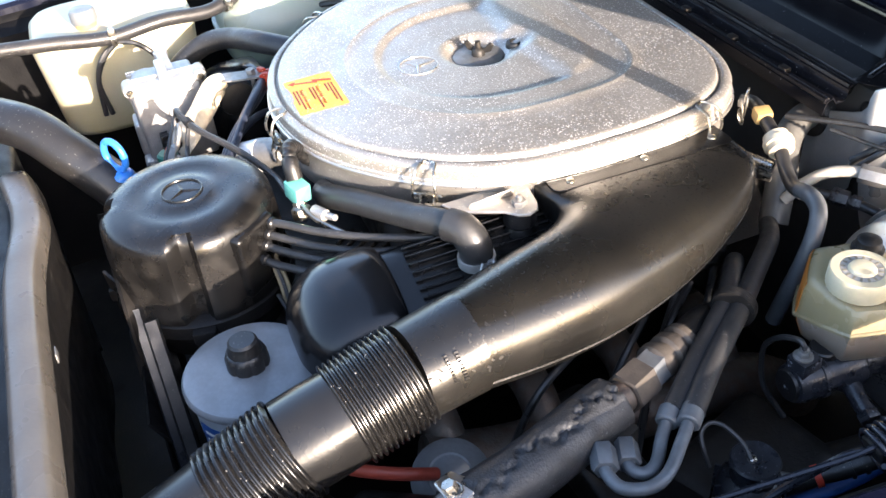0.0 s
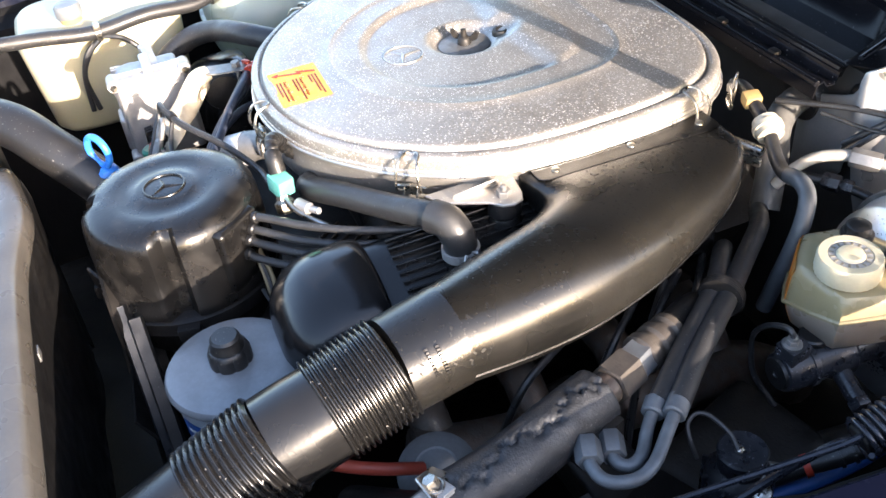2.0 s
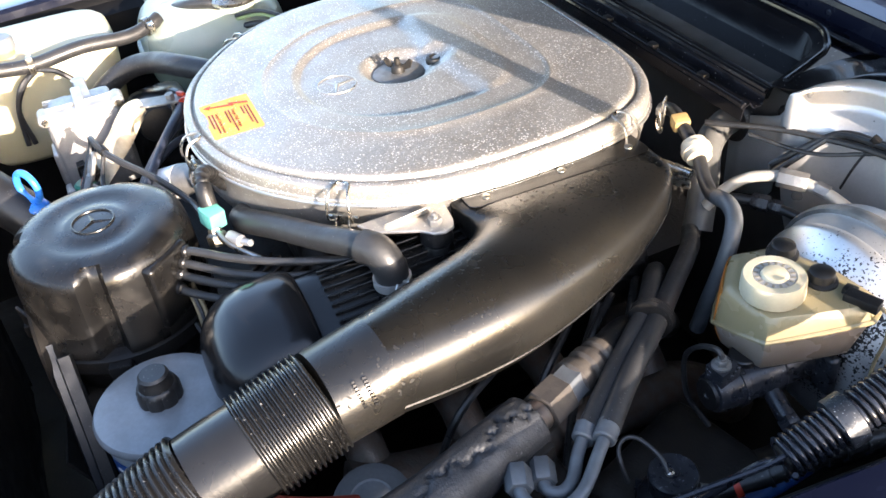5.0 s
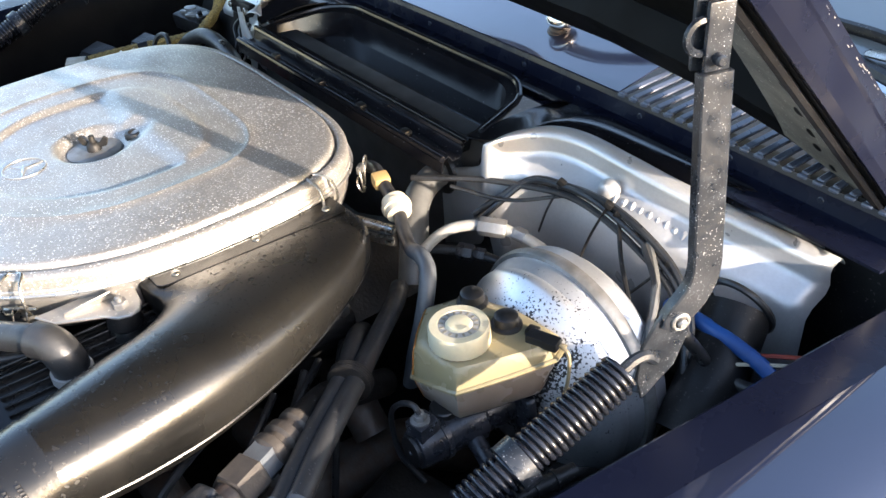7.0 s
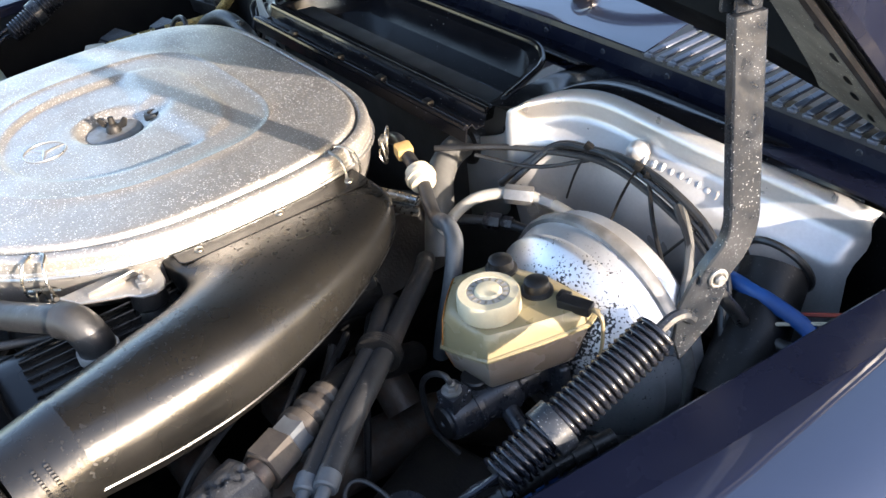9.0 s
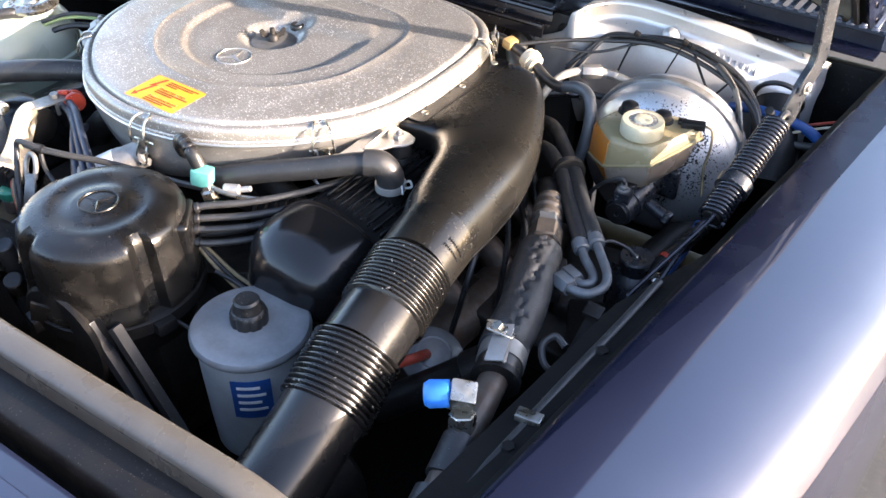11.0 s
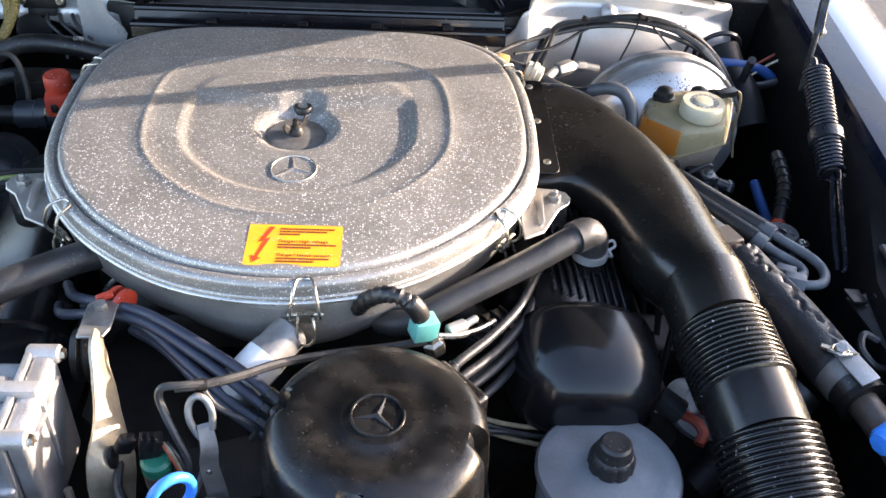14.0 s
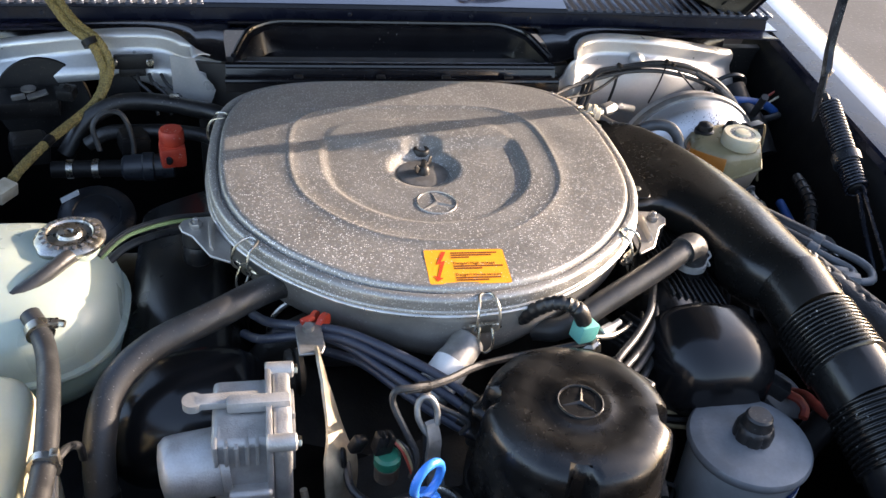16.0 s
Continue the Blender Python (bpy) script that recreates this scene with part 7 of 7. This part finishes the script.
solid("case", join(box((0.53, 0.00, 0.60), (0.12, 0.16, 0.12), (0, 10, 20), 0.02, 3), rod((0.55, 0.05, 0.62), (0.60, 0.24, 0.66), 0.022, 14)), GRIME, sg)
solid("crossmember", box((0.50, -0.12, 0.62), (0.26, 0.07, 0.05), (0, 12, 8), 0.01, 3), GRIME, sg)
solid("bracket", box((0.60, -0.13, 0.69), (0.09, 0.10, 0.012), (0, 0, 25), 0.004), BLACK, sg)
bp = thing("coolant_pipe", "blue plastic pipe running low along the wing", "pipe", (0.62, -0.2, 0.7))
solid("pipe", tube([(0.63, 0.10, 0.73), (0.63, 0.02, 0.715), (0.622, -0.10, 0.715), (0.616, -0.19, 0.724), (0.618, -0.28, 0.735), (0.624, -0.36, 0.745), (0.635, -0.45, 0.755), (0.65, -0.60, 0.77)], 0.0072, 12, 5), BLUEHOSE, bp)
hb = thing("headlamp_bracket", "black stamped bracket on the inner wing", "bracket", (0.635, -0.25, 0.77))
solid("plate", join(box((0.636, -0.262, 0.800), (0.030, 0.090, 0.003), (0, -8, 8), 0.001), box((0.622, -0.225, 0.806), (0.020, 0.022, 0.003), (0, 10, 8), 0.001)), BLACK, hb)
for y in (-0.232, -0.296):
    solid("tab", box((0.644, y, 0.808), (0.012, 0.010, 0.012), bevel=0.002), BLACK, hb)
solid("wire", tube([(0.622, -0.29, 0.802), (0.607, -0.285, 0.806), (0.600, -0.30, 0.80), (0.612, -0.315, 0.79), (0.63, -0.31, 0.78)], 0.004, 8, 5), GREYRUB, hb)
sl = thing("seal_strip", "long grey rubber strip along the wing ledge", "strip", (0.66, -0.35, 0.82))
P = [(0.670, -0.165, 0.8305), (0.664, -0.25, 0.829), (0.655, -0.35, 0.827), (0.648, -0.45, 0.826), (0.640, -0.56, 0.825), (0.63, -0.7, 0.824)]
solid("strip", tube(P, 0.0048, 10, 5, flat=0.55), GREYRUB, sl)
solid("clip", box((0.6505, -0.42, 0.831), (0.026, 0.014, 0.008), (0, 0, 8), 0.002), STEEL, sl, "plated strip clip")
for y in (-0.30, -0.46, -0.62):
    single("wing_bolt", hexagon((fender_edge(y) - 0.025, y, 0.825), (fender_edge(y) - 0.025, y, 0.832), 0.007), BLACK, "black bolt on the wing ledge", "bolt", "wing ledge bolts")

# below the duct
vd = thing("vacuum_diaphragm", "grey domed vacuum diaphragm with a red hose", "diaphragm", (0.43, -0.29, 0.66))
solid("dome", lathe([(0.030, 0.0), (0.034, 0.004), (0.036, 0.010), (0.040, 0.012), (0.040, 0.016), (0.034, 0.020), (0.022, 0.026), (0.020, 0.025), (0.008, 0.028), (0.0, 0.028)], Matrix.Translation((0.445, -0.288, 0.678)) @ axes((0.35, -0.15, 0.9)), 32), BLUEGREY, vd)
solid("red_hose", tube([(0.452, -0.305, 0.708), (0.455, -0.325, 0.722), (0.452, -0.345, 0.730), (0.447, -0.370, 0.742), (0.44, -0.40, 0.76)], 0.0065, 10, 5), REDHOSE, vd, "dull red vacuum hose")
tr = thing("damper_rod", "black damper rod below the intake duct", "rod", (0.47, -0.36, 0.66))
solid("rod", rod((0.53, -0.325, 0.745), (0.43, -0.375, 0.665), 0.020, 18), BLACK, tr)
solid("joint", rod((0.545, -0.317, 0.757), (0.525, -0.327, 0.741), 0.023, 18), RUBBER, tr)
for i, (a, b, c) in enumerate((((0.41, -0.11, 0.775), (0.437, -0.186, 0.749), (0.43, -0.22, 0.66)), ((0.40, -0.04, 0.77), (0.44, -0.10, 0.74), (0.45, -0.14, 0.64)), ((0.385, 0.02, 0.77), (0.43, -0.04, 0.75), (0.45, -0.08, 0.62)), ((0.39, 0.0, 0.77), (0.445, -0.06, 0.735), (0.47, -0.09, 0.63)), ((0.36, 0.07, 0.77), (0.405, 0.03, 0.76), (0.45, -0.02, 0.64)))):
    w = thing("plug_cable", "thin black cable hanging below the duct", "cable", b, "cables below the duct")
    solid("cable", tube([a, b, c], 0.0042, 8, 6), WIRE, w)
ex = thing("exhaust_manifold", "dark rusty exhaust manifold below the valve cover", "exhaust manifold", (0.40, -0.1, 0.58))
solid("log", tube([(0.40, -0.30, 0.66), (0.41, -0.2, 0.64), (0.41, -0.05, 0.63), (0.40, 0.1, 0.60), (0.39, 0.2, 0.52)], 0.032, 14, 4), RUST, ex)
for y in (-0.27, -0.16, -0.05, 0.06):
    solid("branch", tube([(0.33, y, 0.68), (0.37, y, 0.68), (0.405, y, 0.65)], 0.022, 12, 3), RUST, ex)

# yellow wires between distributor and filter
for p, mtl in ((((0.160, -0.375, 0.800), (0.183, -0.371, 0.780), (0.210, -0.372, 0.768), (0.240, -0.374, 0.763), (0.275, -0.376, 0.762), (0.312, -0.378, 0.757), (0.35, -0.385, 0.745)), YELLOWW),
               (((0.162, -0.380, 0.794), (0.184, -0.378, 0.772), (0.212, -0.380, 0.758), (0.242, -0.383, 0.750), (0.280, -0.386, 0.744), (0.315, -0.388, 0.735)), YELLOWW),
               (((0.161, -0.378, 0.797), (0.183, -0.375, 0.776), (0.211, -0.376, 0.763), (0.241, -0.379, 0.757), (0.278, -0.381, 0.753), (0.313, -0.384, 0.745)), GREYRUB),
               (((0.195, -0.385, 0.77), (0.226, -0.380, 0.76), (0.250, -0.378, 0.74), (0.262, -0.378, 0.70), (0.265, -0.38, 0.64)), WIRE),
               (((0.188, -0.455, 0.742), (0.215, -0.452, 0.735), (0.235, -0.445, 0.715), (0.243, -0.44, 0.68)), GREYRUB)):
    w = thing("sensor_wire", "tan insulated wire beside the filter" if mtl is YELLOWW else "dark insulated wire beside the filter", "wire", p[1], "wires beside the filter")
    solid("wire", tube(p, 0.0026, 8, 6), mtl, w)
wp = thing("wire_plug", "grey plug with a red sleeve near the duct", "plug", (0.40, -0.345, 0.74))
solid("plug", box((0.392, -0.345, 0.762), (0.030, 0.020, 0.020), (0, 20, -30), 0.003), GREYRUB, wp)
solid("sleeve", tube([(0.404, -0.352, 0.757), (0.418, -0.358, 0.752), (0.424, -0.368, 0.745), (0.418, -0.378, 0.74)], 0.0055, 8, 4), REDHOSE, wp, "red sleeve")

# belts
for i, (x0, x1, mtl) in enumerate(((0.150, 0.345, SLATE), (0.178, 0.372, GREYRUB))):
    bt = thing("drive_belt", "black drive belt running down the engine front", "drive belt", (0.3, -0.54, 0.5), "drive belts")
    a, b = Vector((x0, -0.535 + 0.012 * i, 0.775)), Vector((x1, -0.535 + 0.012 * i, 0.46))
    d = (b - a).normalized()
    n = d.cross(Vector((0, 1, 0))).normalized()
    q = [(s * 0.0085, t * 0.004) for s, t in ((-1, -1), (1, -1), (0.7, 1), (-0.7, 1))]
    solid("belt", loft([[tuple(p + Vector((0, u, 0)) + n * v) for u, v in q] for p in (a, a.lerp(b, 0.5), b)]), mtl, bt)
pu = thing("belt_pulley", "grimy grooved pulley on the engine front", "pulley", (0.1, -0.54, 0.6))
solid("wheel", lathe([(0.02, -0.012), (0.066, -0.012), (0.070, -0.008), (0.060, 0.0), (0.070, 0.008), (0.066, 0.012), (0.02, 0.012)], Matrix.Translation((0.105, -0.535, 0.735)) @ axes((0, 1, 0)), 32), GRIME, pu)
alt = thing("alternator", "dirty alternator low at the front of the engine", "alternator", (0.33, -0.50, 0.5))
solid("case", lathe([(0.02, 0), (0.06, 0.005), (0.068, 0.015), (0.068, 0.10), (0.05, 0.115)], Matrix.Translation((0.36, -0.50, 0.52)) @ axes((0, 1, 0)), 28), GRIME, alt)

# ---- left rear corner ----
rc = thing("diagnostic_socket", "red plastic cap on a square socket", "socket cap", (-0.337, 0.15, 0.78))
solid("cap", lathe([(0.0165, 0.822), (0.0178, 0.825), (0.0178, 0.841), (0.0155, 0.845), (0.0, 0.846)], Matrix.Translation((-0.337, 0.155, 0)), 20), RED, rc)
solid("socket", box((-0.337, 0.150, 0.808), (0.036, 0.036, 0.031), (0, 0, 10), 0.005), RED, rc)
solid("port", rod((-0.341, 0.134, 0.806), (-0.3425, 0.1295, 0.806), 0.0068, 14), BLACK, rc, "black port hole")
dd = thing("vacuum_unit", "dark round vacuum unit in the corner", "vacuum unit", (-0.466, 0.2, 0.62))
solid("dome", lathe([(0.045, 0.0), (0.056, 0.006), (0.058, 0.016), (0.054, 0.022), (0.036, 0.028), (0.034, 0.026), (0.012, 0.032), (0.005, 0.036), (0.0, 0.036)], Matrix.Translation((-0.466, 0.20, 0.655)) @ axes((0.1, -0.45, 0.9)), 32), SLATE, dd)
solid("paper_tag", box((-0.498, 0.188, 0.712), (0.030, 0.010, 0.001), (20, -25, 10), 0.0003), WHITE, dd, "crumpled white paper tag")
th2 = thing("heater_valve", "dark heater valve with bright hose clamps", "heater valve", (-0.46, 0.17, 0.72))
solid("body", rod((-0.515, 0.18, 0.765), (-0.38, 0.18, 0.766), 0.0125, 18), BLACK, th2)
for x in (-0.488, -0.452):
    solid("clamp", band((x, 0.18, 0.7655), (1, 0.0, 0.01), 0.0130, 0.009), STEEL, th2, "bright hose clamp")
solid("barrel", lathe([(0.014, 0.0), (0.019, 0.004), (0.020, 0.03), (0.022, 0.032), (0.022, 0.046), (0.019, 0.048), (0.018, 0.075)], between((-0.415, 0.18, 0.766), (-0.335, 0.182, 0.768)), 22), SLATE, th2)
solid("second_hose", tube([(-0.47, 0.235, 0.775), (-0.44, 0.24, 0.792), (-0.40, 0.24, 0.7945), (-0.35, 0.24, 0.794), (-0.30, 0.235, 0.79), (-0.27, 0.22, 0.78)], 0.011, 14, 5), RUBBER, th2, "black rubber hose")
ap = thing("air_duct", "black rubber air duct across the bulkhead", "air duct", (-0.4, 0.28, 0.75))
solid("duct", tube([(-0.505, 0.24, 0.755), (-0.475, 0.262, 0.797), (-0.435, 0.275, 0.820), (-0.398, 0.28, 0.825), (-0.353, 0.28, 0.821), (-0.312, 0.275, 0.815), (-0.28, 0.265, 0.812), (-0.25, 0.245, 0.808)], 0.0135, 16, 5), RUBBER, ap)
solid("clip", box((-0.340, 0.276, 0.8355), (0.014, 0.008, 0.004), (0, 8, 5), 0.001), STEEL, ap, "bright pipe clip")
for x, y, z, r in ((-0.40, 0.22, 0.80, 0.018), (-0.55, 0.22, 0.79, 0.022), (-0.62, 0.15, 0.77, 0.025)):
    g = thing("control_unit", "small dark control unit among the pipes", "control unit", (x, y, z - 0.03), "dark control units")
    solid("case", box((x, y, z - 0.012), (r * 2.4, r * 2, r * 1.6), (8, 5, 20), 0.006), BLACK, g)
    solid("lid", box((x, y - 0.002, z + r * 0.8 - 0.012), (r * 2.0, r * 1.6, 0.006), (8, 5, 20), 0.002), GRIME, g)
hl = thing("hose_loop", "thin black hose looped in the corner", "hose", (-0.41, 0.2, 0.78))
solid("hose", tube([(-0.445, 0.19, 0.79), (-0.452, 0.20, 0.825), (-0.435, 0.21, 0.842), (-0.410, 0.21, 0.838), (-0.398, 0.20, 0.80), (-0.40, 0.19, 0.76)], 0.004, 8, 5), GREYRUB, hl)
bo2 = thing("relay_box", "pale clip and dark relay in the corner", "relay", (-0.56, 0.33, 0.79))
solid("relay", box((-0.565, 0.325, 0.800), (0.09, 0.05, 0.03), (5, 0, 8), 0.006), BLACK, bo2)
solid("clip", join(lathe([(0.005, 0.0), (0.011, 0.001), (0.011, 0.004), (0.005, 0.005)], Matrix.Translation((-0.560, 0.315, 0.826)), 18), box((-0.548, 0.312, 0.820), (0.030, 0.012, 0.004), (10, -8, 25), 0.001), box((-0.575, 0.308, 0.818), (0.020, 0.006, 0.008), (10, -8, 10), 0.001)), GALV, bo2, "dull metal terminal")
solid("relay_lid", join(box((-0.505, 0.315, 0.822), (0.026, 0.024, 0.018), (5, 0, -10), 0.003), box((-0.502, 0.309, 0.833), (0.010, 0.008, 0.012), (5, 20, -10), 0.002)), RUBBER, bo2)
ho = thing("bulkhead_hole", "round dark opening in the silver panel", "opening", (-0.55, 0.36, 0.78), kind=S)
solid("disc", lathe([(0.0, 0.0), (0.072, 0.0), (0.074, 0.003), (0.072, 0.006)], Matrix.Translation((-0.552, 0.362, 0.781)) @ axes((0, -1, 0.25)), 36), BLACK, ho)
solid("disc_small", lathe([(0.0, 0.0), (0.026, 0.0), (0.027, 0.003), (0.026, 0.006)], Matrix.Translation((-0.425, 0.345, 0.812)) @ axes((0, -1, 0.25)), 28), BLACK, ho)
cn = thing("bulkhead_connector", "black connector bolted to the silver panel", "connector", (-0.4, 0.36, 0.84))
solid("block", box((-0.405, 0.352, 0.858), (0.060, 0.014, 0.022), (-10, 0, 4), 0.003), BLACK, cn)
solid("lower_block", box((-0.408, 0.348, 0.842), (0.040, 0.014, 0.012), (-10, 0, 4), 0.002), BLACK, cn)
for x in (-0.433, -0.379):
    solid("bolt", rod((x, 0.346, 0.860), (x, 0.339, 0.861), 0.006, 12), STEEL, cn)
for i in range(3):
    solid("wire", tube([(-0.40 + 0.018 * i, 0.340, 0.842), (-0.395 + 0.02 * i, 0.325, 0.833), (-0.375 + 0.02 * i, 0.315, 0.815), (-0.37 + 0.02 * i, 0.30, 0.79)], 0.003, 8, 5), WIRE, cn)
yh = thing("braided_harness", "yellow braided wiring harness with black tape", "wiring harness", (-0.5, 0.3, 0.7))
P = [(-0.545, 0.435, 0.955), (-0.53, 0.42, 0.93), (-0.499, 0.38, 0.905), (-0.465, 0.345, 0.893), (-0.448, 0.325, 0.864), (-0.448, 0.31, 0.838), (-0.463, 0.285, 0.817), (-0.488, 0.25, 0.807), (-0.517, 0.2, 0.801), (-0.542, 0.14, 0.795), (-0.551, 0.11, 0.792)]


def braid(pts, r):
    """A woven sleeve: a core with crossing helical strands."""
    Q = smooth_path(pts, 10)
    gs, run, up, frames = [tube(pts, r, 10, 6)], 0.0, Vector((0, 0, 1)), []
    for i, p in enumerate(Q):
        d = (Q[min(i + 1, len(Q) - 1)] - Q[max(i - 1, 0)]).normalized()
        if i:
            run += (p - Q[i - 1]).length
        sd = d.cross(up).normalized()
        up = sd.cross(d).normalized()
        frames.append((p, sd, up.copy(), run))
    for way in (1, -1):
        for k in range(5):
            gs.append(tube([tuple(p + (sd * math.cos(a) + u * math.sin(a)) * (r + 0.0003)) for p, sd, u, q in frames for a in (way * q / (r * 1.6) + 2 * math.pi * k / 5,)], 0.0009, 4, 1, smooth=False))
    return join(*gs)


solid("braid", braid(P, 0.0062), BRAID, yh, "woven yellow sleeve")["kind"] = "stuff"
solid("braid", braid([(x + 0.011, y + 0.003, z + 0.003) for x, y, z in P[:5]] + [(-0.441, 0.306, 0.846), (-0.452, 0.288, 0.826)], 0.0055), BRAID, yh, "woven yellow sleeve")["kind"] = "stuff"
solid("braid", tube([(-0.545, 0.435, 0.955), (-0.50, 0.47, 0.962), (-0.30, 0.515, 0.968), (-0.05, 0.535, 0.966), (0.09, 0.542, 0.958), (0.16, 0.530, 0.962)], 0.0075, 10, 6), BRAID, yh)
for k in (3, 8):
    a, b = Vector(P[k]), Vector(P[k + 1])
    solid("tape", tube([tuple(a - (b - a) * 0.12), tuple(a + (b - a) * 0.14)], 0.0078 if k == 8 else 0.0125, 12, 2), BLACK, yh, "black tape")
solid("plug", box((-0.560, 0.090, 0.786), (0.024, 0.034, 0.020), (0, 10, -30), 0.003), WHITEPL, yh, "off-white plug")
for i, (mtl, dz) in enumerate(((GREENW, 0.0), (WIRE, -0.014), (GREYRUB, 0.006))):
    w = thing("tank_wire", "thin wire from the tank to the engine", "wire", (-0.35, -0.12, 0.85 + dz), "wires by the tank")
    solid("wire", tube([(-0.395, -0.165, 0.852 + dz), (-0.375, -0.14, 0.860 + dz), (-0.352, -0.122, 0.862 + dz), (-0.315, -0.095, 0.855 + dz), (-0.27, -0.075, 0.845 + dz), (-0.22, -0.06, 0.838 + dz)], 0.0028 if i != 1 else 0.005, 8, 5), mtl, w)

# red brick paving beyond the far wing
pv = thing("brick_path", "red brick paving beside the asphalt", "paving", (-4.0, 0.6, 0.0), kind=S)
brick = None
for i in range(7):
    for j in range(22):
        x, y = -4.75 + 0.213 * i + (0.1065 if j % 2 else 0.0), -0.6 + 0.108 * j
        if brick is None:
            brick = solid("brick", box((x, y, 0.004), (0.203, 0.098, 0.012), bevel=0.003, seg=1), PAVER, pv)
            first = (x, y)
        else:
            o = brick.copy()
            scene.collection.objects.link(o)
            o.parent = pv
            o.location = brick.location + Vector((x - first[0], y - first[1], 0.001 * ((i * 7 + j * 3) % 3)))
